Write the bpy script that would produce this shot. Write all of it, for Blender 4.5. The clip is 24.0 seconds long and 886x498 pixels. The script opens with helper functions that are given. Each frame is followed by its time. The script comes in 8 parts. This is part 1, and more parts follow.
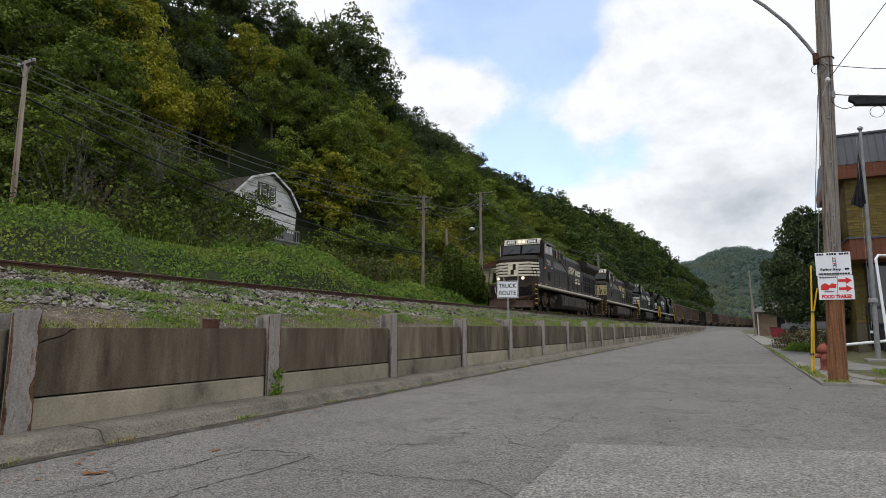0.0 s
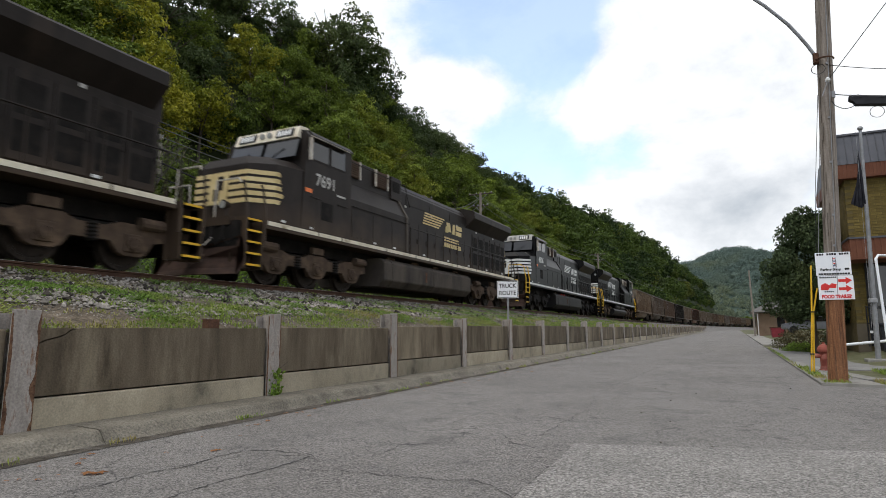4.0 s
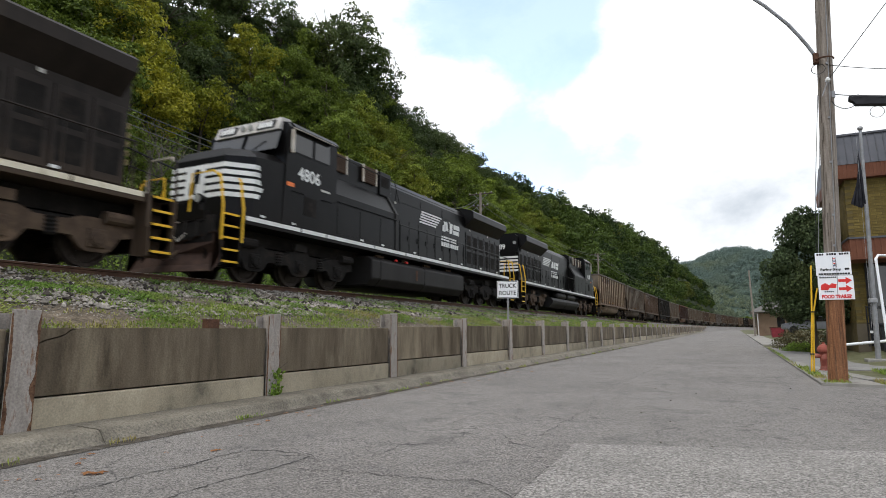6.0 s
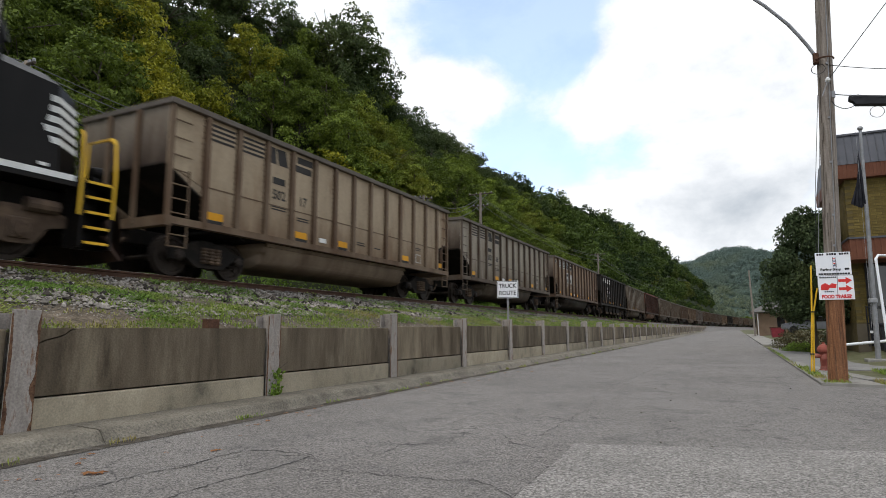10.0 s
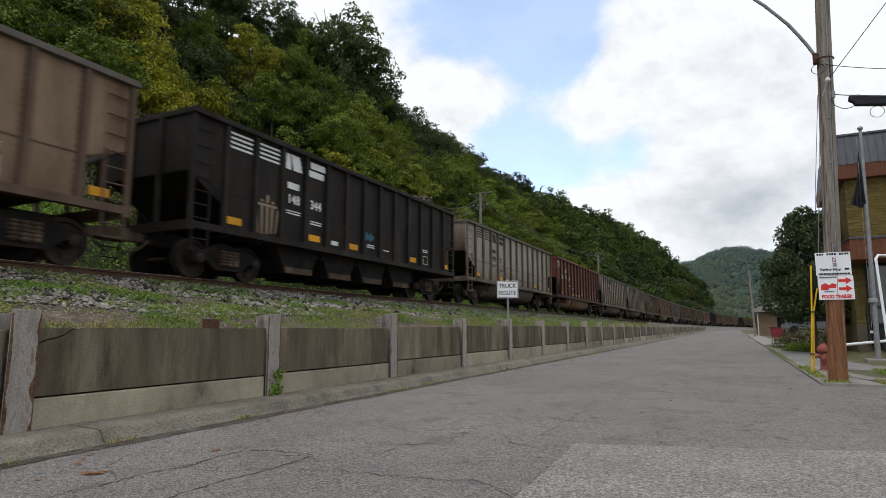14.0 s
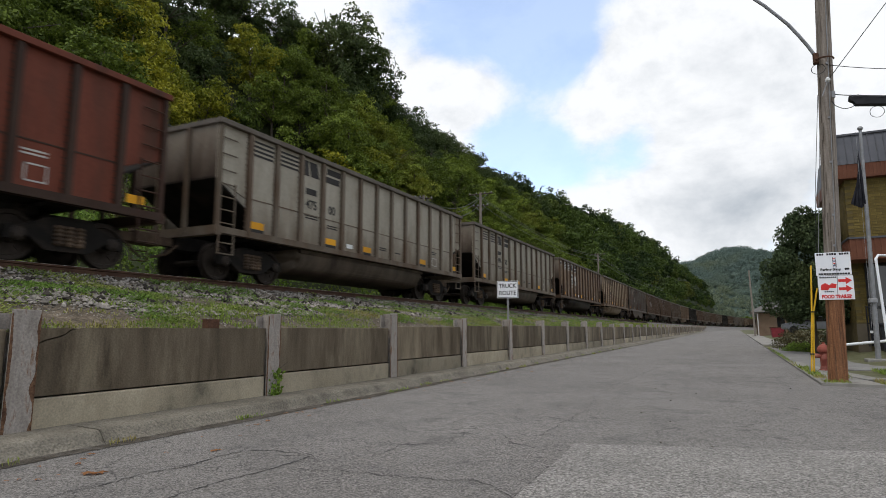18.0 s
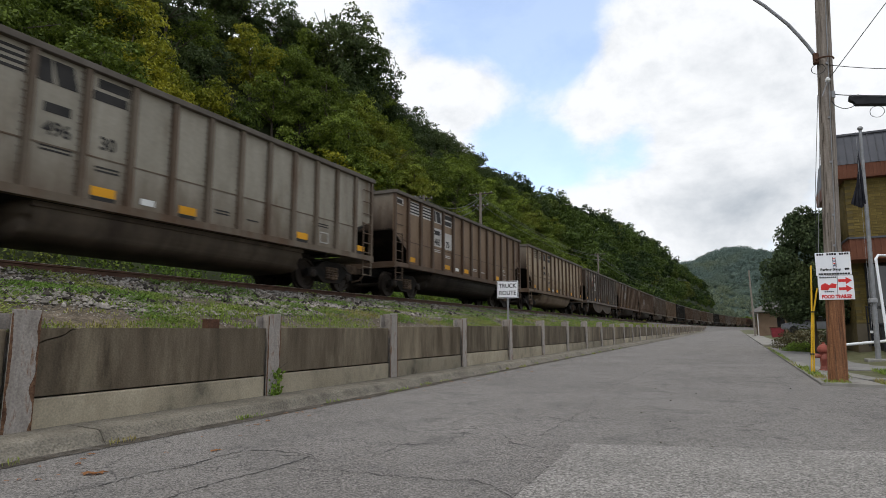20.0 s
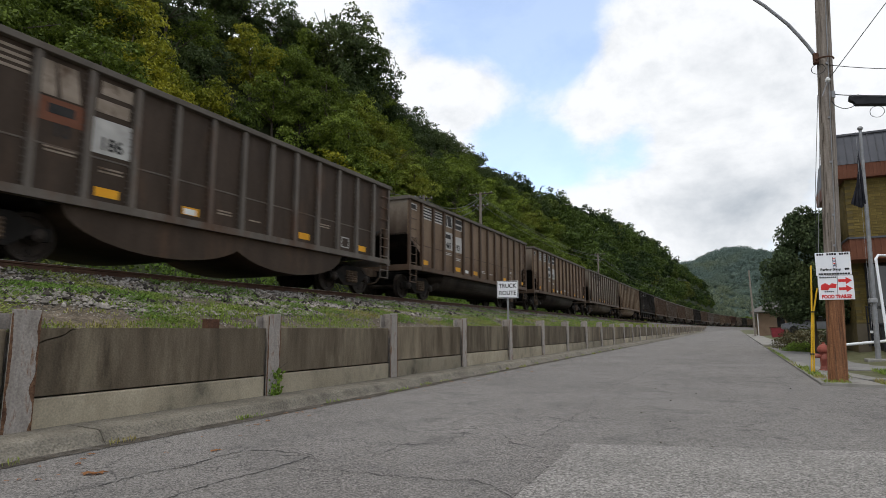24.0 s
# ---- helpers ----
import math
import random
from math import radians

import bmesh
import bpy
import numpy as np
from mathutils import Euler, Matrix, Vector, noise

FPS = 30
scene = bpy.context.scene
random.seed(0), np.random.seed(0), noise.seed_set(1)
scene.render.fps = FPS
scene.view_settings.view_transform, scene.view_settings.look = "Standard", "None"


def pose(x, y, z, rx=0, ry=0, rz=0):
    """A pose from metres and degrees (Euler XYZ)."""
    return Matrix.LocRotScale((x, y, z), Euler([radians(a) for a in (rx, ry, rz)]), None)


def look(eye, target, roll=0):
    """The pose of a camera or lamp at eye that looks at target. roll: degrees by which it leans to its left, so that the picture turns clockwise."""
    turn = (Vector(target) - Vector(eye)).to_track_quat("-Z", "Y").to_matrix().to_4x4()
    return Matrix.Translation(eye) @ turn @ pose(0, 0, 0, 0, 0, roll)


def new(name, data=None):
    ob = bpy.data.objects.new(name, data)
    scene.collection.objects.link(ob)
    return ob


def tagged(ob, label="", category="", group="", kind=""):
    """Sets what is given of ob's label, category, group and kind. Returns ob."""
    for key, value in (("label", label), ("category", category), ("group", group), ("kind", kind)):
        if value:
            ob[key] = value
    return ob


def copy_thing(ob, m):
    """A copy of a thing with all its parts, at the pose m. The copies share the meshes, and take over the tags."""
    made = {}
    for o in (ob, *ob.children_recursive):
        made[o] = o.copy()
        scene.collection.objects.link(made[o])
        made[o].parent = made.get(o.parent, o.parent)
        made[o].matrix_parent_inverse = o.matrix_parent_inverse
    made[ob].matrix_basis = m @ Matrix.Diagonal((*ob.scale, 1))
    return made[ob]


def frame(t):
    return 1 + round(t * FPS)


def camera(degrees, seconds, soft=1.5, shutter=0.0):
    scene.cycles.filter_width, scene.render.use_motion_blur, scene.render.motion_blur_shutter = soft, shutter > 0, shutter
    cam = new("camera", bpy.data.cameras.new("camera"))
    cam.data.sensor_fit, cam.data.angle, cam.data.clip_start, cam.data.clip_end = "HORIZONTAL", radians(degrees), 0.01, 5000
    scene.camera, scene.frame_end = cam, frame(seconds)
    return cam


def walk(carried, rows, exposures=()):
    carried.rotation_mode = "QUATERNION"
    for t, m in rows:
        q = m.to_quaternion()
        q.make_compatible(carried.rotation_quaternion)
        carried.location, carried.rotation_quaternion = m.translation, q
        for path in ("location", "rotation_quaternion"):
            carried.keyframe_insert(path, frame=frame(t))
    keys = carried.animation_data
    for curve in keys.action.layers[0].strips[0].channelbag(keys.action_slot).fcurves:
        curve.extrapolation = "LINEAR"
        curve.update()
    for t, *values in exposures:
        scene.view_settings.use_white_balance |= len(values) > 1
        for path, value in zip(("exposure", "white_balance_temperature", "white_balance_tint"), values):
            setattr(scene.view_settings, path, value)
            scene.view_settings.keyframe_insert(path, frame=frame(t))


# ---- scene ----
# ---------------------------------------------------------------- camera
cam = camera(73.74, 24.0, soft=0.6, shutter=0.3)
EYE = Vector((0.0, 0.0, 1.25))
AIM = EYE + Vector((-0.43539, 0.88997, 0.13558)) * 20
walk(cam, [(0, look(EYE, AIM)), (24, look(EYE, AIM))], exposures=[(0, -0.02), (2, -0.02), (4, 0.12), (5, 0.20), (6, 0.38), (7, 0.34), (8, 0.18), (10, 0.14), (12, 0.03), (14, -0.02), (24, -0.02)])

# ---------------------------------------------------------------- world and sun
SUN_EL, SUN_AZ = 66.0, 200.0
world = bpy.data.worlds.new("cloudy_sky")
scene.world = world
world.use_nodes = True


def build_sky():
    nt = world.node_tree
    nt.nodes.clear()
    N, K = nt.nodes.new, nt.links.new

    def math_node(op, a, b=None):
        n = N("ShaderNodeMath"); n.operation = op
        for i, v in enumerate((a, b)):
            if v is None:
                continue
            if isinstance(v, (int, float)):
                n.inputs[i].default_value = v
            else:
                K(v, n.inputs[i])
        return n.outputs[0]

    def fuzzy(vec, scale, detail, rough, dist=0.0):
        n = N("ShaderNodeTexNoise")
        n.inputs["Scale"].default_value, n.inputs["Detail"].default_value = scale, detail
        n.inputs["Roughness"].default_value, n.inputs["Distortion"].default_value = rough, dist
        K(vec, n.inputs["Vector"])
        return n.outputs[0]

    def near(vec, way, r0, r1):
        """1 about a direction, falling to 0."""
        d = N("ShaderNodeVectorMath"); d.operation = "DISTANCE"; d.inputs[1].default_value = way
        K(vec, d.inputs[0])
        m = N("ShaderNodeMapRange"); m.interpolation_type = "SMOOTHSTEP"
        m.inputs["From Min"].default_value, m.inputs["From Max"].default_value = r0, r1
        m.inputs["To Min"].default_value, m.inputs["To Max"].default_value = 1, 0
        K(d.outputs["Value"], m.inputs[0])
        return m.outputs[0]

    out, bg = N("ShaderNodeOutputWorld"), N("ShaderNodeBackground")
    sky = N("ShaderNodeTexSky")
    sky.sky_type, sky.sun_disc = "NISHITA", False
    sky.sun_elevation, sky.sun_rotation = radians(SUN_EL), radians(SUN_AZ)
    sky.altitude, sky.air_density, sky.dust_density = 300, 1.0, 1.2
    gain = N("ShaderNodeVectorMath"); gain.operation = "SCALE"; gain.inputs["Scale"].default_value = 0.33
    K(sky.outputs[0], gain.inputs[0])
    co = N("ShaderNodeTexCoord")
    way = co.outputs["Generated"]
    wide = N("ShaderNodeMapping"); wide.inputs["Scale"].default_value = (1, 1, 1.45); wide.inputs["Location"].default_value = CLOUD_SHIFT
    K(way, wide.inputs[0])
    above = N("ShaderNodeMapping"); above.inputs["Location"].default_value = (0, 0, 0.055)
    K(wide.outputs[0], above.inputs[0])
    v = wide.outputs[0]
    big = fuzzy(v, 5.2, 14, 0.60, 0.15)
    over = fuzzy(above.outputs[0], 5.2, 14, 0.60, 0.15)
    cover = math_node("ADD", math_node("MULTIPLY", math_node("SUBTRACT", big, 0.5), 1.25), 0.35)
    for d, r0, r1, k in CLOUD_FIELD:
        cover = math_node("ADD", cover, math_node("MULTIPLY", near(way, d, r0, r1), k))
    r1 = N("ShaderNodeValToRGB"); e = r1.color_ramp.elements; e[0].position, e[1].position = 0.0, 0.40
    r1.color_ramp.interpolation = "EASE"
    e[0].color, e[1].color = (0.28, 0.28, 0.28, 1), (1, 1, 1, 1)
    K(cover, r1.inputs[0])
    # lit tops and shaded undersides of the clouds
    shade = math_node("ADD", math_node("MULTIPLY", math_node("SUBTRACT", over, big), 1.1), 0.42)
    shade = math_node("ADD", shade, math_node("MULTIPLY", math_node("SUBTRACT", fuzzy(v, 3.1, 8, 0.5, 0.0), 0.5), 0.55))
    for d, r0, r1b, k in GREY_BELLIES:
        shade = math_node("ADD", shade, math_node("MULTIPLY", near(way, d, r0, r1b), k))
    r2 = N("ShaderNodeValToRGB"); e = r2.color_ramp.elements; e[0].position, e[1].position = 0.38, 0.95
    e[0].color, e[1].color = (1.00, 1.02, 1.05, 1), (0.50, 0.55, 0.61, 1)
    K(shade, r2.inputs[0])
    mix = N("ShaderNodeMixRGB"); K(r1.outputs[0], mix.inputs[0]); K(gain.outputs[0], mix.inputs[1]); K(r2.outputs[0], mix.inputs[2])
    K(mix.outputs[0], bg.inputs[0]); bg.inputs[1].default_value = 1.0
    K(bg.outputs[0], out.inputs[0])


# gaps of blue (negative) and banks of cloud (positive): direction, inner and outer reach, weight
CLOUD_FIELD = [((-0.223, 0.86, 0.459), 0.02, 0.13, -0.52), ((-0.29, 0.82, 0.49), 0.02, 0.16, -0.40), ((-0.38, 0.79, 0.47), 0.0, 0.12, -0.32),
               ((-0.315, 0.903, 0.292), 0.01, 0.12, -0.52), ((-0.24, 0.93, 0.28), 0.0, 0.08, -0.40), ((-0.128, 0.948, 0.293), 0.0, 0.09, -0.42),
               ((-0.368, 0.849, 0.38), 0.0, 0.08, 0.30), ((-0.433, 0.80, 0.41), 0.0, 0.10, 0.16), ((-0.549, 0.679, 0.486), 0.03, 0.15, 0.14),
               ((-0.10, 0.92, 0.39), 0.05, 0.17, 0.24), ((0.07, 0.92, 0.388), 0.05, 0.30, 0.26), ((-0.156, 0.977, 0.149), 0.04, 0.11, 0.30),
               ((-0.03, 0.98, 0.20), 0.04, 0.16, 0.28), ((0.6, -0.5, 0.62), 0.1, 0.5, -0.3), ((-0.7, -0.6, 0.4), 0.1, 0.5, -0.3)]
GREY_BELLIES = [((0.0, 0.982, 0.187), 0.0, 0.11, 0.36), ((0.085, 0.978, 0.191), 0.0, 0.10, 0.16), ((-0.07, 0.98, 0.17), 0.0, 0.07, 0.12), ((0.031, 0.947, 0.321), 0.0, 0.16, 0.10)]
CLOUD_SHIFT = (2.3, 0.4, 1.1)
build_sky()
sun = new("sun", bpy.data.lights.new("sun", "SUN"))
sun.data.energy, sun.data.angle, sun.data.color = 1.40, radians(30), (1.0, 0.963, 0.91)
sun.matrix_world = look(Vector((0, 0, 50)), Vector((0, 0, 50)) - Vector((math.sin(radians(SUN_AZ)) * math.cos(radians(SUN_EL)), math.cos(radians(SUN_AZ)) * math.cos(radians(SUN_EL)), math.sin(radians(SUN_EL)))))


# ---------------------------------------------------------------- materials
def surf(name, c1, c2, scale=3.0, rough=0.8, metal=0.0, bump=0.15, bump_scale=40.0, c3=None, s3=0.6, lo3=0.55, hi3=0.7,
         stretch=(1, 1, 1), vary=0.0, island=False, spec=0.18, grain=0.0):
    """Two-scale procedural surface: c1..c2 by noise, patches of c3, fine relief, a per-object shift of value."""
    m = bpy.data.materials.new(name)
    m.use_nodes = True
    nt = m.node_tree
    N, K = nt.nodes.new, nt.links.new
    b = nt.nodes["Principled BSDF"]
    b.inputs["Roughness"].default_value, b.inputs["Metallic"].default_value = rough, metal
    b.inputs["Specular IOR Level"].default_value = spec
    co = N("ShaderNodeTexCoord")
    mp = N("ShaderNodeMapping"); mp.inputs["Scale"].default_value = stretch
    K(co.outputs["Object"], mp.inputs[0])
    n1 = N("ShaderNodeTexNoise"); n1.inputs["Scale"].default_value = scale; n1.inputs["Detail"].default_value = 6; n1.inputs["Roughness"].default_value = 0.6
    K(mp.outputs[0], n1.inputs["Vector"])
    r1 = N("ShaderNodeValToRGB"); e = r1.color_ramp.elements; e[0].position, e[1].position = 0.32, 0.68
    e[0].color, e[1].color = (*c1, 1), (*c2, 1)
    K(n1.outputs[0], r1.inputs[0])
    col = r1.outputs[0]
    if c3:
        n3 = N("ShaderNodeTexNoise"); n3.inputs["Scale"].default_value = s3; n3.inputs["Detail"].default_value = 7; n3.inputs["Roughness"].default_value = 0.65
        K(mp.outputs[0], n3.inputs["Vector"])
        r3 = N("ShaderNodeValToRGB"); e = r3.color_ramp.elements; e[0].position, e[1].position = lo3, hi3
        K(n3.outputs[0], r3.inputs[0])
        mx = N("ShaderNodeMixRGB"); mx.inputs[2].default_value = (*c3, 1)
        K(r3.outputs[0], mx.inputs[0]); K(col, mx.inputs[1]); col = mx.outputs[0]
    n2 = N("ShaderNodeTexNoise"); n2.inputs["Scale"].default_value = bump_scale; n2.inputs["Detail"].default_value = 4
    K(co.outputs["Object"], n2.inputs["Vector"])
    if grain:
        rg = N("ShaderNodeMapRange"); rg.inputs["From Min"].default_value, rg.inputs["From Max"].default_value = 0.3, 0.7
        rg.inputs["To Min"].default_value, rg.inputs["To Max"].default_value = 1 - grain, 1 + grain
        K(n2.outputs[0], rg.inputs[0])
        mg = N("ShaderNodeVectorMath"); mg.operation = "SCALE"; K(col, mg.inputs[0]); K(rg.outputs[0], mg.inputs["Scale"]); col = mg.outputs[0]
    if vary:
        info = N("ShaderNodeNewGeometry").outputs["Random Per Island"] if island else N("ShaderNodeObjectInfo").outputs["Random"]
        rv = N("ShaderNodeMapRange"); rv.inputs["To Min"].default_value, rv.inputs["To Max"].default_value = 1 - vary, 1 + vary
        K(info, rv.inputs[0])
        mv = N("ShaderNodeVectorMath"); mv.operation = "SCALE"; K(col, mv.inputs[0]); K(rv.outputs[0], mv.inputs["Scale"]); col = mv.outputs[0]
    K(col, b.inputs["Base Color"])
    if bump:
        bp = N("ShaderNodeBump"); bp.inputs["Strength"].default_value = bump; bp.inputs["Distance"].default_value = 0.02
        K(n2.outputs[0], bp.inputs["Height"]); K(bp.outputs[0], b.inputs["Normal"])
    return m


def leafy(name, c1, c2, c3, patch=0.15, lo=0.5, hi=0.68, spread=0.35, by_tree=0.0):
    """Foliage: colour differs leaf by leaf, tree by tree and in patches; light passes through."""
    m = bpy.data.materials.new(name)
    m.use_nodes = True
    nt = m.node_tree
    N, K = nt.nodes.new, nt.links.new
    b, out = nt.nodes["Principled BSDF"], nt.nodes["Material Output"]
    b.inputs["Roughness"].default_value, b.inputs["Specular IOR Level"].default_value = 0.6, 0.12
    geo, info, co = N("ShaderNodeNewGeometry"), N("ShaderNodeObjectInfo"), N("ShaderNodeTexCoord")
    r1 = N("ShaderNodeMixRGB"); r1.inputs[1].default_value, r1.inputs[2].default_value = (*c1, 1), (*c2, 1)
    add = N("ShaderNodeMath"); add.operation = "MULTIPLY_ADD"; add.inputs[1].default_value = 0.45
    half = N("ShaderNodeMath"); half.operation = "MULTIPLY"; half.inputs[1].default_value = 0.55
    K(info.outputs["Random"], half.inputs[0]); K(geo.outputs["Random Per Island"], add.inputs[0]); K(half.outputs[0], add.inputs[2])
    K(add.outputs[0], r1.inputs[0])
    n = N("ShaderNodeTexNoise"); n.inputs["Scale"].default_value = patch; n.inputs["Detail"].default_value = 4
    K(geo.outputs["Position"], n.inputs["Vector"])
    rr = N("ShaderNodeValToRGB"); e = rr.color_ramp.elements; e[0].position, e[1].position = lo, hi
    K(n.outputs[0], rr.inputs[0])
    m2 = N("ShaderNodeMixRGB"); m2.inputs[2].default_value = (*c3, 1)
    K(rr.outputs[0], m2.inputs[0]); K(r1.outputs[0], m2.inputs[1])
    rv = N("ShaderNodeMapRange"); rv.inputs["To Min"].default_value, rv.inputs["To Max"].default_value = 1 - spread, 1 + spread
    K(geo.outputs["Random Per Island"], rv.inputs[0])
    ro = N("ShaderNodeMapRange"); ro.inputs["To Min"].default_value, ro.inputs["To Max"].default_value = 1 - by_tree, 1 + by_tree
    K(info.outputs["Random"], ro.inputs[0])
    rm = N("ShaderNodeMath"); rm.operation = "MULTIPLY"; K(rv.outputs[0], rm.inputs[0]); K(ro.outputs[0], rm.inputs[1])
    mv = N("ShaderNodeVectorMath"); mv.operation = "SCALE"; K(m2.outputs[0], mv.inputs[0]); K(rm.outputs[0], mv.inputs["Scale"])
    K(mv.outputs[0], b.inputs["Base Color"])
    tr = N("ShaderNodeBsdfTranslucent"); K(mv.outputs[0], tr.inputs[0])
    ms = N("ShaderNodeMixShader"); ms.inputs[0].default_value = 0.3
    K(b.outputs[0], ms.inputs[1]); K(tr.outputs[0], ms.inputs[2]); K(ms.outputs[0], out.inputs[0])
    return m


def glow(name, c, s):
    m = bpy.data.materials.new(name); m.use_nodes = True
    b = m.node_tree.nodes["Principled BSDF"]
    b.inputs["Base Color"].default_value = (*c, 1); b.inputs["Emission Color"].default_value = (*c, 1); b.inputs["Emission Strength"].default_value = s
    return m


def glassy(name, c, rough=0.08):
    m = bpy.data.materials.new(name); m.use_nodes = True
    b = m.node_tree.nodes["Principled BSDF"]
    b.inputs["Base Color"].default_value = (*c, 1); b.inputs["Roughness"].default_value = rough; b.inputs["Specular IOR Level"].default_value = 0.8
    return m


ASPHALT = surf("asphalt", (0.153, 0.142, 0.131), (0.196, 0.183, 0.169), 0.35, 0.92, bump=0.6, bump_scale=90, c3=(0.112, 0.105, 0.099), s3=1.4, lo3=0.5, hi3=0.75, grain=0.28)


def weathered_asphalt(m, cell, amount):
    """Adds a web of fine hairline cracks and oily stains to an asphalt material."""
    nt = m.node_tree
    N, K = nt.nodes.new, nt.links.new
    b = nt.nodes["Principled BSDF"]
    src = b.inputs["Base Color"].links[0].from_socket
    co = N("ShaderNodeTexCoord")
    wob = N("ShaderNodeTexNoise"); wob.inputs["Scale"].default_value = 1.6; wob.inputs["Detail"].default_value = 5
    K(co.outputs["Object"], wob.inputs["Vector"])
    add = N("ShaderNodeVectorMath"); add.operation = "MULTIPLY_ADD"; add.inputs[1].default_value = (0.9, 0.9, 0.9)
    K(wob.outputs["Color"], add.inputs[0]); K(co.outputs["Object"], add.inputs[2])
    vo = N("ShaderNodeTexVoronoi"); vo.feature = "DISTANCE_TO_EDGE"; vo.inputs["Scale"].default_value = cell
    K(add.outputs[0], vo.inputs["Vector"])
    line = N("ShaderNodeMapRange"); line.inputs["From Max"].default_value = 0.008; line.inputs["To Min"].default_value, line.inputs["To Max"].default_value = amount, 0.0
    K(vo.outputs["Distance"], line.inputs[0])
    msk = N("ShaderNodeTexNoise"); msk.inputs["Scale"].default_value = 0.45; msk.inputs["Detail"].default_value = 3
    K(co.outputs["Object"], msk.inputs["Vector"])
    mr = N("ShaderNodeMapRange"); mr.inputs["From Min"].default_value, mr.inputs["From Max"].default_value = 0.42, 0.56
    K(msk.outputs[0], mr.inputs[0])
    mul = N("ShaderNodeMath"); mul.operation = "MULTIPLY"; K(line.outputs[0], mul.inputs[0]); K(mr.outputs[0], mul.inputs[1])
    mx = N("ShaderNodeMixRGB"); mx.inputs[2].default_value = (0.035, 0.034, 0.033, 1)
    K(mul.outputs[0], mx.inputs[0]); K(src, mx.inputs[1])
    # pale and dark grains of the aggregate
    vg = N("ShaderNodeTexVoronoi"); vg.inputs["Scale"].default_value = 75
    K(co.outputs["Object"], vg.inputs["Vector"])
    sg = N("ShaderNodeSeparateXYZ"); K(vg.outputs["Color"], sg.inputs[0])
    rg = N("ShaderNodeMapRange"); rg.inputs["To Min"].default_value, rg.inputs["To Max"].default_value = 0.50, 1.50
    K(sg.outputs[0], rg.inputs[0])
    sc = N("ShaderNodeVectorMath"); sc.operation = "SCALE"; K(mx.outputs[0], sc.inputs[0]); K(rg.outputs[0], sc.inputs["Scale"])
    K(sc.outputs[0], b.inputs["Base Color"])


weathered_asphalt(ASPHALT, 0.55, 0.75)
ASPHALT_PATCH = surf("asphalt_patch", (0.184, 0.173, 0.159), (0.236, 0.222, 0.204), 0.8, 0.92, bump=0.9, bump_scale=40, grain=0.35)
weathered_asphalt(ASPHALT_PATCH, 0.3, 0.3)
TAR = surf("tar_crack", (0.032, 0.031, 0.030), (0.075, 0.071, 0.067), 6, 0.9)
CONC = surf("panel_concrete", (0.072, 0.055, 0.036), (0.175, 0.140, 0.096), 1.3, 0.9, bump=0.4, bump_scale=45, c3=(0.33, 0.275, 0.188), s3=0.55, lo3=0.49, hi3=0.76, stretch=(1, 2.0, 0.42), vary=0.24, grain=0.14)
CONC_LOW = surf("lower_panel_concrete", (0.265, 0.226, 0.160), (0.410, 0.356, 0.258), 1.6, 0.9, bump=0.3, bump_scale=45, c3=(0.095, 0.083, 0.060), s3=0.8, lo3=0.50, hi3=0.70, stretch=(1, 1.3, 1), vary=0.24, grain=0.16)
CURB = surf("curb_concrete", (0.150, 0.134, 0.106), (0.215, 0.194, 0.156), 2.2, 0.92, bump=1.0, bump_scale=40, c3=(0.095, 0.085, 0.068), s3=2.0, lo3=0.48, hi3=0.74, grain=0.35, vary=0.08)
WALKWAY = surf("sidewalk_concrete", (0.185, 0.175, 0.155), (0.27, 0.256, 0.228), 1.0, 0.9, bump=0.3, c3=(0.12, 0.11, 0.092), s3=0.8, grain=0.15)
POST_STEEL = surf("weathered_steel_post", (0.255, 0.225, 0.195), (0.39, 0.35, 0.31), 3, 0.8, bump=0.25, c3=(0.17, 0.082, 0.038), s3=3.0, lo3=0.56, hi3=0.68, stretch=(1, 4, 0.9), vary=0.12, grain=0.2)
RUST = surf("rust", (0.055, 0.028, 0.018), (0.11, 0.055, 0.033), 5, 0.85, bump=0.3, grain=0.2)
RUST_SCALE = surf("flaking_orange_rust", (0.075, 0.040, 0.024), (0.19, 0.105, 0.060), 14, 0.9, bump=0.5, c3=(0.06, 0.03, 0.02), s3=6, grain=0.3)
RAIL = surf("rusty_rail", (0.055, 0.03, 0.02), (0.10, 0.055, 0.035), 4, 0.7, metal=0.3)
RAIL_HEAD = surf("polished_rail_head", (0.35, 0.33, 0.31), (0.5, 0.48, 0.46), 4, 0.35, metal=0.9)
SOIL = surf("bank_soil", (0.070, 0.055, 0.038), (0.165, 0.132, 0.096), 5.0, 0.95, bump=1.0, bump_scale=26, c3=(0.055, 0.044, 0.030), s3=1.1, lo3=0.48, hi3=0.66, grain=0.5)
BALLAST = surf("ballast_bed", (0.13, 0.12, 0.11), (0.22, 0.205, 0.19), 9, 0.95, bump=1.0, bump_scale=18, c3=(0.1, 0.085, 0.06), s3=1.0, grain=0.35)
STONE = surf("ballast_stone", (0.125, 0.112, 0.096), (0.275, 0.250, 0.218), 3, 0.9, bump=0.3, vary=0.45, island=True)
TIE = surf("creosoted_tie", (0.05, 0.04, 0.03), (0.10, 0.08, 0.06), 4, 0.9, stretch=(0.4, 3, 3))
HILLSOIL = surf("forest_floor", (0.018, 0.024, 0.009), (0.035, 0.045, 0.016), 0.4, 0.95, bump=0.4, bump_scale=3)
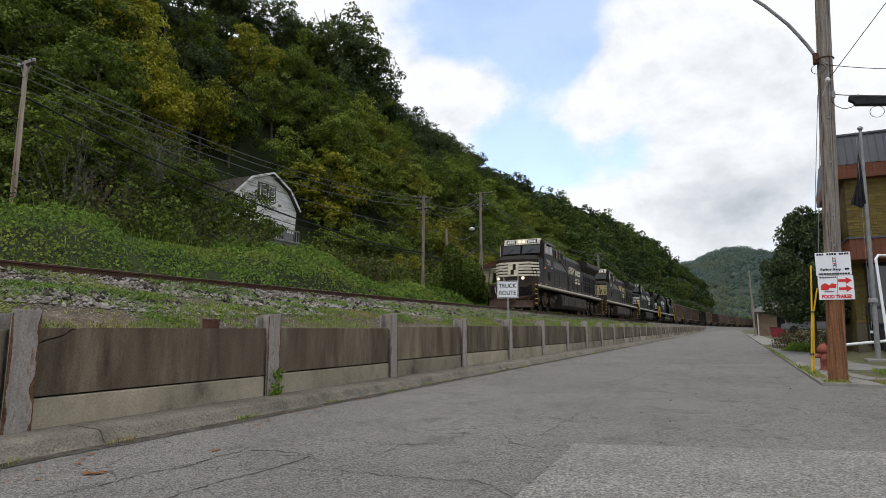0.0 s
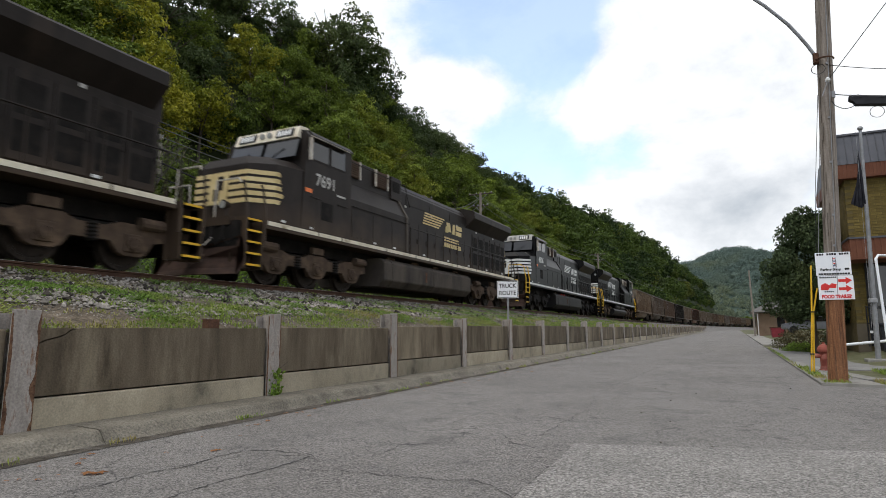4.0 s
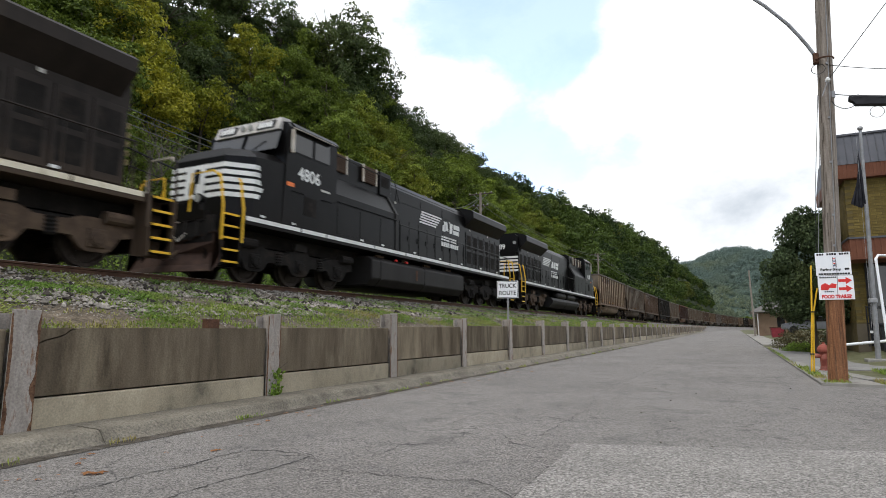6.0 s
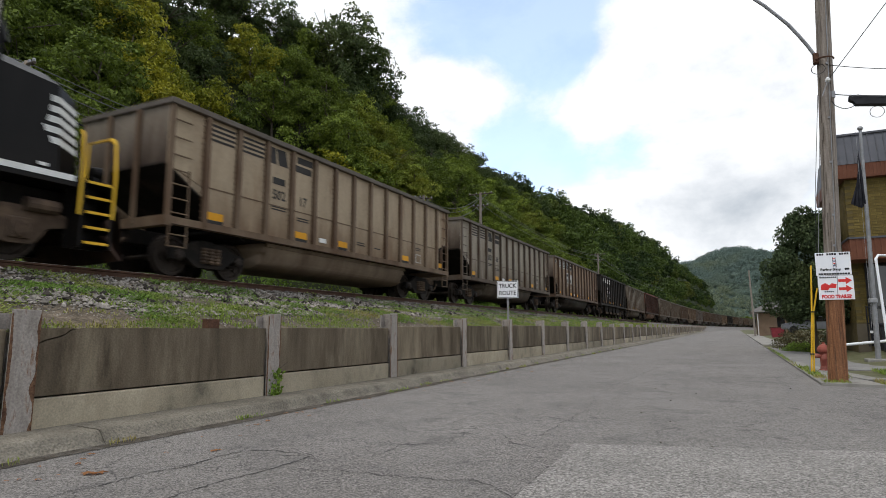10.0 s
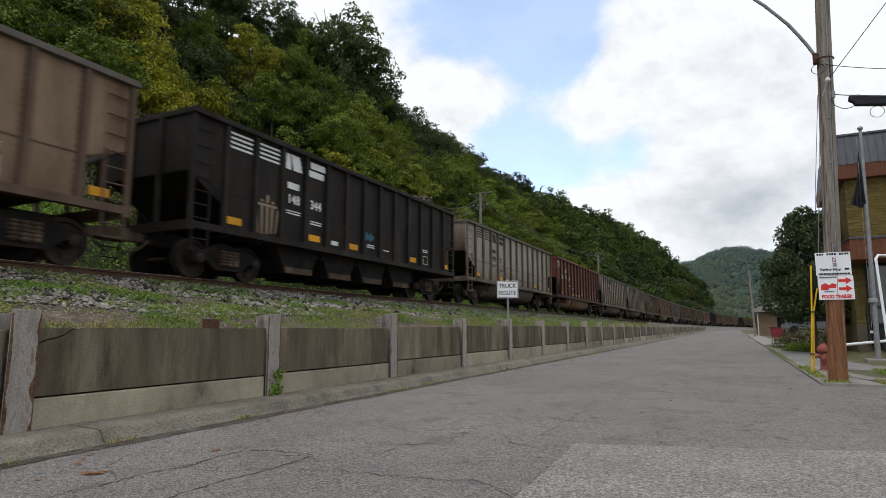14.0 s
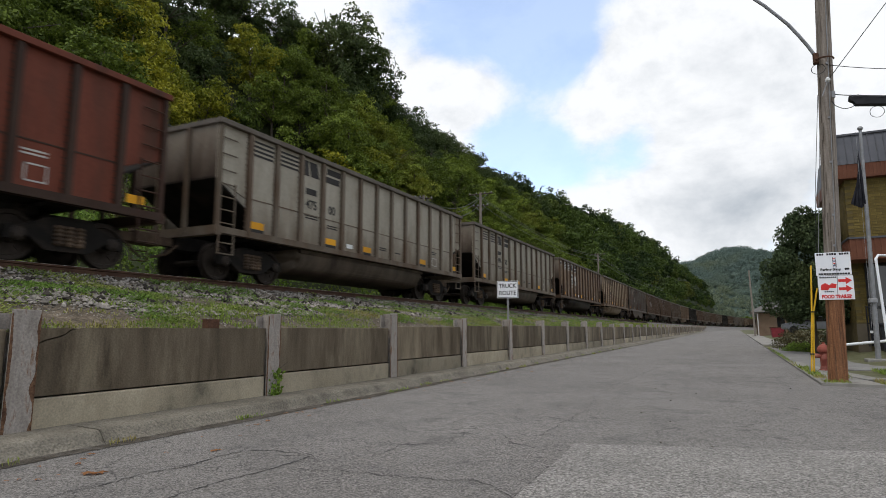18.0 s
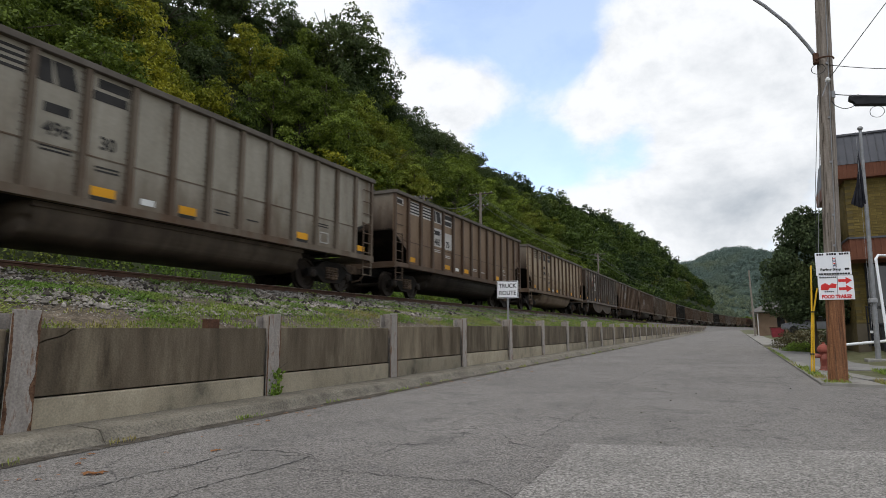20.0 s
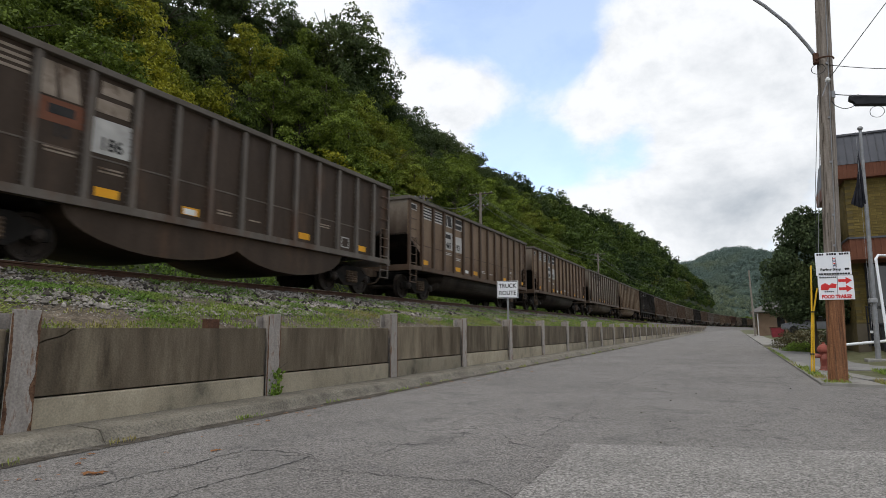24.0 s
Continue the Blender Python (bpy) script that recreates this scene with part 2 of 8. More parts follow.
# ridge ground: distance haze is mixed into this base colour
FARSOIL_HAZED = surf("haze_tinted_ridge_floor", (0.055, 0.078, 0.062), (0.085, 0.115, 0.09), 0.02, 0.95, bump=0)
LAWN = surf("lawn_soil", (0.075, 0.078, 0.036), (0.115, 0.11, 0.06), 1.0, 0.95, bump=0.6, bump_scale=25, c3=(0.16, 0.13, 0.08), s3=0.7, lo3=0.58, hi3=0.72)
BARK = surf("bark", (0.055, 0.045, 0.035), (0.12, 0.10, 0.08), 4, 0.95, bump=0.6, stretch=(3, 3, 0.5))
POLEWOOD = surf("weathered_pole_wood", (0.16, 0.135, 0.11), (0.29, 0.25, 0.21), 3, 0.9, bump=0.5, bump_scale=30, stretch=(6, 6, 0.35), c3=(0.09, 0.07, 0.055), s3=1.2, grain=0.15)
POLERED = surf("bare_reddish_pole_wood", (0.12, 0.048, 0.022), (0.30, 0.145, 0.070), 3, 0.85, bump=0.6, stretch=(7, 7, 0.3), c3=(0.07, 0.04, 0.026), s3=1.6, lo3=0.54, hi3=0.70, grain=0.3)
POLETAN = surf("tan_pole_wood", (0.27, 0.22, 0.17), (0.46, 0.38, 0.30), 2, 0.9, bump=0.4, stretch=(6, 6, 0.3), c3=(0.16, 0.075, 0.04), s3=0.8)
WIRE_GREY = surf("weathered_grey_wire", (0.10, 0.10, 0.10), (0.15, 0.15, 0.15), 5, 0.6, bump=0)
WIRE = surf("black_cable", (0.015, 0.015, 0.015), (0.025, 0.025, 0.025), 5, 0.6, bump=0)
GREY_METAL = surf("galvanised_steel", (0.20, 0.20, 0.20), (0.30, 0.30, 0.30), 6, 0.5, metal=0.3, bump=0.05)
DARK_PLASTIC = surf("black_plastic", (0.012, 0.012, 0.013), (0.025, 0.025, 0.027), 4, 0.5, bump=0)
WHITE_PAINT = surf("white_sign_paint", (0.76, 0.77, 0.78), (0.82, 0.82, 0.82), 4, 0.45, bump=0)
BLACK_PAINT = surf("black_sign_paint", (0.02, 0.02, 0.02), (0.03, 0.03, 0.03), 4, 0.5, bump=0)
RED_PAINT = surf("red_sign_paint", (0.55, 0.03, 0.03), (0.65, 0.05, 0.04), 4, 0.5, bump=0)
REFLECT = surf("orange_yellow_sheeting", (0.60, 0.27, 0.012), (0.70, 0.34, 0.02), 3, 0.55, bump=0.02, vary=0.15, c3=(0.30, 0.16, 0.03), s3=3.0, lo3=0.55, hi3=0.75)
YELLOW = surf("yellow_paint", (0.62, 0.36, 0.02), (0.72, 0.45, 0.04), 3, 0.55, bump=0.05, vary=0.1)
LEAF_GREEN = leafy("broadleaf_foliage", (0.066, 0.102, 0.018), (0.165, 0.212, 0.032), (0.235, 0.212, 0.030), 0.045, 0.56, 0.72, 0.40, 0.22)
LEAF_DARK = leafy("dark_oak_foliage", (0.038, 0.060, 0.022), (0.076, 0.102, 0.034), (0.105, 0.118, 0.036), 0.06, 0.55, 0.72)
LEAF_YELLOW = leafy("yellowing_foliage", (0.160, 0.190, 0.020), (0.300, 0.275, 0.024), (0.130, 0.170, 0.026), 0.12, 0.5, 0.66)
LEAF_VINE = leafy("bank_vine_foliage", (0.078, 0.138, 0.020), (0.172, 0.255, 0.038), (0.215, 0.225, 0.045), 0.2, 0.52, 0.68)
LEAF_BRUSH = leafy("brush_foliage", (0.045, 0.064, 0.014), (0.100, 0.118, 0.027), (0.118, 0.090, 0.044), 0.22, 0.52, 0.68)
# blue-green base colours carry painted distance haze
LEAF_HAZED = leafy("haze_tinted_foliage", (0.105, 0.146, 0.130), (0.138, 0.184, 0.152), (0.165, 0.195, 0.125), 0.012, 0.5, 0.65, 0.14)
LEAF_SLOPE = leafy("slope_foliage", (0.033, 0.062, 0.015), (0.080, 0.116, 0.025), (0.112, 0.124, 0.027), 0.03, 0.54, 0.70)
LEAF_SLOPE_DARK = leafy("dark_slope_foliage", (0.022, 0.042, 0.014), (0.044, 0.068, 0.022), (0.062, 0.080, 0.028), 0.03, 0.54, 0.70)
LEAF_PEAR = leafy("dense_dark_foliage", (0.042, 0.066, 0.030), (0.082, 0.112, 0.050), (0.078, 0.100, 0.040), 0.5, spread=0.5)
LEAF_WEED = leafy("bank_weed_foliage", (0.092, 0.165, 0.026), (0.165, 0.250, 0.048), (0.205, 0.235, 0.060), 0.5, 0.5, 0.66)
GRASS = leafy("grass_blades", (0.118, 0.188, 0.028), (0.212, 0.280, 0.050), (0.295, 0.245, 0.092), 0.35, 0.5, 0.66)
DEADLEAF = leafy("dead_leaf", (0.16, 0.07, 0.03), (0.25, 0.12, 0.05), (0.2, 0.09, 0.04))


# ---------------------------------------------------------------- mesh helpers
def box(bm, x0, x1, y0, y1, z0, z1, bev=0.0):
    vs = [bm.verts.new((x, y, z)) for x in (x0, x1) for y in (y0, y1) for z in (z0, z1)]
    fs = [bm.faces.new([vs[i] for i in q]) for q in ((0, 1, 3, 2), (4, 6, 7, 5), (0, 4, 5, 1), (2, 3, 7, 6), (0, 2, 6, 4), (1, 5, 7, 3))]
    if bev:
        bmesh.ops.bevel(bm, geom=list({e for f in fs for e in f.edges}), offset=bev, segments=2, affect="EDGES", profile=0.5)


def prism(bm, pts, axis, a, b):
    """A closed polygon pushed along an axis from a to b. pts are the other two coordinates in x, y, z order."""
    def at(p, c):
        return (c, p[0], p[1]) if axis == "x" else (p[0], c, p[1]) if axis == "y" else (p[0], p[1], c)
    A = [bm.verts.new(at(p, a)) for p in pts]
    B = [bm.verts.new(at(p, b)) for p in pts]
    n = len(pts)
    bm.faces.new(A); bm.faces.new(B[::-1])
    for i in range(n):
        bm.faces.new((A[i], B[i], B[(i + 1) % n], A[(i + 1) % n]))


def rod(bm, p, q, r, r2=None, seg=8, caps=True):
    p, q = Vector(p), Vector(q)
    d = (q - p)
    if d.length < 1e-6:
        return
    m = d.to_track_quat("Z", "Y").to_matrix()
    r2 = r if r2 is None else r2
    A, B = [], []
    for i in range(seg):
        t = 2 * math.pi * i / seg
        o = m @ Vector((math.cos(t), math.sin(t), 0))
        A.append(bm.verts.new(p + o * r)); B.append(bm.verts.new(q + o * r2))
    for i in range(seg):
        bm.faces.new((A[i], A[(i + 1) % seg], B[(i + 1) % seg], B[i]))
    if caps:
        bm.faces.new(A[::-1]); bm.faces.new(B)


def tube(bm, pts, r, seg=6):
    """A bent round bar through pts, in one skin."""
    P = [Vector(p) for p in pts]
    rings = []
    side = None
    for i, p in enumerate(P):
        d = (P[min(i + 1, len(P) - 1)] - P[max(i - 1, 0)]).normalized()
        if side is None:
            side = d.orthogonal().normalized()
        side = (side - d * side.dot(d)).normalized()
        up = d.cross(side)
        rings.append([bm.verts.new(p + (side * math.cos(2 * math.pi * k / seg) + up * math.sin(2 * math.pi * k / seg)) * r) for k in range(seg)])
    for A, C in zip(rings[:-1], rings[1:]):
        for k in range(seg):
            bm.faces.new((A[k], A[(k + 1) % seg], C[(k + 1) % seg], C[k]))
    bm.faces.new(rings[0][::-1]); bm.faces.new(rings[-1])


def lathe(bm, prof, centre, axis="z", seg=16):
    """prof: (radius, height) rows turned about an axis through centre."""
    rings = []
    for r, h in prof:
        ring = []
        for i in range(seg):
            t = 2 * math.pi * i / seg
            a, b = r * math.cos(t), r * math.sin(t)
            o = (a, b, h) if axis == "z" else (h, a, b) if axis == "x" else (a, h, b)
            ring.append(bm.verts.new(Vector(centre) + Vector(o)))
        rings.append(ring)
    for A, B in zip(rings[:-1], rings[1:]):
        for i in range(seg):
            bm.faces.new((A[i], A[(i + 1) % seg], B[(i + 1) % seg], B[i]))
    bm.faces.new(rings[0][::-1]); bm.faces.new(rings[-1])


def part(name, bm, material, parent=None, label="", smooth=False):
    me = bpy.data.meshes.new(name)
    bmesh.ops.recalc_face_normals(bm, faces=bm.faces)
    bm.to_mesh(me); bm.free()
    return part_of(name, me, material, parent, label, smooth)


def part_of(name, me, material, parent=None, label="", smooth=False):
    if not me.materials:
        me.materials.append(material)
    if smooth:
        me.polygons.foreach_set("use_smooth", [True] * len(me.polygons))
    ob = new(name, me)
    if parent:
        ob.parent = parent
    if label:
        ob["label"] = label
    return ob


def B():
    return bmesh.new()


def quads_mesh(name, verts, size=4):
    """verts: an array (faces, size, 3) turned into loose faces."""
    n = len(verts)
    me = bpy.data.meshes.new(name)
    me.vertices.add(n * size); me.loops.add(n * size); me.polygons.add(n)
    me.vertices.foreach_set("co", np.ascontiguousarray(verts, dtype=np.float32).ravel())
    me.loops.foreach_set("vertex_index", np.arange(n * size, dtype=np.int32))
    me.polygons.foreach_set("loop_start", np.arange(0, n * size, size, dtype=np.int32))
    me.polygons.foreach_set("loop_total", np.full(n, size, dtype=np.int32))
    me.update(calc_edges=True)
    return me


def leaf_cloud(pos, nrm, size, rng, tilt=0.6, aspect=0.62):
    """Diamond leaves at pos, facing nrm with some tilt. Returns (n, 4, 3)."""
    n = len(pos)
    d = nrm + rng.normal(0, tilt, (n, 3))
    d /= np.linalg.norm(d, axis=1, keepdims=True) + 1e-9
    a = np.cross(d, rng.normal(0, 1, (n, 3)))
    a /= np.linalg.norm(a, axis=1, keepdims=True) + 1e-9
    b = np.cross(d, a)
    s = (size * rng.uniform(0.6, 1.35, n))[:, None]
    droop = d * s * 0.18
    return np.stack([pos - a * s * 0.5 - droop, pos + b * s * 0.5 * aspect, pos + a * s * 0.5 - droop, pos - b * s * 0.5 * aspect], axis=1)


def words(name, text, size, material, parent, m, label="", wide=1.0, bold=0.018):
    """Flat raised lettering in the built-in font, centred on the pose m."""
    cu = bpy.data.curves.new(name, "FONT")
    cu.body, cu.size, cu.extrude, cu.align_x, cu.align_y, cu.offset = text, size, 0.003, "CENTER", "CENTER", size * bold
    tmp = bpy.data.objects.new(name, cu)
    me = bpy.data.meshes.new_from_object(tmp)
    bpy.data.objects.remove(tmp)
    me.transform(m @ Matrix.Diagonal((wide, 1, 1, 1)))
    me.materials.clear()
    return part_of(name, me, material, parent, label)


# ---------------------------------------------------------------- the lie of the land
def grade(y):
    """Height of the road surface."""
    return 0.0045 * min(max(y, -60.0), 250.0)


RAIL_TOP, TRACK_X = 2.484, -12.35


def bend(y):
    """The line swings away to the east down the valley: sideways shift and slope at y."""
    u = min(max(y - 80.0, 0.0), 220.0)
    return 3.4e-4 * u * u + max(y - 300.0, 0.0) * 6.8e-4 * 220.0, 6.8e-4 * u



CREST_Y = [-80, 0, 23, 27, 29, 41, 46, 50, 73, 87, 102, 112, 144, 195, 335, 720, 900]
CREST_X = [-50, -50, -50, -50, -50, -50, -50, -50, -50, -50, -48, -46, -42, -38, -32, -26, -24]
CREST_Z = [24, 26, 28, 30, 31, 35, 35, 34, 33.5, 32, 31.5, 30, 30.5, 32.5, 37.5, 44, 25]
FOOT_X = [-24, -24, -24, -26, -34, -34, -30, -24, -24, -24, -24, -23, -22, -20, -18, -17, -17]


def land(x, y):
    """Height of the ground west of the retaining wall."""
    if x > -10.4:
        t = (-6.95 - x) / 3.45
        return (1.20 + grade(y)) * (1 - t) + 2.02 * t + 0.08 * math.sin(math.pi * t)
    if x > -14.3:
        return 2.02 + 0.25 * min(1, (-10.4 - x) / 0.7)
    if x > -15.2:
        return 2.27 - 0.32 * (-14.3 - x) / 0.9
    fx, cx, cz = (float(np.interp(y, CREST_Y, c)) for c in (FOOT_X, CREST_X, CREST_Z))
    fz = 4.6
    if x > fx:
        t = (-15.2 - x) / (-15.2 - fx)
        return 1.95 + (fz - 1.95) * (1 - (1 - min(1, t * 1.5)) ** 2)
    if x > cx:
        t = (fx - x) / (fx - cx)
        return fz + (cz - fz) * t + 1.2 * math.sin(x * 0.31 + y * 0.17) * math.sin(math.pi * t)
    return cz - (cx - x) * 0.25


def sheet(name, xs, ys, fn, material, label="", kind="structure", smooth=True):
    vs = [(x, y, fn(x, y)) for y in ys for x in xs]
    n = len(xs)
    fs = [(j * n + i, j * n + i + 1, (j + 1) * n + i + 1, (j + 1) * n + i) for j in range(len(ys) - 1) for i in range(n - 1)]
    me = bpy.data.meshes.new(name)
    me.from_pydata(vs, [], fs)
    return tagged(part_of(name, me, material, None, label, smooth), label, "", "", kind)


sheet("ground", [-3000, -40, -6.9, 0, 1.6, 30, 120, 3000], [-3000, -60, 0, 60, 150, 250, 600, 5000],
      lambda x, y: grade(y) - 0.05, LAWN, "grassy valley floor beyond the road")
YS = [-60 + 4 * i for i in range(60)] + [180 + 15 * i for i in range(50)]
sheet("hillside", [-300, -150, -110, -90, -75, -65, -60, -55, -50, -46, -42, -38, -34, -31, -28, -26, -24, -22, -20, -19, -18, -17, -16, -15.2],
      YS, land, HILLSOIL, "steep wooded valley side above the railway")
sheet("embankment", [-15.2, -14.6, -14.3, -13.2, -12, -10.9, -10.4, -9.9, -9.3, -8.6, -8, -7.4, -6.96], [y for y in YS if y < 700],
      lambda x, y: land(x, y) + (0.05 * noise.noise(Vector((x * 1.3, y * 0.9, 0))) if -10.2 < x < -7 else 0), SOIL, "rough grassy railway embankment of soil and spilled ballast")

# road, side street, patch
sheet("road", [-6.08, -4, -2, 0, 1.62], [-60 + 5 * i for i in range(63)], lambda x, y: grade(y) + 0.012 * (1 - ((x + 2.2) / 3.9) ** 2), ASPHALT,
      "worn grey asphalt road with fine cracks")
sheet("road_side_street", [1.62, 4, 8, 40], [-60, -20, 0, 6, 11, 15.4], lambda x, y: grade(y) + (-0.004 if x < 2 else 0), ASPHALT, "worn grey asphalt of the side street")


def road_patch():
    bm = B()
    pts = [(-1.58, 6.40), (-0.9, 6.58), (-0.51, 6.69), (0.39, 7.0), (1.26, 7.28), (5.5, 8.5), (5.5, -3), (-1.35, -3), (-1.5, 4.32), (-1.53, 5.35)]
    prism(bm, pts, "z", 0.0, 0.035)
    for v in bm.verts:
        v.co.z += grade(v.co.y) + (0.004 if v.co.z > 0.01 else 0)
    tagged(part("road_patch", bm, ASPHALT_PATCH), "coarser paler asphalt patch in the road", "", "", "structure")


road_patch()


def crack(pts, w, seed):
    """A tar-dark crack that wanders along pts on the road."""
    rng = random.Random(seed)
    bm = B()
    line = []
    for (x0, y0), (x1, y1) in zip(pts[:-1], pts[1:]):
        n = max(2, int(math.hypot(x1 - x0, y1 - y0) / 0.06))
        for i in range(n):
            t = i / n
            dx = 0.10 * noise.noise(Vector((seed * 3.1, (x0 + (x1 - x0) * t) * 2.5, (y0 + (y1 - y0) * t) * 2.5))) + rng.uniform(-0.022, 0.022)
            line.append((x0 + (x1 - x0) * t + dx, y0 + (y1 - y0) * t + rng.uniform(-0.03, 0.03)))
    line.append(pts[-1])
    L, R = [], []
    for i, (x, y) in enumerate(line):
        a, b = line[max(0, i - 1)], line[min(len(line) - 1, i + 1)]
        dx, dy = b[0] - a[0], b[1] - a[1]
        k = math.hypot(dx, dy) or 1
        h = w * 0.46 * rng.uniform(0.15, 1.0) * (0.4 if i in (0, len(line) - 1) else 1)
        z = grade(y) + 0.012 * (1 - ((x + 2.2) / 3.9) ** 2) + 0.004
        L.append(bm.verts.new((x - dy / k * h, y + dx / k * h, z))); R.append(bm.verts.new((x + dy / k * h, y - dx / k * h, z)))
    for i in range(len(line) - 1):
        bm.faces.new((L[i], L[i + 1], R[i + 1], R[i]))
    tagged(part("road_crack", bm, TAR), "dark crack in the asphalt", "", "", "structure")


crack([(-4.64, 2.8), (-4.61, 3.43), (-4.61, 3.93), (-4.57, 4.33), (-4.57, 4.72), (-4.29, 4.85), (-3.77, 4.81), (-3.76, 4.37), (-3.84, 3.8), (-3.82, 3.2)], 0.026, 1)
crack([(-4.60, 3.9), (-4.42, 4.3), (-4.38, 4.66), (-4.05, 4.72), (-3.8, 4.78)], 0.014, 21)
crack([(-3.6, 4.28), (-3.14, 4.43), (-2.59, 4.47), (-2.21, 4.51), (-1.95, 4.61), (-1.54, 4.29)], 0.018, 2)
crack([(-2.62, 5.35), (-2.07, 5.47), (-1.56, 5.47)], 0.012, 3)
crack([(-3.01, 6.55), (-2.5, 6.6), (-2.37, 6.45), (-2.08, 6.86), (-2.06, 8.05), (-2.05, 9.14), (-2.37, 11.21)], 0.016, 4)
crack([(-3.34, 6.84), (-3.45, 8.48), (-2.6, 8.25), (-2.08, 8.11), (-1.91, 7.84)], 0.012, 6)
crack([(-2.44, 12.28), (-2.29, 15.3), (-2.15, 22.15), (-2.08, 30.25)], 0.022, 5)
crack([(-1.57, 6.43), (-0.51, 6.72), (0.39, 7.04), (1.26, 7.32), (4.5, 8.3)], 0.022, 7)
crack([(-1.59, 6.41), (-1.54, 5.35), (-1.51, 4.32), (-1.4, 2.5)], 0.014, 8)
crack([(-5.2, 6.2), (-4.4, 6.9), (-3.6, 6.6), (-2.9, 7.1)], 0.010, 9)
crack([(-0.6, 12.0), (-0.2, 15.0), (-0.5, 19.0)], 0.012, 10)


# ---------------------------------------------------------------- retaining wall
POST_Y = [3.74 + 3.83 * i for i in range(-3, 46)]


def wall_z(i):
    """Top and joint heights of the panel after post i above the road there."""
    y = POST_Y[i]
    lift = float(np.interp(y, [0, 8, 20, 30, 60, 200], [0.0, 0.0, 0.07, 0.02, -0.02, -0.05]))
    return 1.255 + grade(y) + lift, 0.505 + grade(y) + lift * 0.6


def retaining_wall():
    wall = tagged(new("retaining_wall"), "stained precast concrete panel wall between rusty steel posts", "retaining wall", "", "structure")
    top, low = [], []
    rng = random.Random(5)
    for i, y in enumerate(POST_Y[:-1]):
        zt, zj = wall_z(i)
        g = grade(y)
        y0, y1 = y + 0.14, POST_Y[i + 1] - 0.14
        bm = B()
        if i == 3:
            # a corner has cracked off and sits loose
            brk = [(y0, zt - 0.20), (y0 + 0.12, zt - 0.145), (y0 + 0.26, zt - 0.11), (y0 + 0.33, zt - 0.085), (y0 + 0.40, zt - 0.03), (y0 + 0.52, zt)]
            prism(bm, [(y0, zj + 0.012), (y1, zj + 0.012), (y1, zt)] + brk[::-1], "x", -6.97, -6.84)
            chip = B(); prism(chip, [(y0, zt - 0.004)] + [(a - 0.006, b + 0.014) for a, b in brk[:-1]] + [(y0 + 0.49, zt - 0.004)], "x", -6.97, -6.847)
            part("broken_corner", chip, CONC, wall, "cracked loose corner of the panel")
        else:
            box(bm, -6.97, -6.84, y0, y1, zj + 0.012, zt, 0.012)
        part("upper_panel", bm, CONC, wall)
        bm = B(); box(bm, -6.97, -6.825, y0, y1, g - 0.1, zj - 0.010, 0.012)
        part("lower_panel", bm, CONC_LOW, wall)
    for i, y in enumerate(POST_Y):
        h = wall_z(i)[0] + 0.24 + rng.uniform(-0.05, 0.05)
        g = grade(y) - 0.1
        post = part("post", _flange(y, -6.80, h, g), POST_STEEL, wall, "grey steel H post streaked with rust")
        bm = B(); box(bm, -7.04, -6.80, y - 0.012, y + 0.012, g, h - 0.01); part("web", bm, POST_STEEL, post)
        bm = B(); box(bm, -7.05, -7.02, y - 0.145, y + 0.145, g, h - 0.04); part("rear_flange", bm, POST_STEEL, post)
        lean = rng.uniform(-0.5, 0.9)
        if 2 < i < 8:
            # scaling rust along the edges and foot of the near posts
            for e in (-1, 1):
                edge, z = [], g + 0.12
                while z < h - 0.03:
                    edge.append((y + e * (0.141 - (0.05 if i == 3 else 0.02) * max(0.0, 0.35 + noise.noise(Vector((i * 3.3 + e, z * 4.0, 0)))) - rng.uniform(0, 0.006)), z)); z += 0.025
                bm = B(); prism(bm, [(y + e * 0.148, g + 0.11)] + edge + [(y + e * 0.148, h - 0.03)], "x", -6.775, -6.7695); part("rust_scale", bm, RUST_SCALE, post, "flaking orange rust")
            top = [(y - 0.148 + 0.0296 * q, g + 0.16 + rng.uniform(0.0, 0.10 if i == 3 else 0.05)) for q in range(11)]
            bm = B(); prism(bm, [(y - 0.148, g + 0.1)] + top + [(y + 0.148, g + 0.1)], "x", -6.775, -6.7685); part("rust_scale", bm, RUST_SCALE, post)
        if i == 3:
            lean = -0.4
        post.matrix_basis = Matrix.Translation((0, y, g)) @ Matrix.Rotation(radians(lean), 4, "X") @ Matrix.Translation((0, -y, -g))
    return wall


def _flange(y, x, h, g):
    bm = B()
    box(bm, x, x + 0.028, y - 0.145, y + 0.145, g, h, 0.006)
    return bm


retaining_wall()


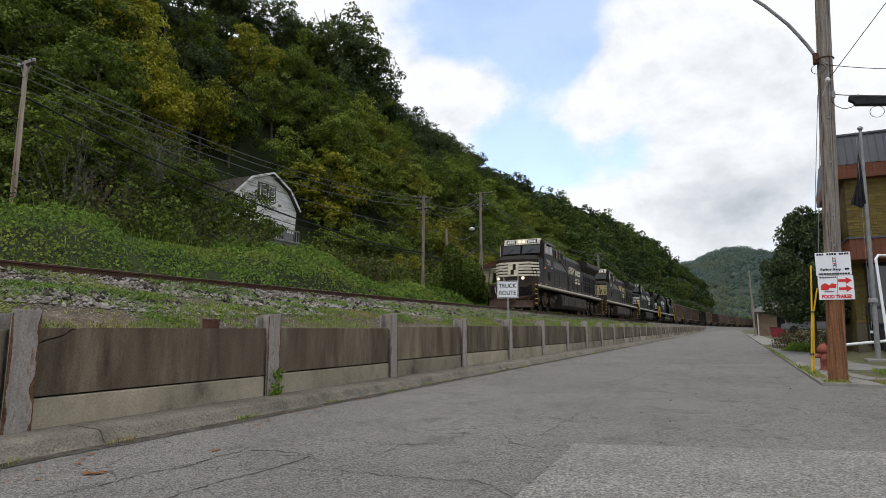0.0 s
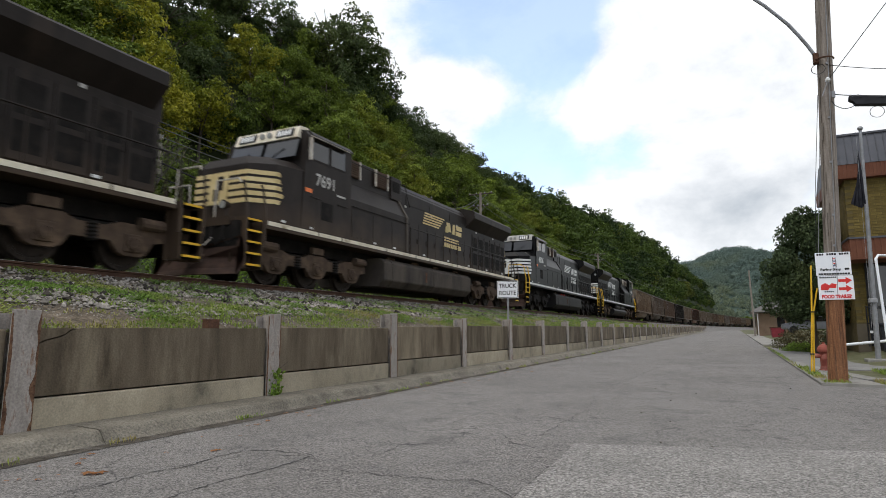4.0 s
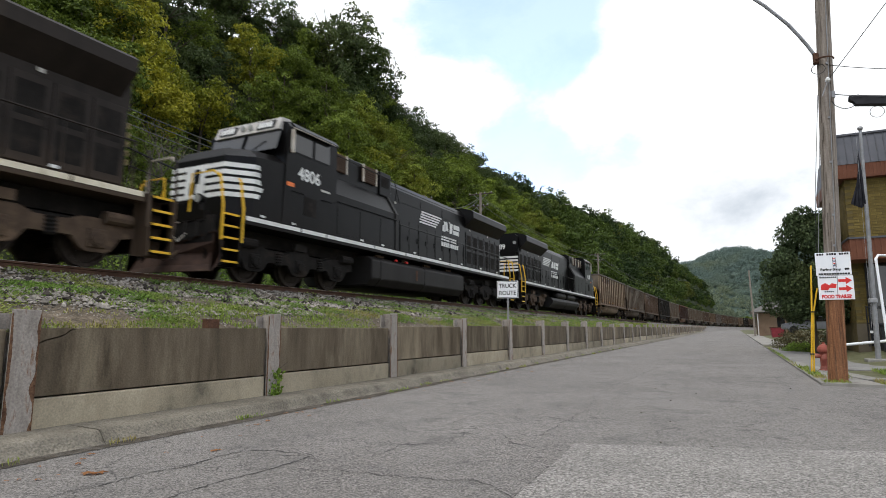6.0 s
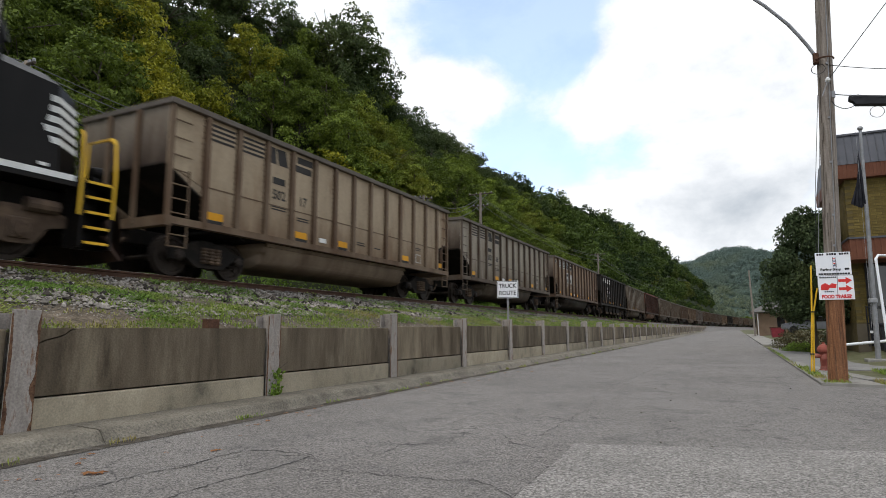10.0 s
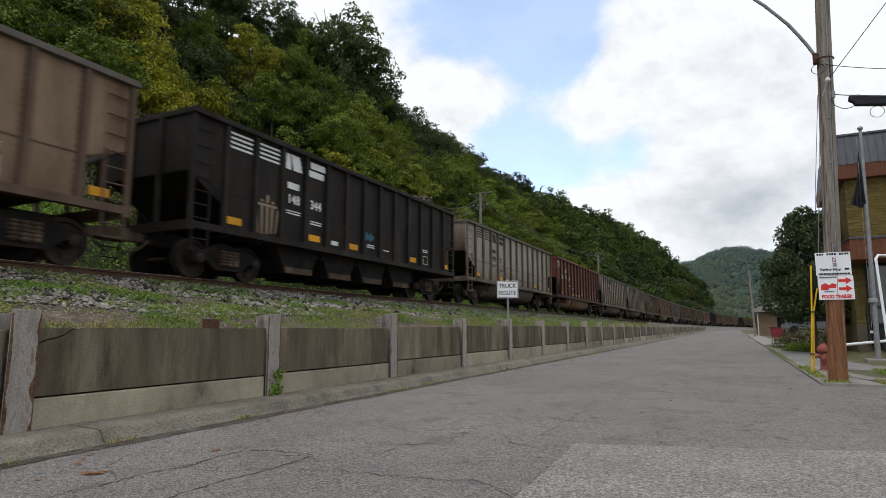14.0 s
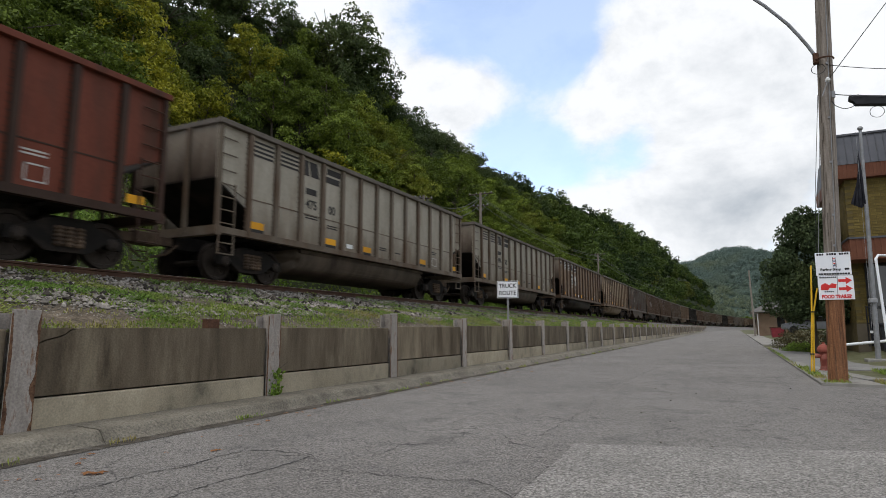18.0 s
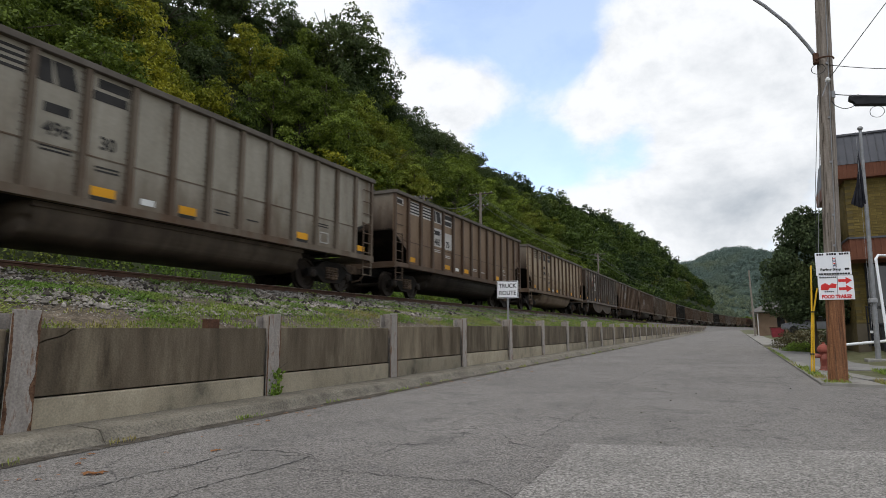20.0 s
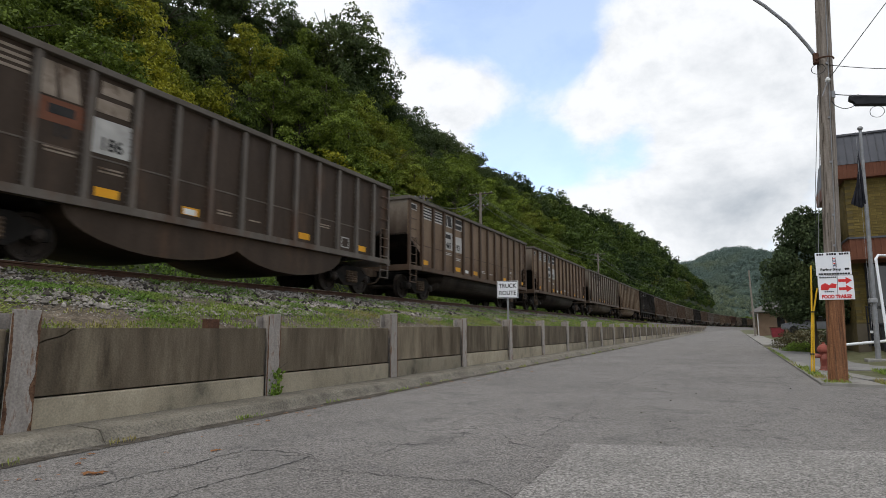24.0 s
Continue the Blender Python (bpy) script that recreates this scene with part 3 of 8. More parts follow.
def curb():
    """Broken old concrete curb along the foot of the wall, cast in lengths."""
    c = tagged(new("curb"), "low crumbling concrete curb at the foot of the wall", "", "", "structure")
    rng = random.Random(8)
    y = -14.0
    while y < 175:
        n = 3.05 if y < 60 else 9.15
        bm = B()
        k = 34 if y < 16 else 14 if y < 40 else 4
        rows = []
        for j in range(k + 1):
            yy = y + 0.002 + (n - 0.004) * j / k
            g = grade(yy)
            r = rng.uniform(-0.007, 0.007) + 0.03 * noise.noise(Vector((0, yy * 1.1, 4)))
            q = rng.uniform(-0.006, 0.006)
            chip = max(0.0, noise.noise(Vector((3, yy * 2.3, 1))) - 0.15) * 0.16
            rows.append([bm.verts.new(p) for p in ((-6.83, yy, g - 0.1), (-6.83, yy, g + 0.172), (-6.55, yy, g + 0.168 + q), (-6.265 + r - chip, yy, g + 0.158 + q), (-6.235 + r - chip * 0.6, yy, g + 0.140 + q - chip * 0.4), (-6.165 + r, yy, g + 0.05), (-6.11 + r * 0.6, yy, g - 0.004), (-6.04, yy, g - 0.1))])
        for A, C in zip(rows[:-1], rows[1:]):
            for a in range(7):
                bm.faces.new((A[a], A[a + 1], C[a + 1], C[a]))
        bm.faces.new(rows[0]); bm.faces.new(rows[-1][::-1])
        part("curb_length", bm, CURB, c)
        y += n


curb()


def gutter_dirt():
    """Ragged strip of washed-down soil and grit where the road meets the curb."""
    rng = random.Random(15)
    bm = B()
    inner, outer, y = [], [], 1.5
    while y < 70:
        w = 0.06 + 0.10 * max(0.0, 0.5 + noise.noise(Vector((2.0, y * 0.9, 0.0)))) + rng.uniform(0, 0.03)
        z = grade(y) + 0.006
        inner.append(bm.verts.new((-6.14, y, z + 0.012))); outer.append(bm.verts.new((-6.09 + w, y, z)))
        y += 0.06 if y < 20 else 0.3
    for a in range(len(inner) - 1):
        bm.faces.new((inner[a], outer[a], outer[a + 1], inner[a + 1]))
    tagged(part("gutter_dirt", bm, GUTTER), "dark grit and soil washed along the foot of the curb", "", "", "structure")


GUTTER = surf("gutter_grit", (0.040, 0.033, 0.025), (0.095, 0.082, 0.066), 9, 0.95, bump=0.8, bump_scale=60, c3=(0.12, 0.108, 0.094), s3=4.0, lo3=0.5, hi3=0.68, grain=0.5)
gutter_dirt()


# ---------------------------------------------------------------- railway track
def track():
    t = tagged(new("railway_track"), "rusty single railway track on weedy ballast", "railway track", "", "structure")
    prof = [(-0.07, 0), (0.07, 0), (0.07, 0.012), (0.012, 0.03), (0.010, 0.13), (0.036, 0.14), (0.036, 0.172), (0.028, 0.178), (-0.028, 0.178), (-0.036, 0.172), (-0.036, 0.14), (-0.010, 0.13), (-0.012, 0.03), (-0.07, 0.012)]
    for s in (-1, 1):
        bm = B()
        for q, m, name in ((prof, RAIL, "rail"), ([(-0.026, 0.177), (0.026, 0.177), (0.026, 0.1815), (-0.026, 0.1815)], RAIL_HEAD, "rail_head")):
            bm = B()
            rings = [[bm.verts.new((TRACK_X + s * 0.753 + a + bend(y)[0], y, RAIL_TOP - 0.18 + b)) for a, b in q] for y in [-80, 80] + [80 + 20 * k for k in range(1, 38)]]
            for R0, R1 in zip(rings[:-1], rings[1:]):
                for k in range(len(q)):
                    bm.faces.new((R0[k], R0[(k + 1) % len(q)], R1[(k + 1) % len(q)], R1[k]))
            part(name, bm, m, t)
    bm = B()
    rings = [[bm.verts.new((TRACK_X + a + bend(y)[0], y, b)) for a, b in ((-4.2, 0.6), (-1.7, 2.28), (1.7, 2.28), (4.2, 0.6))] for y in [84 + 14 * k for k in range(54)]]
    for R0, R1 in zip(rings[:-1], rings[1:]):
        for k in range(3):
            bm.faces.new((R0[k], R0[k + 1], R1[k + 1], R1[k]))
    part("ballast_bank", bm, BALLAST, t, "grey ballast bank carrying the track")
    vs = []
    rng = random.Random(3)
    bm = B()
    for i in range(330):
        y = -40 + 0.52 * i
        w = rng.uniform(-0.05, 0.05)
        w += bend(y)[0]; box(bm, TRACK_X - 1.3 + w, TRACK_X + 1.3 + w, y - 0.115, y + 0.115, RAIL_TOP - 0.36, RAIL_TOP - 0.182)
    tagged(part("ties", bm, TIE, t), kind="stuff")
    return t


track()


def stones(name, n, x0, x1, y0, y1, smin, smax, seed, label, everywhere=False, mat=STONE):
    rng = np.random.default_rng(seed)
    base = np.array([(0, 0, 1), (1, 0, 0), (0, 1, 0), (-1, 0, 0), (0, -1, 0), (0, 0, -1)], float)
    tri = np.array([(0, 1, 2), (0, 2, 3), (0, 3, 4), (0, 4, 1), (5, 2, 1), (5, 3, 2), (5, 4, 3), (5, 1, 4)])
    y = y0 + (y1 - y0) * rng.random(n) ** 1.6
    x = x0 + (x1 - x0) * rng.random(n)
    keep = np.array([noise.noise(Vector((a * 0.8, b * 0.45, 3.0))) + 0.40 * (-(a + 8.9)) > -0.12 for a, b in zip(x, y)])
    if not everywhere:
        x, y = x[keep], y[keep]
    n = len(x)
    z = np.array([land(a, b) for a, b in zip(x, y)])
    s = rng.uniform(smin, smax, n)
    v = base[None] * (1 + rng.uniform(-0.35, 0.35, (n, 6, 3))) * s[:, None, None]
    ang = rng.uniform(0, 6.28, n)
    c, q = np.cos(ang)[:, None], np.sin(ang)[:, None]
    v = np.stack([v[..., 0] * c - v[..., 1] * q, v[..., 0] * q + v[..., 1] * c, v[..., 2] * 0.75], axis=-1)
    v += np.stack([x, y, z + s * 0.35], axis=-1)[:, None]
    faces = (np.arange(n)[:, None, None] * 6 + tri[None]).reshape(-1, 3)
    me = bpy.data.meshes.new(name)
    me.from_pydata(v.reshape(-1, 3).tolist(), [], faces.tolist())
    return tagged(part_of(name, me, mat), label, "", "", "stuff")


stones("ballast", 34000, -11.5, -7.0, 2, 60, 0.016, 0.055, 4, "loose grey crushed-stone ballast on the bank")
stones("gravel", 15000, -9.6, -6.98, 2, 34, 0.005, 0.022, 14, "fine grey gravel and dirt crumbs on the bank", True)
stones("dark_lumps", 1500, -10.6, -8.3, 2, 42, 0.02, 0.085, 23, "dark lumps of spilled coal and rotten tie on the bank", mat=surf("dark_lump", (0.014, 0.012, 0.010), (0.05, 0.042, 0.034), 4, 0.9, bump=0.4, vary=0.3, island=True))
stones("track_ballast", 7000, -13.9, -11.2, 2, 45, 0.03, 0.06, 6, "grey crushed-stone ballast between the rails")


def blades(name, pts, height, width, rng, material, label, lean=0.5):
    """Grass: each blade a bent two-piece strip."""
    n = len(pts)
    a = rng.uniform(0, 6.28, n)
    d = np.stack([np.cos(a), np.sin(a), np.zeros(n)], 1)
    side = np.stack([-np.sin(a), np.cos(a), np.zeros(n)], 1)
    h = (height * rng.uniform(0.4, 1.3, n))[:, None]
    w = width * rng.uniform(0.6, 1.4, n)[:, None]
    up = np.array([[0, 0, 1.0]])
    k = rng.uniform(0.2, 1.0, n)[:, None] * lean
    m = pts + up * h * 0.6 + d * h * k * 0.4
    t = pts + up * h * (1.0 - 0.35 * k) + d * h * k * 1.0
    q = np.stack([pts - side * w, pts + side * w, m + side * w * 0.8, t], 1)
    q2 = np.stack([pts - side * w, m + side * w * 0.8, t, m - side * w * 0.8], 1)
    return tagged(part_of(name, quads_mesh(name, np.stack([pts - side * w, pts + side * w, m + side * w * 0.8, m - side * w * 0.8], 1)) if lean < 0 else quads_mesh(name, q2), material), label, "", "", "stuff")


def grass_on_bank():
    rng = np.random.default_rng(12)
    n = 185000
    y = 2 + 118 * rng.random(n) ** 2.1
    x = -6.98 - 3.5 * rng.random(n)
    dens = np.array([1.1 * noise.noise(Vector((a * 0.8, b * 0.55, 7.0))) + 0.9 * noise.noise(Vector((a * 2.6, b * 2.0, 2.0))) - max(0, (-a - 8.9)) * 0.50 - 0.02 + 0.22 * max(0, min(1, (a + 7.9) * 1.2)) + min(0.55, max(0, (b - 12) * 0.035)) - 0.12 for a, b in zip(x, y)])
    keep = dens > rng.uniform(-0.22, 0.22, n)
    x, y = x[keep], y[keep]
    z = np.array([land(a, b) for a, b in zip(x, y)])
    blades("bank_grass", np.stack([x, y, z - 0.01], 1), 0.075, 0.0075, rng, GRASS, "patchy green grass and weeds on the railway bank", 0.9)
    # low broad-leaved weeds in clumps
    m = 2600
    cx, cy = -6.99 - 4.1 * rng.random(m) ** 0.85, 2.5 + 60 * rng.random(m) ** 1.6
    patch = np.array([noise.noise(Vector((a * 0.9, b * 0.7, 11.0))) for a, b in zip(cx, cy)]) > 0.08
    cx, cy = cx[patch], cy[patch]
    m, k = len(cx), 60
    px = np.repeat(cx, k) + rng.normal(0, 0.09, m * k)
    px = np.minimum(px, -6.97)
    py = np.repeat(cy, k) + rng.normal(0, 0.17, m * k)
    pz = np.array([land(a, b) for a, b in zip(px, py)]) + rng.uniform(0.005, 0.08, m * k)
    leaves = leaf_cloud(np.stack([px, py, pz], 1), np.array([[0.2, -0.3, 1.0]]), np.full(m * k, 0.046), rng, 0.5, 0.5)
    tagged(part_of("bank_weeds", quads_mesh("bank_weeds", leaves), LEAF_WEED), "low leafy weeds on the railway bank", "", "", "stuff")


grass_on_bank()


# ---------------------------------------------------------------- growth behind the track
def mound(x, y):
    """Height of the vines and brush above the soil."""
    a = noise.noise(Vector((x * 0.22, y * 0.16, 1.0))) + 0.55 * noise.noise(Vector((x * 0.6, y * 0.5, 5.0)))
    edge = min(1.0, max(0.0, (-14.6 - x) / 1.2))
    return edge * max(0.15, 0.55 + 1.15 * a)


def brush():
    rng = np.random.default_rng(31)
    # creeping vines on the slope beside the track
    n = 140000
    y = -6 + 140 * rng.random(n) ** 1.45
    x = -14.7 - 7.5 * rng.random(n)
    h = np.array([mound(a, b) for a, b in zip(x, y)])
    hx = np.array([mound(a + 0.4, b) for a, b in zip(x, y)]) - h
    hy = np.array([mound(a, b - 0.4) for a, b in zip(x, y)]) - h
    base = np.array([land(a, b) for a, b in zip(x, y)])
    z = base + h * rng.uniform(0.72, 1.1, n)
    nr = np.stack([0.6 - hx * 1.8, -0.3 + hy * 1.8, np.full(n, 0.75)], 1)
    L = leaf_cloud(np.stack([x, y, z], 1), nr, 0.082 + 0.0021 * np.maximum(y, 0), rng, 0.6, 0.8)
    tagged(part_of("bank_vines", quads_mesh("bank_vines", L), LEAF_VINE), "bright green creeping vines and weeds behind the track", "", "", "stuff")
    # tall weed stems that stand out of the vines
    m = 3600
    wx, wy = -14.9 - 5.5 * rng.random(m), -4 + 70 * rng.random(m) ** 1.5
    wz = np.array([land(a, b) + mound(a, b) * 0.8 for a, b in zip(wx, wy)])
    blades("bank_weed_stems", np.stack([wx, wy, wz], 1), 0.42, 0.014, rng, LEAF_VINE, "tall green weeds behind the track", 0.7)
    # bushes crowded at the foot of the hill
    k = 1150
    by = -10 + 150 * rng.random(k) ** 1.2
    bx = -20.6 - 14 * rng.random(k) ** 1.1
    keep = ~((by > 32.3) & (by < 38.2) & (bx < -24) & (bx > -34))
    ratio = by / -bx
    keep &= ~((ratio > 1.08) & (ratio < 1.24) & (by > 22) & (by < 38.2))
    bx, by = bx[keep], by[keep]
    k = len(bx)
    br = rng.uniform(0.7, 1.7, k) * (1 + 0.12 * (-20.6 - bx) / 5)
    bz = np.array([land(a, b) for a, b in zip(bx, by)]) + br * 0.45
    q = 150
    d = rng.normal(0, 1, (k * q, 3)); d[:, 2] = np.abs(d[:, 2]) * 1.1 - 0.25; d[:, 0] += 0.35
    d /= np.linalg.norm(d, axis=1, keepdims=True)
    c = np.repeat(np.stack([bx, by, bz], 1), q, axis=0)
    lump = 1 + 0.42 * np.array([noise.noise(Vector(p)) for p in (d * 2.4 + c * 0.37)])
    R = np.repeat(br, q) * lump * rng.uniform(0.6, 1.1, k * q)
    pos = c + d * R[:, None] * np.array([1, 1, 1.15])
    L = leaf_cloud(pos, d, 0.15 + 0.0022 * np.maximum(c[:, 1], 0), rng, 0.6, 0.62)
    dull = np.repeat(rng.random(k) < 0.45, q)
    tagged(part_of("hill_brush", quads_mesh("hill_brush", L[dull]), LEAF_BRUSH), "tangled dull green brush at the foot of the hill", "", "", "stuff")
    tagged(part_of("hill_bushes", quads_mesh("hill_bushes", L[~dull]), LEAF_GREEN), "green bushes crowded at the foot of the hill", "", "", "stuff")
    # dark sheet halfway up the mounds paints the shade between the leaves
    sheet("brush_floor", [-22 + 0.5 * i for i in range(15)], [-8 + 1.5 * i for i in range(100)], lambda a, b: land(a, b) + mound(a, b) * 0.55, HILLSOIL, "dark sheet beneath the vines, shade put into its colour")


brush()


def bare_shrub(x, y, z, h, seed):
    """Leafless grey thicket: a few stems that fork twice."""
    rng = random.Random(seed)
    t = tagged(new("dead_shrub"), "bare grey leafless shrub tangled in the brush", "shrub", "dead shrubs on the slope")
    t.location = (x, y, z)

    def fork(bm, p, d, n, r, depth):
        q = [p]
        for k in range(4):
            d = (d + Vector((rng.uniform(-0.35, 0.35), rng.uniform(-0.35, 0.35), rng.uniform(-0.12, 0.2)))).normalized()
            q.append(q[-1] + d * n / 4)
        tube(bm, q, r, 4)
        if depth:
            for k in range(3):
                fork(bm, q[rng.randint(1, 4)], (d + Vector((rng.uniform(-1, 1), rng.uniform(-1, 1), rng.uniform(-0.3, 0.6)))).normalized(), n * 0.62, r * 0.6, depth - 1)
    for k in range(6):
        bm = B()
        a = rng.uniform(0, 6.28)
        fork(bm, Vector((0, 0, -0.3)), Vector((math.cos(a) * 0.5, math.sin(a) * 0.5, 1)).normalized(), h * rng.uniform(0.4, 0.6), 0.016, 2)
        part("stem", bm, DEADWOOD, t)


DEADWOOD = surf("grey_dead_wood", (0.07, 0.06, 0.05), (0.13, 0.115, 0.10), 4, 0.9, bump=0.2)
for x, y, z, h, seed in ((-22.6, 13.3, 5.6, 4.4, 1), (-23.0, 14.6, 5.4, 3.4, 2), (-23.4, 18.0, 8.2, 3.6, 3), (-22.8, 22.4, 5.2, 2.6, 4), (-23.2, 40.5, 5.2, 2.6, 5), (-22.0, 34.8, 4.6, 2.2, 6)):
    bare_shrub(x, y, z, h, seed)


# ---------------------------------------------------------------- trees
def trunk_mesh(name, rng, h, r):
    bm = B()
    pts = [Vector((0, 0, -0.8))]
    for i in range(5):
        pts.append(Vector((rng.uniform(-0.15, 0.15) * i * 0.5, rng.uniform(-0.15, 0.15) * i * 0.5, h * 0.85 * (i + 1) / 5)))
    for i, (a, b) in enumerate(zip(pts[:-1], pts[1:])):
        rod(bm, a, b, r * (1 - i * 0.17), r * (1 - (i + 1) * 0.17), 7, False)
    for i in range(7):
        a = pts[2 + i % 3]
        t = rng.uniform(0, 6.28)
        b = a + Vector((math.cos(t), math.sin(t), rng.uniform(0.5, 1.1))) * h * rng.uniform(0.2, 0.34)
        rod(bm, a, b, r * 0.35, r * 0.10, 5, False)
    me = bpy.data.meshes.new(name)
    bm.to_mesh(me); bm.free()
    me.materials.append(BARK)
    return me


def crown_points(rng, radius, height, lobes, leaves):
    """Leaf places and facings of one crown, base at z = 0: boughs that carry flat sprays of leaves."""
    c = []
    while len(c) < lobes:
        p = rng.uniform(-1, 1, 3)
        if 0.30 < np.linalg.norm(p) < 1:
            c.append(p)
    c = np.array(c) * np.array([radius * 0.74, radius * 0.74, height * 0.40]) + np.array([0, 0, height * 0.5])
    r = rng.uniform(0.24, 0.44, lobes) * radius
    r *= 1.1 - 0.45 * np.clip((c[:, 2] / height - 0.5), 0, 1)
    sprays = lobes * 13
    b = rng.choice(lobes, sprays, p=r ** 2 / (r ** 2).sum())
    d = rng.normal(0, 1, (sprays, 3)); d[:, 2] += 0.55
    d /= np.linalg.norm(d, axis=1, keepdims=True)
    mid = c[b] + d * (r[b] * rng.uniform(0.65, 1.05, sprays))[:, None] * np.array([1, 1, 0.85])
    reach = r[b] * rng.uniform(0.28, 0.52, sprays)
    k = rng.choice(sprays, leaves, p=reach ** 2 / (reach ** 2).sum())
    q = rng.normal(0, 1, (leaves, 3))
    q /= np.linalg.norm(q, axis=1, keepdims=True)
    q *= (rng.random(leaves) ** 0.4)[:, None]
    pos = mid[k] + q * reach[k][:, None] * np.array([1, 1, 0.55])
    pos[:, 2] -= 0.25 * reach[k] * (q[:, 0] ** 2 + q[:, 1] ** 2)
    n = d[k] + np.array([0, 0, 0.5]) + 0.35 * q
    return pos, n / np.linalg.norm(n, axis=1, keepdims=True)


def make_trees():
    rng = np.random.default_rng(77)
    kinds = []
    for i in range(7):
        pos, d = crown_points(rng, 3.7, 9.0, 17, 6000)
        kinds.append((quads_mesh("crown", leaf_cloud(pos, d, np.full(len(pos), 0.27), rng, 0.5)), trunk_mesh("trunk", rng, 9.0, 0.18)))
    tree_names = {LEAF_GREEN: "green broadleaf tree crowded on the wooded slope", LEAF_YELLOW: "broadleaf tree turning yellow on the slope", LEAF_DARK: "tall dark oak on the ridge"}

    def plant(x, y, s, mat, lift=0.0, tall=1.0):
        crown, trunk = kinds[rng.integers(len(kinds))]
        t = tagged(new("tree"), tree_names[mat], "tree", "trees on the hillside")
        t.location = (x, y, land(x, y) + lift)
        t.rotation_euler = (0, 0, rng.uniform(0, 6.28))
        t.scale = (s, s, s * tall)
        part_of("trunk", trunk, BARK, t)
        if not crown.materials:
            crown.materials.append(LEAF_GREEN)
        b = new("crown", crown); b.parent = t; b.location = (0, 0, 0.9)
        b.material_slots[0].link = "OBJECT"; b.material_slots[0].material = mat

    y = -14.0
    while y < 128:
        cx = float(np.interp(y, CREST_Y, CREST_X))
        x = -25.5 + rng.uniform(-1.5, 1.0)
        while x > cx - 4:
            yy, xx = y + rng.uniform(-1.6, 1.6), x
            if not (28 < yy < 41 and xx > -38.5):
                u = rng.random()
                way = yy / -xx
                yellow = (0.66 < way < 0.87 and -43 < xx < -29 and u < 0.95) or (1.5 < way < 1.76 and -41 < xx < -31 and u < 0.35) or u < 0.03
                dark = xx < cx + 9 and rng.random() < 0.55
                s = rng.uniform(0.65, 1.05) * (0.62 if xx > -29 else 0.85 if xx > -33 else 1.0)
                plant(xx, yy, s, LEAF_YELLOW if yellow else LEAF_DARK if dark else LEAF_GREEN, -0.6)
            x -= rng.uniform(2.9, 4.1)
        y += 3.8
    # the great oaks that stand out on the skyline
    for x, y, s, tall in SKY_OAKS:
        plant(x, y, s, LEAF_DARK, -1.0, tall)
    # the farther slope is one wood
    pools = [crown_points(rng, 4.2, 9.5, 15, 950) for i in range(5)]
    out = {LEAF_SLOPE: [], LEAF_SLOPE_DARK: []}
    y = 128.0
    while y < 780:
        x = float(np.interp(y, CREST_Y, FOOT_X)) - 0.5
        cx = float(np.interp(y, CREST_Y, CREST_X))
        while x > cx - 5:
            yy = y + rng.uniform(-3, 3)
            pos, d = pools[rng.integers(5)]
            s, a = rng.uniform(0.7, 1.25), rng.uniform(0, 6.28)
            R = np.array([[math.cos(a), -math.sin(a), 0], [math.sin(a), math.cos(a), 0], [0, 0, 1]])
            q = pos @ R.T * s + np.array([x, yy, land(x, yy) - 0.5])
            size = 0.55 + 0.0008 * yy
            use = rng.random(len(q)) < (1.0 if yy < 350 else 0.55)
            out[LEAF_SLOPE_DARK if rng.random() < 0.4 else LEAF_SLOPE].append(leaf_cloud(q[use], (d @ R.T)[use], np.full(int(use.sum()), size), rng, 0.55))
            x -= rng.uniform(4.2, 6.2)
        y += 6.0 if y < 350 else 10
    for mat, label in ((LEAF_SLOPE, "green trees of the far wooded slope"), (LEAF_SLOPE_DARK, "dark trees of the far wooded slope")):
        tagged(part_of("slope_woods", quads_mesh("slope_woods", np.concatenate(out[mat])), mat), label, "", "", "stuff")


SKY_OAKS = ((-46, 64.5, 1.80, 1.05), (-47, 68.5, 1.60, 0.98), (-45, 58.5, 1.45, 1.1), (-47.5, 73.5, 1.15, 0.85), (-48, 52.5, 1.2, 1.0))
make_trees()


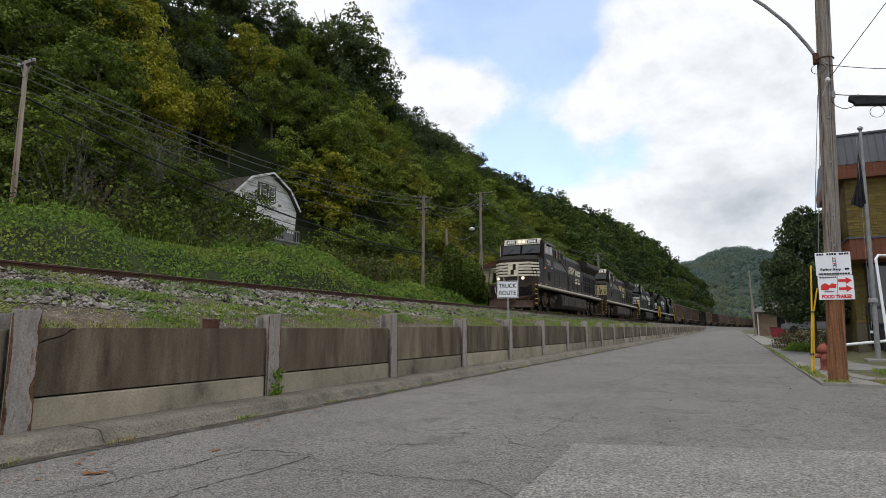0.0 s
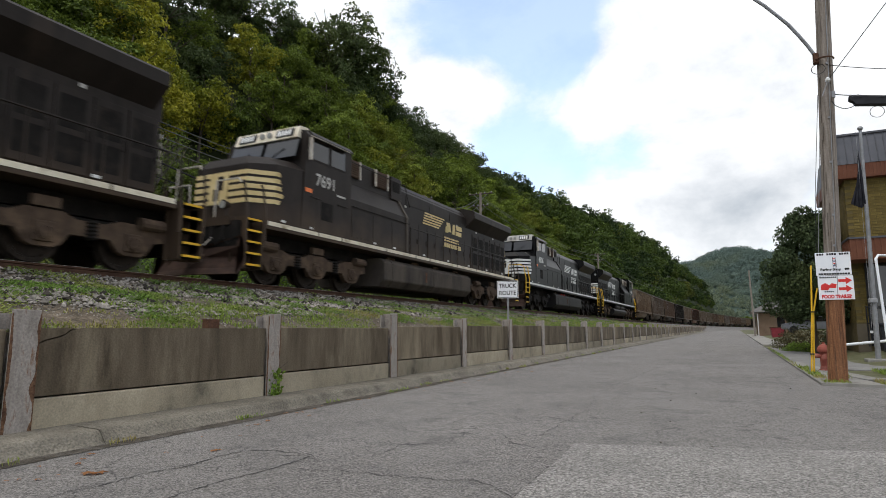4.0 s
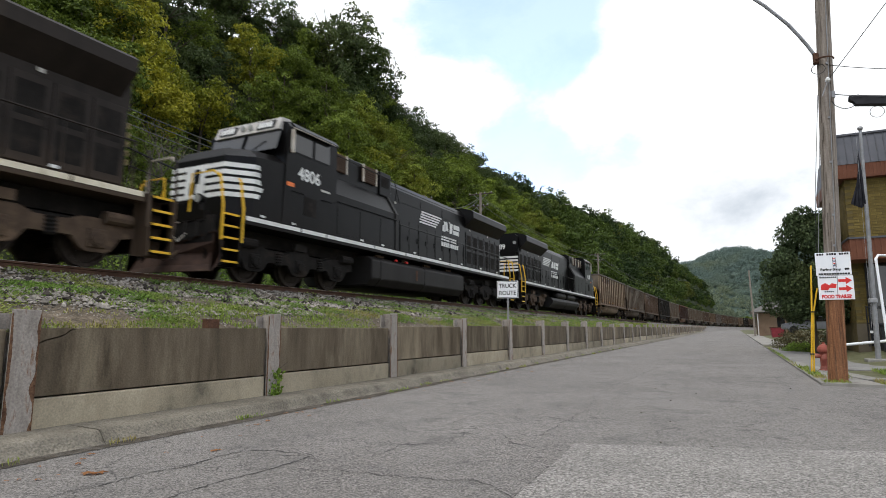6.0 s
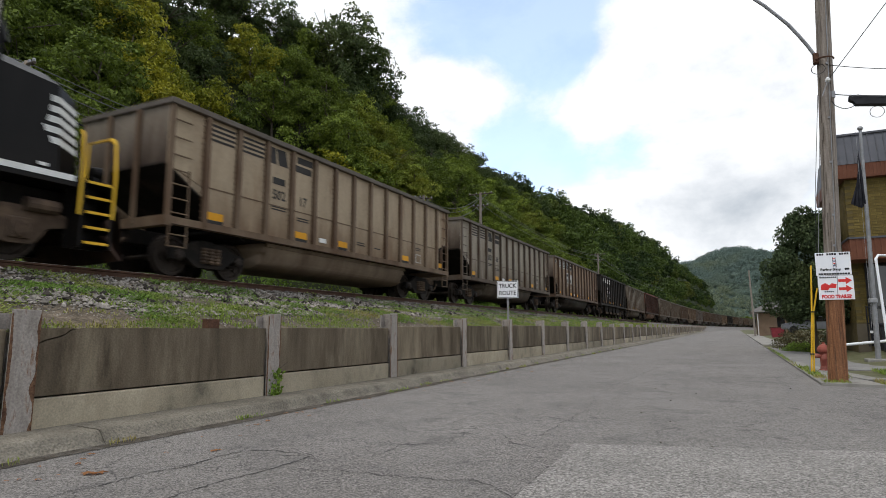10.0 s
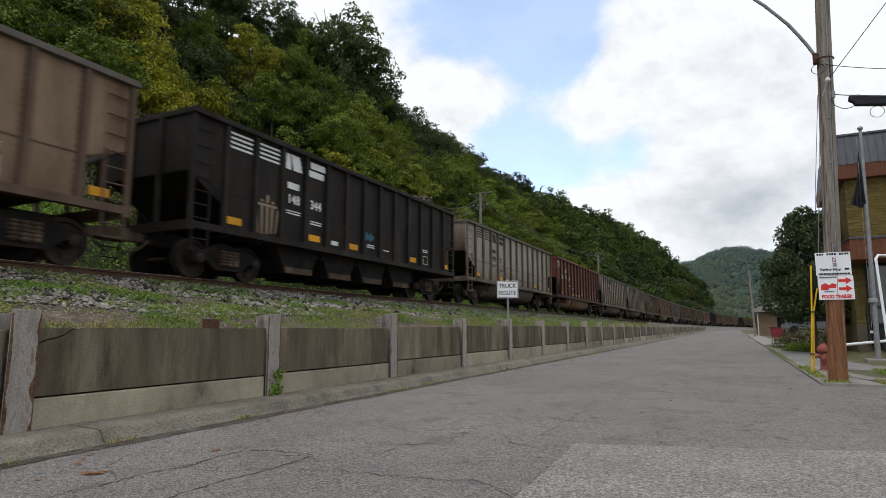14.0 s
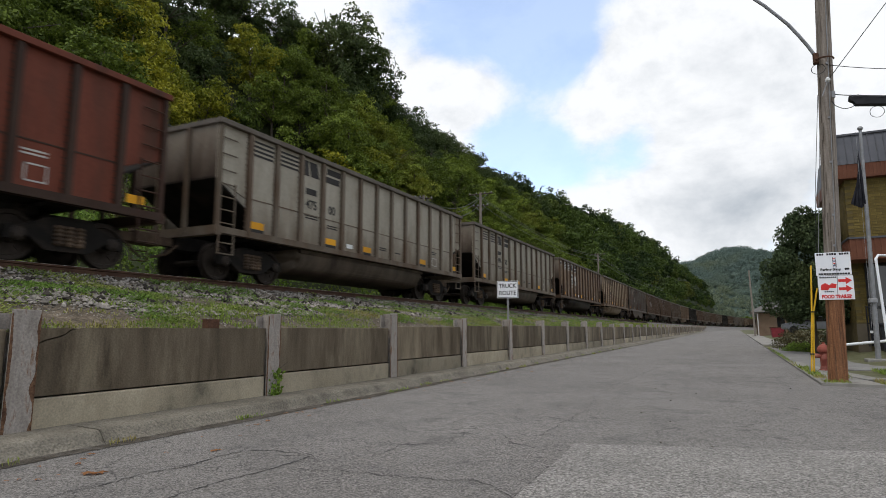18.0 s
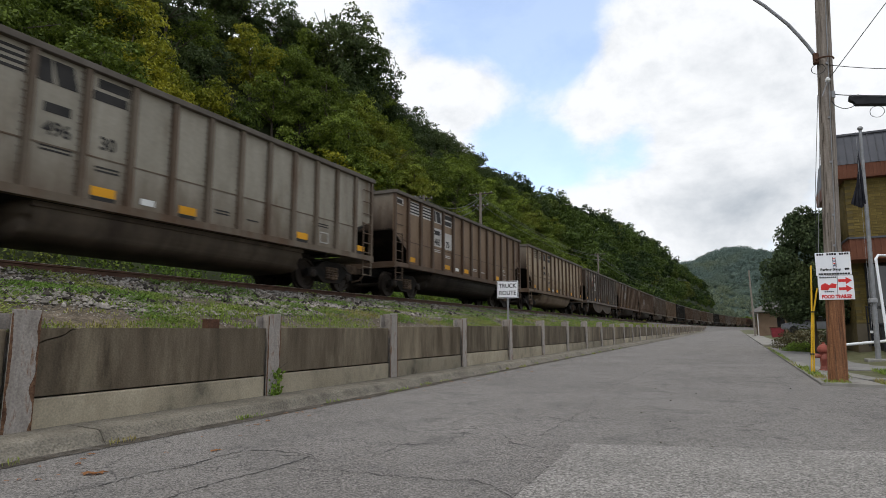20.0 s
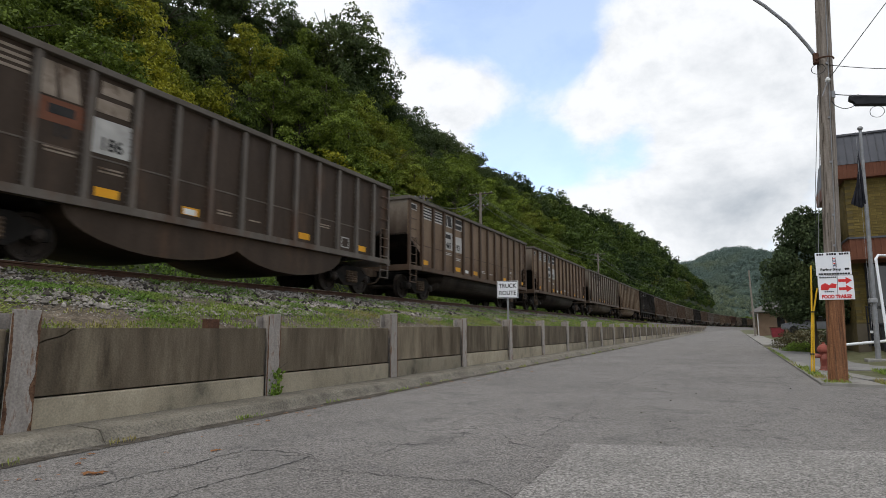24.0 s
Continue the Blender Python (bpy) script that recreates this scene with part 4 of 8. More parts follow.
def far_hills():
    """Wooded ridge that closes the valley."""
    def z(x, y):
        r = float(np.interp(x, [-700, -260, -140, -75, -35, 10, 60, 95, 130, 200, 400, 900], [70, 74, 84, 104, 114, 118, 117, 117, 118, 112, 90, 60]))
        t = min(1.0, max(0.0, (y - 780) / 260))
        return r * math.sin(t * math.pi / 2) + 6 * math.sin(x * 0.05 + y * 0.02) * t
    xs, ys = [-700 + 25 * i for i in range(65)], [780 + 20 * i for i in range(22)]
    sheet("far_hills", xs, ys, z, FARSOIL_HAZED, "distant wooded ridge across the valley")
    rng = np.random.default_rng(9)
    n = 6500
    x, y = -200 + 420 * rng.random(n), 785 + 290 * rng.random(n)
    r = rng.uniform(2.5, 6.0, n)
    zz = np.array([z(a, b) for a, b in zip(x, y)]) + r * rng.uniform(0.2, 0.9, n)
    m = 34
    d = rng.normal(0, 1, (n * m, 3)); d[:, 2] = np.abs(d[:, 2]) - 0.15; d[:, 1] -= 0.4
    d /= np.linalg.norm(d, axis=1, keepdims=True)
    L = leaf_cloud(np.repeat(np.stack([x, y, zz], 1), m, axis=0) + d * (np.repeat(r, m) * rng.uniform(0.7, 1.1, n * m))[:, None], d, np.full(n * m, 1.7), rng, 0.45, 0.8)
    tagged(part_of("far_woods", quads_mesh("far_woods", L), LEAF_HAZED), "distant woods on the ridge, haze painted into their colour", "", "", "stuff")
    n = 2600
    x, y = -30 + 75 * rng.random(n), 300 + 420 * rng.random(n)
    keep = ((x > 4) | (x < -22)) & (np.abs(x - np.array([TRACK_X + bend(b)[0] for b in y])) > 9)
    x, y = x[keep], y[keep]
    base = np.stack([x, y, np.full(len(x), 5.0)], 1)
    d = rng.normal(0, 1, (len(x) * 24, 3)); d /= np.linalg.norm(d, axis=1, keepdims=True)
    L = leaf_cloud(np.repeat(base, 24, axis=0) + d * np.array([3, 3, 4.2]), d, np.full(len(d), 1.4), rng, 0.5, 0.8)
    tagged(part_of("valley_woods", quads_mesh("valley_woods", L), LEAF_GREEN), "green trees along the valley floor", "", "", "stuff")


far_hills()


# ---------------------------------------------------------------- train: paint
def paint(name, c1, c2, dirt, lo=0.5, hi=0.72, rough=0.6, spec=0.15, vary=0.08):
    return surf(name, c1, c2, 1.3, rough, bump=0.12, bump_scale=14, c3=dirt, s3=0.8, lo3=lo, hi3=hi, stretch=(1, 1.6, 0.45), vary=vary, spec=spec, grain=0.08)


def sooted(name, c1, c2, dust, z0, z1, rough=0.5):
    """Black locomotive paint with road dust that thins out from the sill upwards."""
    return dusted(paint(name, c1, c2, tuple(0.3 * a + 0.7 * b for a, b in zip(dust, c2)), 0.55, 0.8, rough, 0.12), dust, z0, z1, 0.7)


def dusted(m, dust, z0, z1, amount, streak=1.6, stretch=(1, 1, 1)):
    """Road dust and rust that cling below and thin out upwards in a ragged edge."""
    nt = m.node_tree
    N, K = nt.nodes.new, nt.links.new
    b = nt.nodes["Principled BSDF"]
    src = b.inputs["Base Color"].links[0].from_socket
    co, sep, mr = N("ShaderNodeTexCoord"), N("ShaderNodeSeparateXYZ"), N("ShaderNodeMapRange")
    nz = N("ShaderNodeTexNoise"); nz.inputs["Scale"].default_value = 1.4; nz.inputs["Detail"].default_value = 5
    mp = N("ShaderNodeMapping"); mp.inputs["Scale"].default_value = stretch
    K(co.outputs["Object"], mp.inputs[0]); K(mp.outputs[0], nz.inputs["Vector"]); K(co.outputs["Object"], sep.inputs[0])
    ad = N("ShaderNodeMath"); ad.operation = "MULTIPLY_ADD"; ad.inputs[1].default_value = streak
    K(nz.outputs[0], ad.inputs[0]); K(sep.outputs[2], ad.inputs[2])
    mr.inputs["From Min"].default_value, mr.inputs["From Max"].default_value = z0 + streak * 0.5, z1 + streak * 0.5
    mr.inputs["To Min"].default_value, mr.inputs["To Max"].default_value = amount, 0.0
    K(ad.outputs[0], mr.inputs[0])
    mx = N("ShaderNodeMixRGB"); mx.inputs[2].default_value = (*dust, 1)
    K(mr.outputs[0], mx.inputs[0]); K(src, mx.inputs[1]); K(mx.outputs[0], b.inputs["Base Color"])
    return m


LOCO_DUSTY = sooted("dusty_black_paint", (0.0165, 0.0130, 0.0110), (0.0265, 0.0210, 0.0175), (0.085, 0.058, 0.038), 1.2, 2.4)
LOCO_BLACK = sooted("black_loco_paint", (0.0030, 0.0028, 0.0027), (0.0054, 0.0050, 0.0048), (0.011, 0.009, 0.0075), 1.2, 2.2, 0.36)
RUNGEAR = surf("grimy_running_gear", (0.046, 0.031, 0.0215), (0.098, 0.068, 0.046), 3, 0.9, bump=0.3, c3=(0.140, 0.095, 0.062), s3=1.5)
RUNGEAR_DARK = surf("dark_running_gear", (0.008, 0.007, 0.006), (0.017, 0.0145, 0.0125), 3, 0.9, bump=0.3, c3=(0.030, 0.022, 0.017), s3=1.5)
PLOUGH = surf("worn_rusty_plough_steel", (0.040, 0.024, 0.018), (0.075, 0.044, 0.032), 4, 0.8, bump=0.3, c3=(0.022, 0.017, 0.015), s3=1.5)
TANK_DUSTY = paint("dusty_tank", (0.055, 0.046, 0.038), (0.085, 0.07, 0.056), (0.03, 0.026, 0.023), 0.5, 0.7, 0.8)
TANK_BLACK = paint("dull_black_tank", (0.017, 0.0155, 0.0145), (0.026, 0.0235, 0.0215), (0.012, 0.0105, 0.0095), 0.5, 0.7, 0.55)
WHEEL = surf("wheel_steel", (0.022, 0.017, 0.014), (0.045, 0.035, 0.028), 5, 0.6, metal=0.4)
TREAD = surf("polished_tread", (0.3, 0.29, 0.28), (0.45, 0.43, 0.42), 5, 0.35, metal=0.9)
CREAM = surf("aged_cream_stripe", (0.56, 0.50, 0.38), (0.72, 0.66, 0.52), 3, 0.6, c3=(0.25, 0.19, 0.11), s3=1.4, bump=0.05)
GOLD = surf("dusty_gold_lettering", (0.50, 0.38, 0.17), (0.62, 0.50, 0.26), 3, 0.6, bump=0.05)
LETTER = surf("white_lettering", (0.60, 0.60, 0.57), (0.72, 0.72, 0.69), 3, 0.6, bump=0.03)
LETTER_OLD = surf("grubby_white_lettering", (0.36, 0.34, 0.31), (0.5, 0.48, 0.44), 3, 0.7, bump=0.03)
FADED = surf("faded_brownish_lettering", (0.20, 0.155, 0.115), (0.32, 0.26, 0.20), 3, 0.75, c3=(0.10, 0.065, 0.042), s3=1.8, bump=0.03)
CREAM_DARK = surf("dark_faded_lettering", (0.022, 0.021, 0.02), (0.042, 0.039, 0.036), 3, 0.7, bump=0.03)
SILLWHITE = surf("grimy_white_sill", (0.42, 0.38, 0.32), (0.58, 0.54, 0.47), 2, 0.7, c3=(0.2, 0.15, 0.1), s3=1.3, lo3=0.5, hi3=0.7)
CABGLASS = glassy("cab_glass", (0.012, 0.013, 0.014))
CABGLASS.node_tree.nodes["Principled BSDF"].inputs["Specular IOR Level"].default_value = 0.6
GRILLE = surf("rusty_grille", (0.05, 0.032, 0.024), (0.10, 0.06, 0.042), 12, 0.9, stretch=(1, 1, 6))
LIGHT = glow("lit_headlight", (1.0, 0.80, 0.52), 1.0)
UNLIT = glassy("unlit_lens", (0.3, 0.3, 0.28))
ORANGE = surf("orange_marker", (0.65, 0.15, 0.04), (0.75, 0.2, 0.06), 4, 0.5, bump=0)


# ---------------------------------------------------------------- train: running gear
def wheelset(parent, y, r, half=0.753, z=None):
    w = part("wheelset", _wheel_bm(r, half), WHEEL, parent, smooth=False)
    w.location = (0, y, r if z is None else z)
    return w


def _wheel_bm(r, half):
    bm = B()
    for s in (-1, 1):
        prof = [(0.09, 0.09), (r * 0.30, 0.085), (r * 0.34, 0.03), (r * 0.80, 0.03), (r * 0.84, 0.07), (r, 0.07), (r, -0.045), (r + 0.028, -0.055), (r + 0.028, -0.08), (r * 0.84, -0.08), (r * 0.8, -0.02), (r * 0.3, -0.05), (0.09, -0.08)]
        lathe(bm, [(a, s * b) for a, b in prof], (s * half, 0, 0), "x", 20)
    rod(bm, (-half - 0.3, 0, 0), (half + 0.3, 0, 0), 0.075, seg=8)
    # holes and cast marks make the turning visible
    for s in (-1, 1):
        for k in range(3):
            a = k * 2.094
            box(bm, s * (half + 0.028), s * (half + 0.045), math.cos(a) * r * 0.56 - 0.05, math.cos(a) * r * 0.56 + 0.05, math.sin(a) * r * 0.56 - 0.05, math.sin(a) * r * 0.56 + 0.05)
    return bm


def freight_truck(car, y):
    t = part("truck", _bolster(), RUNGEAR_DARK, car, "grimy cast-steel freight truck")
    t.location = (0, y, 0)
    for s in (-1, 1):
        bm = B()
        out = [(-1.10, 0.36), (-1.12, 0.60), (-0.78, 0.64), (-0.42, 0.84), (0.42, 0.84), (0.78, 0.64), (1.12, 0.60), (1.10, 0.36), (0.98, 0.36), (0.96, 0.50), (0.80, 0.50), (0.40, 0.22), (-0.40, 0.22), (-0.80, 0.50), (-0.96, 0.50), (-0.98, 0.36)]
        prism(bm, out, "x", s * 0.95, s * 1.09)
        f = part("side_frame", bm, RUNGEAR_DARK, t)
        for k in (-0.2, 0.0, 0.2):
            bm = B()
            lathe(bm, [q for j in range(5) for q in ((0.07, 0.32 + j * 0.075), (0.095, 0.355 + j * 0.075))] + [(0.07, 0.70)], (s * 1.11, k, 0), "z", 7)
            part("spring", bm, RUNGEAR, f)
        for yy in (-0.89, 0.89):
            bm = B(); lathe(bm, [(0.13, 0), (0.13, 0.06), (0.07, 0.09), (0.07, 0.10)] if s > 0 else [(0.13, 0), (0.13, -0.06), (0.07, -0.09), (0.07, -0.10)], (s * 1.06, yy, 0.46), "x", 10)
            part("bearing_cap", bm, WHEEL, f)
    wheelset(t, -0.89, 0.46); wheelset(t, 0.89, 0.46)
    return t


def _bolster():
    bm = B()
    box(bm, -0.95, 0.95, -0.2, 0.2, 0.55, 0.9)
    box(bm, -0.12, 0.12, -0.9, 0.9, 0.4, 0.5)
    return bm


def coupler(car, y, d):
    bm = B()
    box(bm, -0.1, 0.1, min(y, y + d * 0.45), max(y, y + d * 0.45), 0.78, 0.98)
    box(bm, -0.18, 0.18, min(y + d * 0.4, y + d * 0.74), max(y + d * 0.4, y + d * 0.74), 0.74, 1.04, 0.03)
    tube(bm, [(0.25, y, 0.8), (0.27, y + d * 0.3, 0.55), (0.1, y + d * 0.6, 0.45)], 0.03)
    part("coupler", bm, RUNGEAR, car)


# ---------------------------------------------------------------- coal cars
HL, TOPZ, SILLZ = 7.0, 3.855, 1.16


def coal_car(body, frame_mat, style, label, tub_mat, chord):
    car = tagged(new("coal_car"), label, "coal car", "coal cars of the train")
    post_y = [-5.98 + 0.997 * i for i in range(13)]
    for s in (-1, 1):
        bm = B()
        prism(bm, [(-HL, 2.38), (-5.98, 2.02), (-5.98, SILLZ), (5.98, SILLZ), (5.98, 2.02), (HL, 2.38), (HL, TOPZ - 0.1), (-HL, TOPZ - 0.1)], "x", s * 1.44, s * 1.47)
        side = part("side_sheet", bm, body, car)
        for y in post_y:
            bm = B()
            x0, x1 = sorted((s * 1.47, s * 1.565))
            box(bm, x0, x1, y - 0.065, y + 0.065, SILLZ + 0.05, TOPZ - 0.1, 0.0)
            for k in range(17):
                z = 1.30 + k * 0.145
                for e in (-0.10, 0.078):
                    box(bm, min(s * 1.47, s * 1.488), max(s * 1.47, s * 1.488), y + e, y + e + 0.024, z, z + 0.026)
            part("side_post", bm, frame_mat, side)
        bm = B(); box(bm, min(s * 1.40, s * 1.58), max(s * 1.40, s * 1.58), -6.0, 6.0, SILLZ - 0.11, SILLZ + 0.05)
        part("side_sill", bm, frame_mat, car)
        bm = B(); box(bm, min(s * 1.40, s * 1.60), max(s * 1.40, s * 1.60), -HL - 0.05, HL + 0.05, TOPZ - 0.13, TOPZ, 0.012)
        part("top_chord", bm, chord, car)
        bm = B(); box(bm, min(s * 1.47, s * 1.482), max(s * 1.47, s * 1.482), -5.95, 5.95, 2.05, 2.08)
        part("seam", bm, frame_mat, side)
    for d in (-1, 1):
        bm = B()
        y0, y1 = sorted((d * HL, d * (HL - 0.03)))
        box(bm, -1.44, 1.44, y0, y1, 2.38, TOPZ - 0.1)
        end = part("end_sheet", bm, SOOTY_END if style == "tub" and body is not RED_P else body, car)
        bm = B(); y0, y1 = sorted((d * (HL - 0.02), d * (HL + 0.06)))
        box(bm, -1.40, 1.40, y0, y1, TOPZ - 0.13, TOPZ, 0.01)
        part("end_chord", bm, chord, end)
        # near-black colour paints the shade of the open end bay onto the sheet
        bm = B()
        prism(bm, [(d * HL, 2.38), (d * HL, 2.43), (d * 4.6, 1.0), (d * 4.6, 0.95)], "x", -1.40, 1.40)
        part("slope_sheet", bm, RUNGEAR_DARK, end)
        bm = B(); box(bm, -1.55, 1.55, min(d * 6.85, d * 7.05), max(d * 6.85, d * 7.05), 1.0, SILLZ + 0.06)
        part("end_sill", bm, frame_mat, car)
        for x in (-0.5, 0.5):
            bm = B(); box(bm, x - 0.06, x + 0.06, min(d * HL, d * (HL + 0.07)), max(d * HL, d * (HL + 0.07)), 1.1, TOPZ - 0.13)
            part("end_post", bm, frame_mat, end)
        for s in (-1, 1):
            bm = B(); box(bm, s * 1.50 - 0.05, s * 1.50 + 0.05, d * 6.95 - 0.05, d * 6.95 + 0.05, 1.1, TOPZ - 0.13)
            part("corner_post", bm, frame_mat, end)
            bm = B(); rod(bm, (s * 1.53, d * 6.45, 0.55), (s * 1.53, d * 6.45, 2.3), 0.022, seg=5)
            ladder = part("ladder_stile", bm, frame_mat, car)
            for z in (0.56, 0.82, 1.3, 1.62, 1.94, 2.26, 2.6, 3.0, 3.4):
                bm = B(); rod(bm, (s * 1.53, d * 6.95, z), (s * 1.53, d * 6.44, z), 0.018, seg=5)
                part("rung", bm, frame_mat, ladder)
            bm = B(); rod(bm, (s * 1.53, d * 6.92, 0.55), (s * 1.53, d * 6.92, 1.1), 0.022, seg=5); part("step_hanger", bm, frame_mat, ladder)
            bm = B(); box(bm, min(s * 1.38, s * 1.56), max(s * 1.38, s * 1.56), min(d * 6.0, d * 7.0), max(d * 6.0, d * 7.0), SILLZ - 0.11, SILLZ + 0.05)
            part("platform_edge", bm, frame_mat, car)
        coupler(car, d * 7.0, d)
        freight_truck(car, d * 5.35)
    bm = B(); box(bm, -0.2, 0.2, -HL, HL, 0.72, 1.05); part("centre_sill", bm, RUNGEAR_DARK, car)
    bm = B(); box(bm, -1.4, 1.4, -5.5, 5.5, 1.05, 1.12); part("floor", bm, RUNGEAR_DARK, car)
    if style == "tub":
        arc = [(1.30, 1.14)] + [(0.55 + 0.72 * math.cos(a), 0.85 + 0.47 * math.sin(a)) for a in [radians(-4 - 9.4 * q) for q in range(10)]]
        pts = arc + [(-x, z) for x, z in arc[::-1]]
        bm = B(); prism(bm, pts, "y", -3.75, 3.75)
        bmesh.ops.bevel(bm, geom=[e for e in bm.edges if abs(e.verts[0].co.y - e.verts[1].co.y) < 1e-4 and min(e.verts[0].co.z, e.verts[1].co.z) < 1.0], offset=0.16, segments=3, affect="EDGES")
        part("belly_tub", bm, tub_mat, car, "rounded belly tub hanging between the trucks", smooth=True)
        for s in (-1, 1):
            bm = B(); box(bm, min(s * 1.26, s * 1.33), max(s * 1.26, s * 1.33), -3.7, 3.7, 0.955, 1.05); part("tub_flange", bm, TAN if body is RED_P else tub_mat, car)
    elif style == "arcs":
        for c in (-2.02, 2.02):
            pts = [(c - 2.30, 1.06)] + [(c + 2.28 * math.cos(a), 1.05 + 0.76 * math.sin(a)) for a in [radians(180 + 9 * k) for k in range(1, 20)]] + [(c + 2.30, 1.06)]
            bm = B(); prism(bm, pts, "x", -1.44, 1.44); part("belly_tub", bm, body, car, "curved belly tub")
    else:
        for c, w in ((-2.9, 0.95), (-0.95, 0.9), (0.95, 0.9), (2.9, 0.95)):
            bm = B()
            prism(bm, [(c - w, 1.08), (c - 0.62, 0.50), (c - 0.55, 0.34), (c + 0.55, 0.34), (c + 0.62, 0.50), (c + w, 1.08)], "x", -1.25, 1.25)
            # darker than the body: shade under the car is put into this colour
            bay = part("hopper_bay", bm, RUNGEAR_DARK, car)
            bm = B(); box(bm, 1.25, 1.30, c - 0.56, c + 0.56, 0.33, 0.50); part("door_frame", bm, RUNGEAR, bay)
    bm = B()
    rod(bm, (1.2, -3, 0.9), (1.2, 2.5, 0.9), 0.03, seg=6); rod(bm, (0.7, 4.0, 1.0), (0.7, 4.9, 1.0), 0.14, seg=10)
    part("brake_rigging", bm, RUNGEAR_DARK, car)
    return car


def side_marks(car, mat, number, stripes=True, plates=None, kind=""):
    """Lettering on the east side. Names and emblems are plain blocks in their colours."""
    X = 1.472

    def bar(name, y0, y1, z0, z1, m, slant=0.0, dx=0.004, label=""):
        bm = B()
        prism(bm, [(y0 + off, z0), (y1 + off, z0), (y1 + off + slant, z1), (y0 + off + slant, z1)], "x", X, X + dx)
        part(name, bm, m, car, label)
    off = -0.997 if kind == "dkbrown" else 0.0
    if plates:
        bar("fresh_patch", -3.89, -3.06, 2.18 if plates > 1 else 2.5, 2.94, LETTER_OLD if plates > 1 else RUST_PATCH, dx=0.003, label="repainted patch")
        bar("fresh_patch", -2.90, -2.06, 2.16, 2.86, LETTER_OLD, dx=0.003, label="off-white repainted patch")
        if plates > 1:
            for y0, y1 in ((-5.88, -5.08), (-4.88, -4.06), (-3.89, -3.06), (-2.90, -2.06)):
                bar("fresh_patch", y0, y1, 3.16, 3.67, LETTER_OLD, dx=0.003)
            bar("window_plate", -6.84, -6.32, 3.36, 3.62, LETTER_OLD); bar("window_plate", -6.77, -6.40, 3.42, 3.57, CREAM_DARK, dx=0.008)
    dark = CREAM_DARK if plates else mat
    top = dark if plates != 1 else mat
    if stripes:
        for y0, y1 in ((-5.86, -5.10), (-4.86, -4.08)):
            for k in range(4):
                bar("stripe", y0, y1, 3.22 + k * 0.118, 3.275 + k * 0.118, top, dx=0.008)
        # emblem: plain slanting blocks, larger on the dark brown car
        lo, hi = (2.98, 3.62) if kind == "dkbrown" else (3.20, 3.64)
        bar("emblem_block", -3.86, -3.60, lo, hi, top, -0.06, 0.008); bar("emblem_block", -3.50, -3.14, lo, hi, top, -0.12, 0.008)
        bar("emblem_block", -2.84, -2.14, lo, lo + (hi - lo) * 0.42, top, 0.0, 0.008); bar("emblem_block", -2.76, -2.08, hi - (hi - lo) * 0.42, hi, top, 0.0, 0.008)
        bar("reporting_mark", -3.72, -3.24, 2.66, 2.84, dark, 0.0, 0.008)
    if number:
        half = 2 if kind == "dkbrown" else len(number) - (2 if len(number) < 6 else 3)
        side = pose(0, 0, 0, 90, 0, 90)
        if kind == "red":
            for y, z, t in ((-5.45, 2.52, "50"), (-4.48, 2.52, "79"), (-3.48, 2.52, "69")):
                words("road_number", t, 0.46, mat, car, Matrix.Translation((X + 0.006, y, z)) @ side, wide=1.0)
            bar("reporting_mark", -4.72, -4.26, 2.90, 3.14, mat, 0, 0.008)
            bm = B()
            for r0, r1 in ((0.20, 0.27), (0.08, 0.15)):
                arc = [(-6.36 + r1 * math.cos(a), 3.36 + r1 * math.sin(a)) for a in [radians(-40 + 20 * q) for q in range(11)]]
                arc += [(-6.36 + r0 * math.cos(a), 3.36 + r0 * math.sin(a)) for a in [radians(160 - 20 * q) for q in range(11)]]
                prism(bm, arc, "x", X, X + 0.006)
            box(bm, X, X + 0.006, -6.80, -6.45, 3.2, 3.27); box(bm, X, X + 0.006, -6.80, -6.40, 3.1, 3.16)
            part("emblem_shape", bm, mat, car)
            bar("fresh_patch", 0.06, 0.6, 3.2, 3.6, TAN, dx=0.004); bar("fresh_patch", 0.06, 0.5, 1.5, 1.95, TAN, dx=0.004)
        else:
            words("road_number", number[:half], 0.36, dark, car, Matrix.Translation((X + 0.006, -3.46 + off, 2.36)) @ side, wide=0.95)
            words("road_number", number[half:], 0.36, dark, car, Matrix.Translation((X + 0.006, -2.48 + off, 2.36)) @ side, wide=0.95)
    if kind == "black":
        # graffiti as rough upright strokes
        for k, (y, z0, z1) in enumerate(((-4.85, 1.25, 2.0), (-4.70, 1.22, 2.15), (-4.52, 1.25, 2.3), (-4.36, 1.28, 2.15), (-4.2, 1.3, 1.95))):
            bar("graffiti_stroke", y, y + 0.085, z0, z1, TAN, (-0.08, -0.03, 0.0, 0.04, 0.08)[k], 0.006)
        bar("graffiti_stroke", -4.85, -4.1, 1.98, 2.08, TAN, 0, 0.007)
        for k in range(4):
            bar("graffiti_stroke", 0.15 + k * 0.13, 0.24 + k * 0.13, 1.72 + 0.05 * (k % 2), 2.0 - 0.06 * (k % 2), BLUE_SPRAY, 0.05, 0.006)
    for y, w in ((-5.65, 0.55), (-2.5, 0.5), (-0.5, 0.46), (3.45, 0.46), (6.4, 0.4)):
        bar("yellow_reflector", y - w / 2, y + w / 2, 1.32, 1.50, REFLECT, 0, 0.008, "yellow reflective strip")
        if mat is CREAM_DARK:
            bar("dark_reflector_base", y - w / 2, y + w / 2, 1.22, 1.31, CREAM_DARK, 0, 0.007)
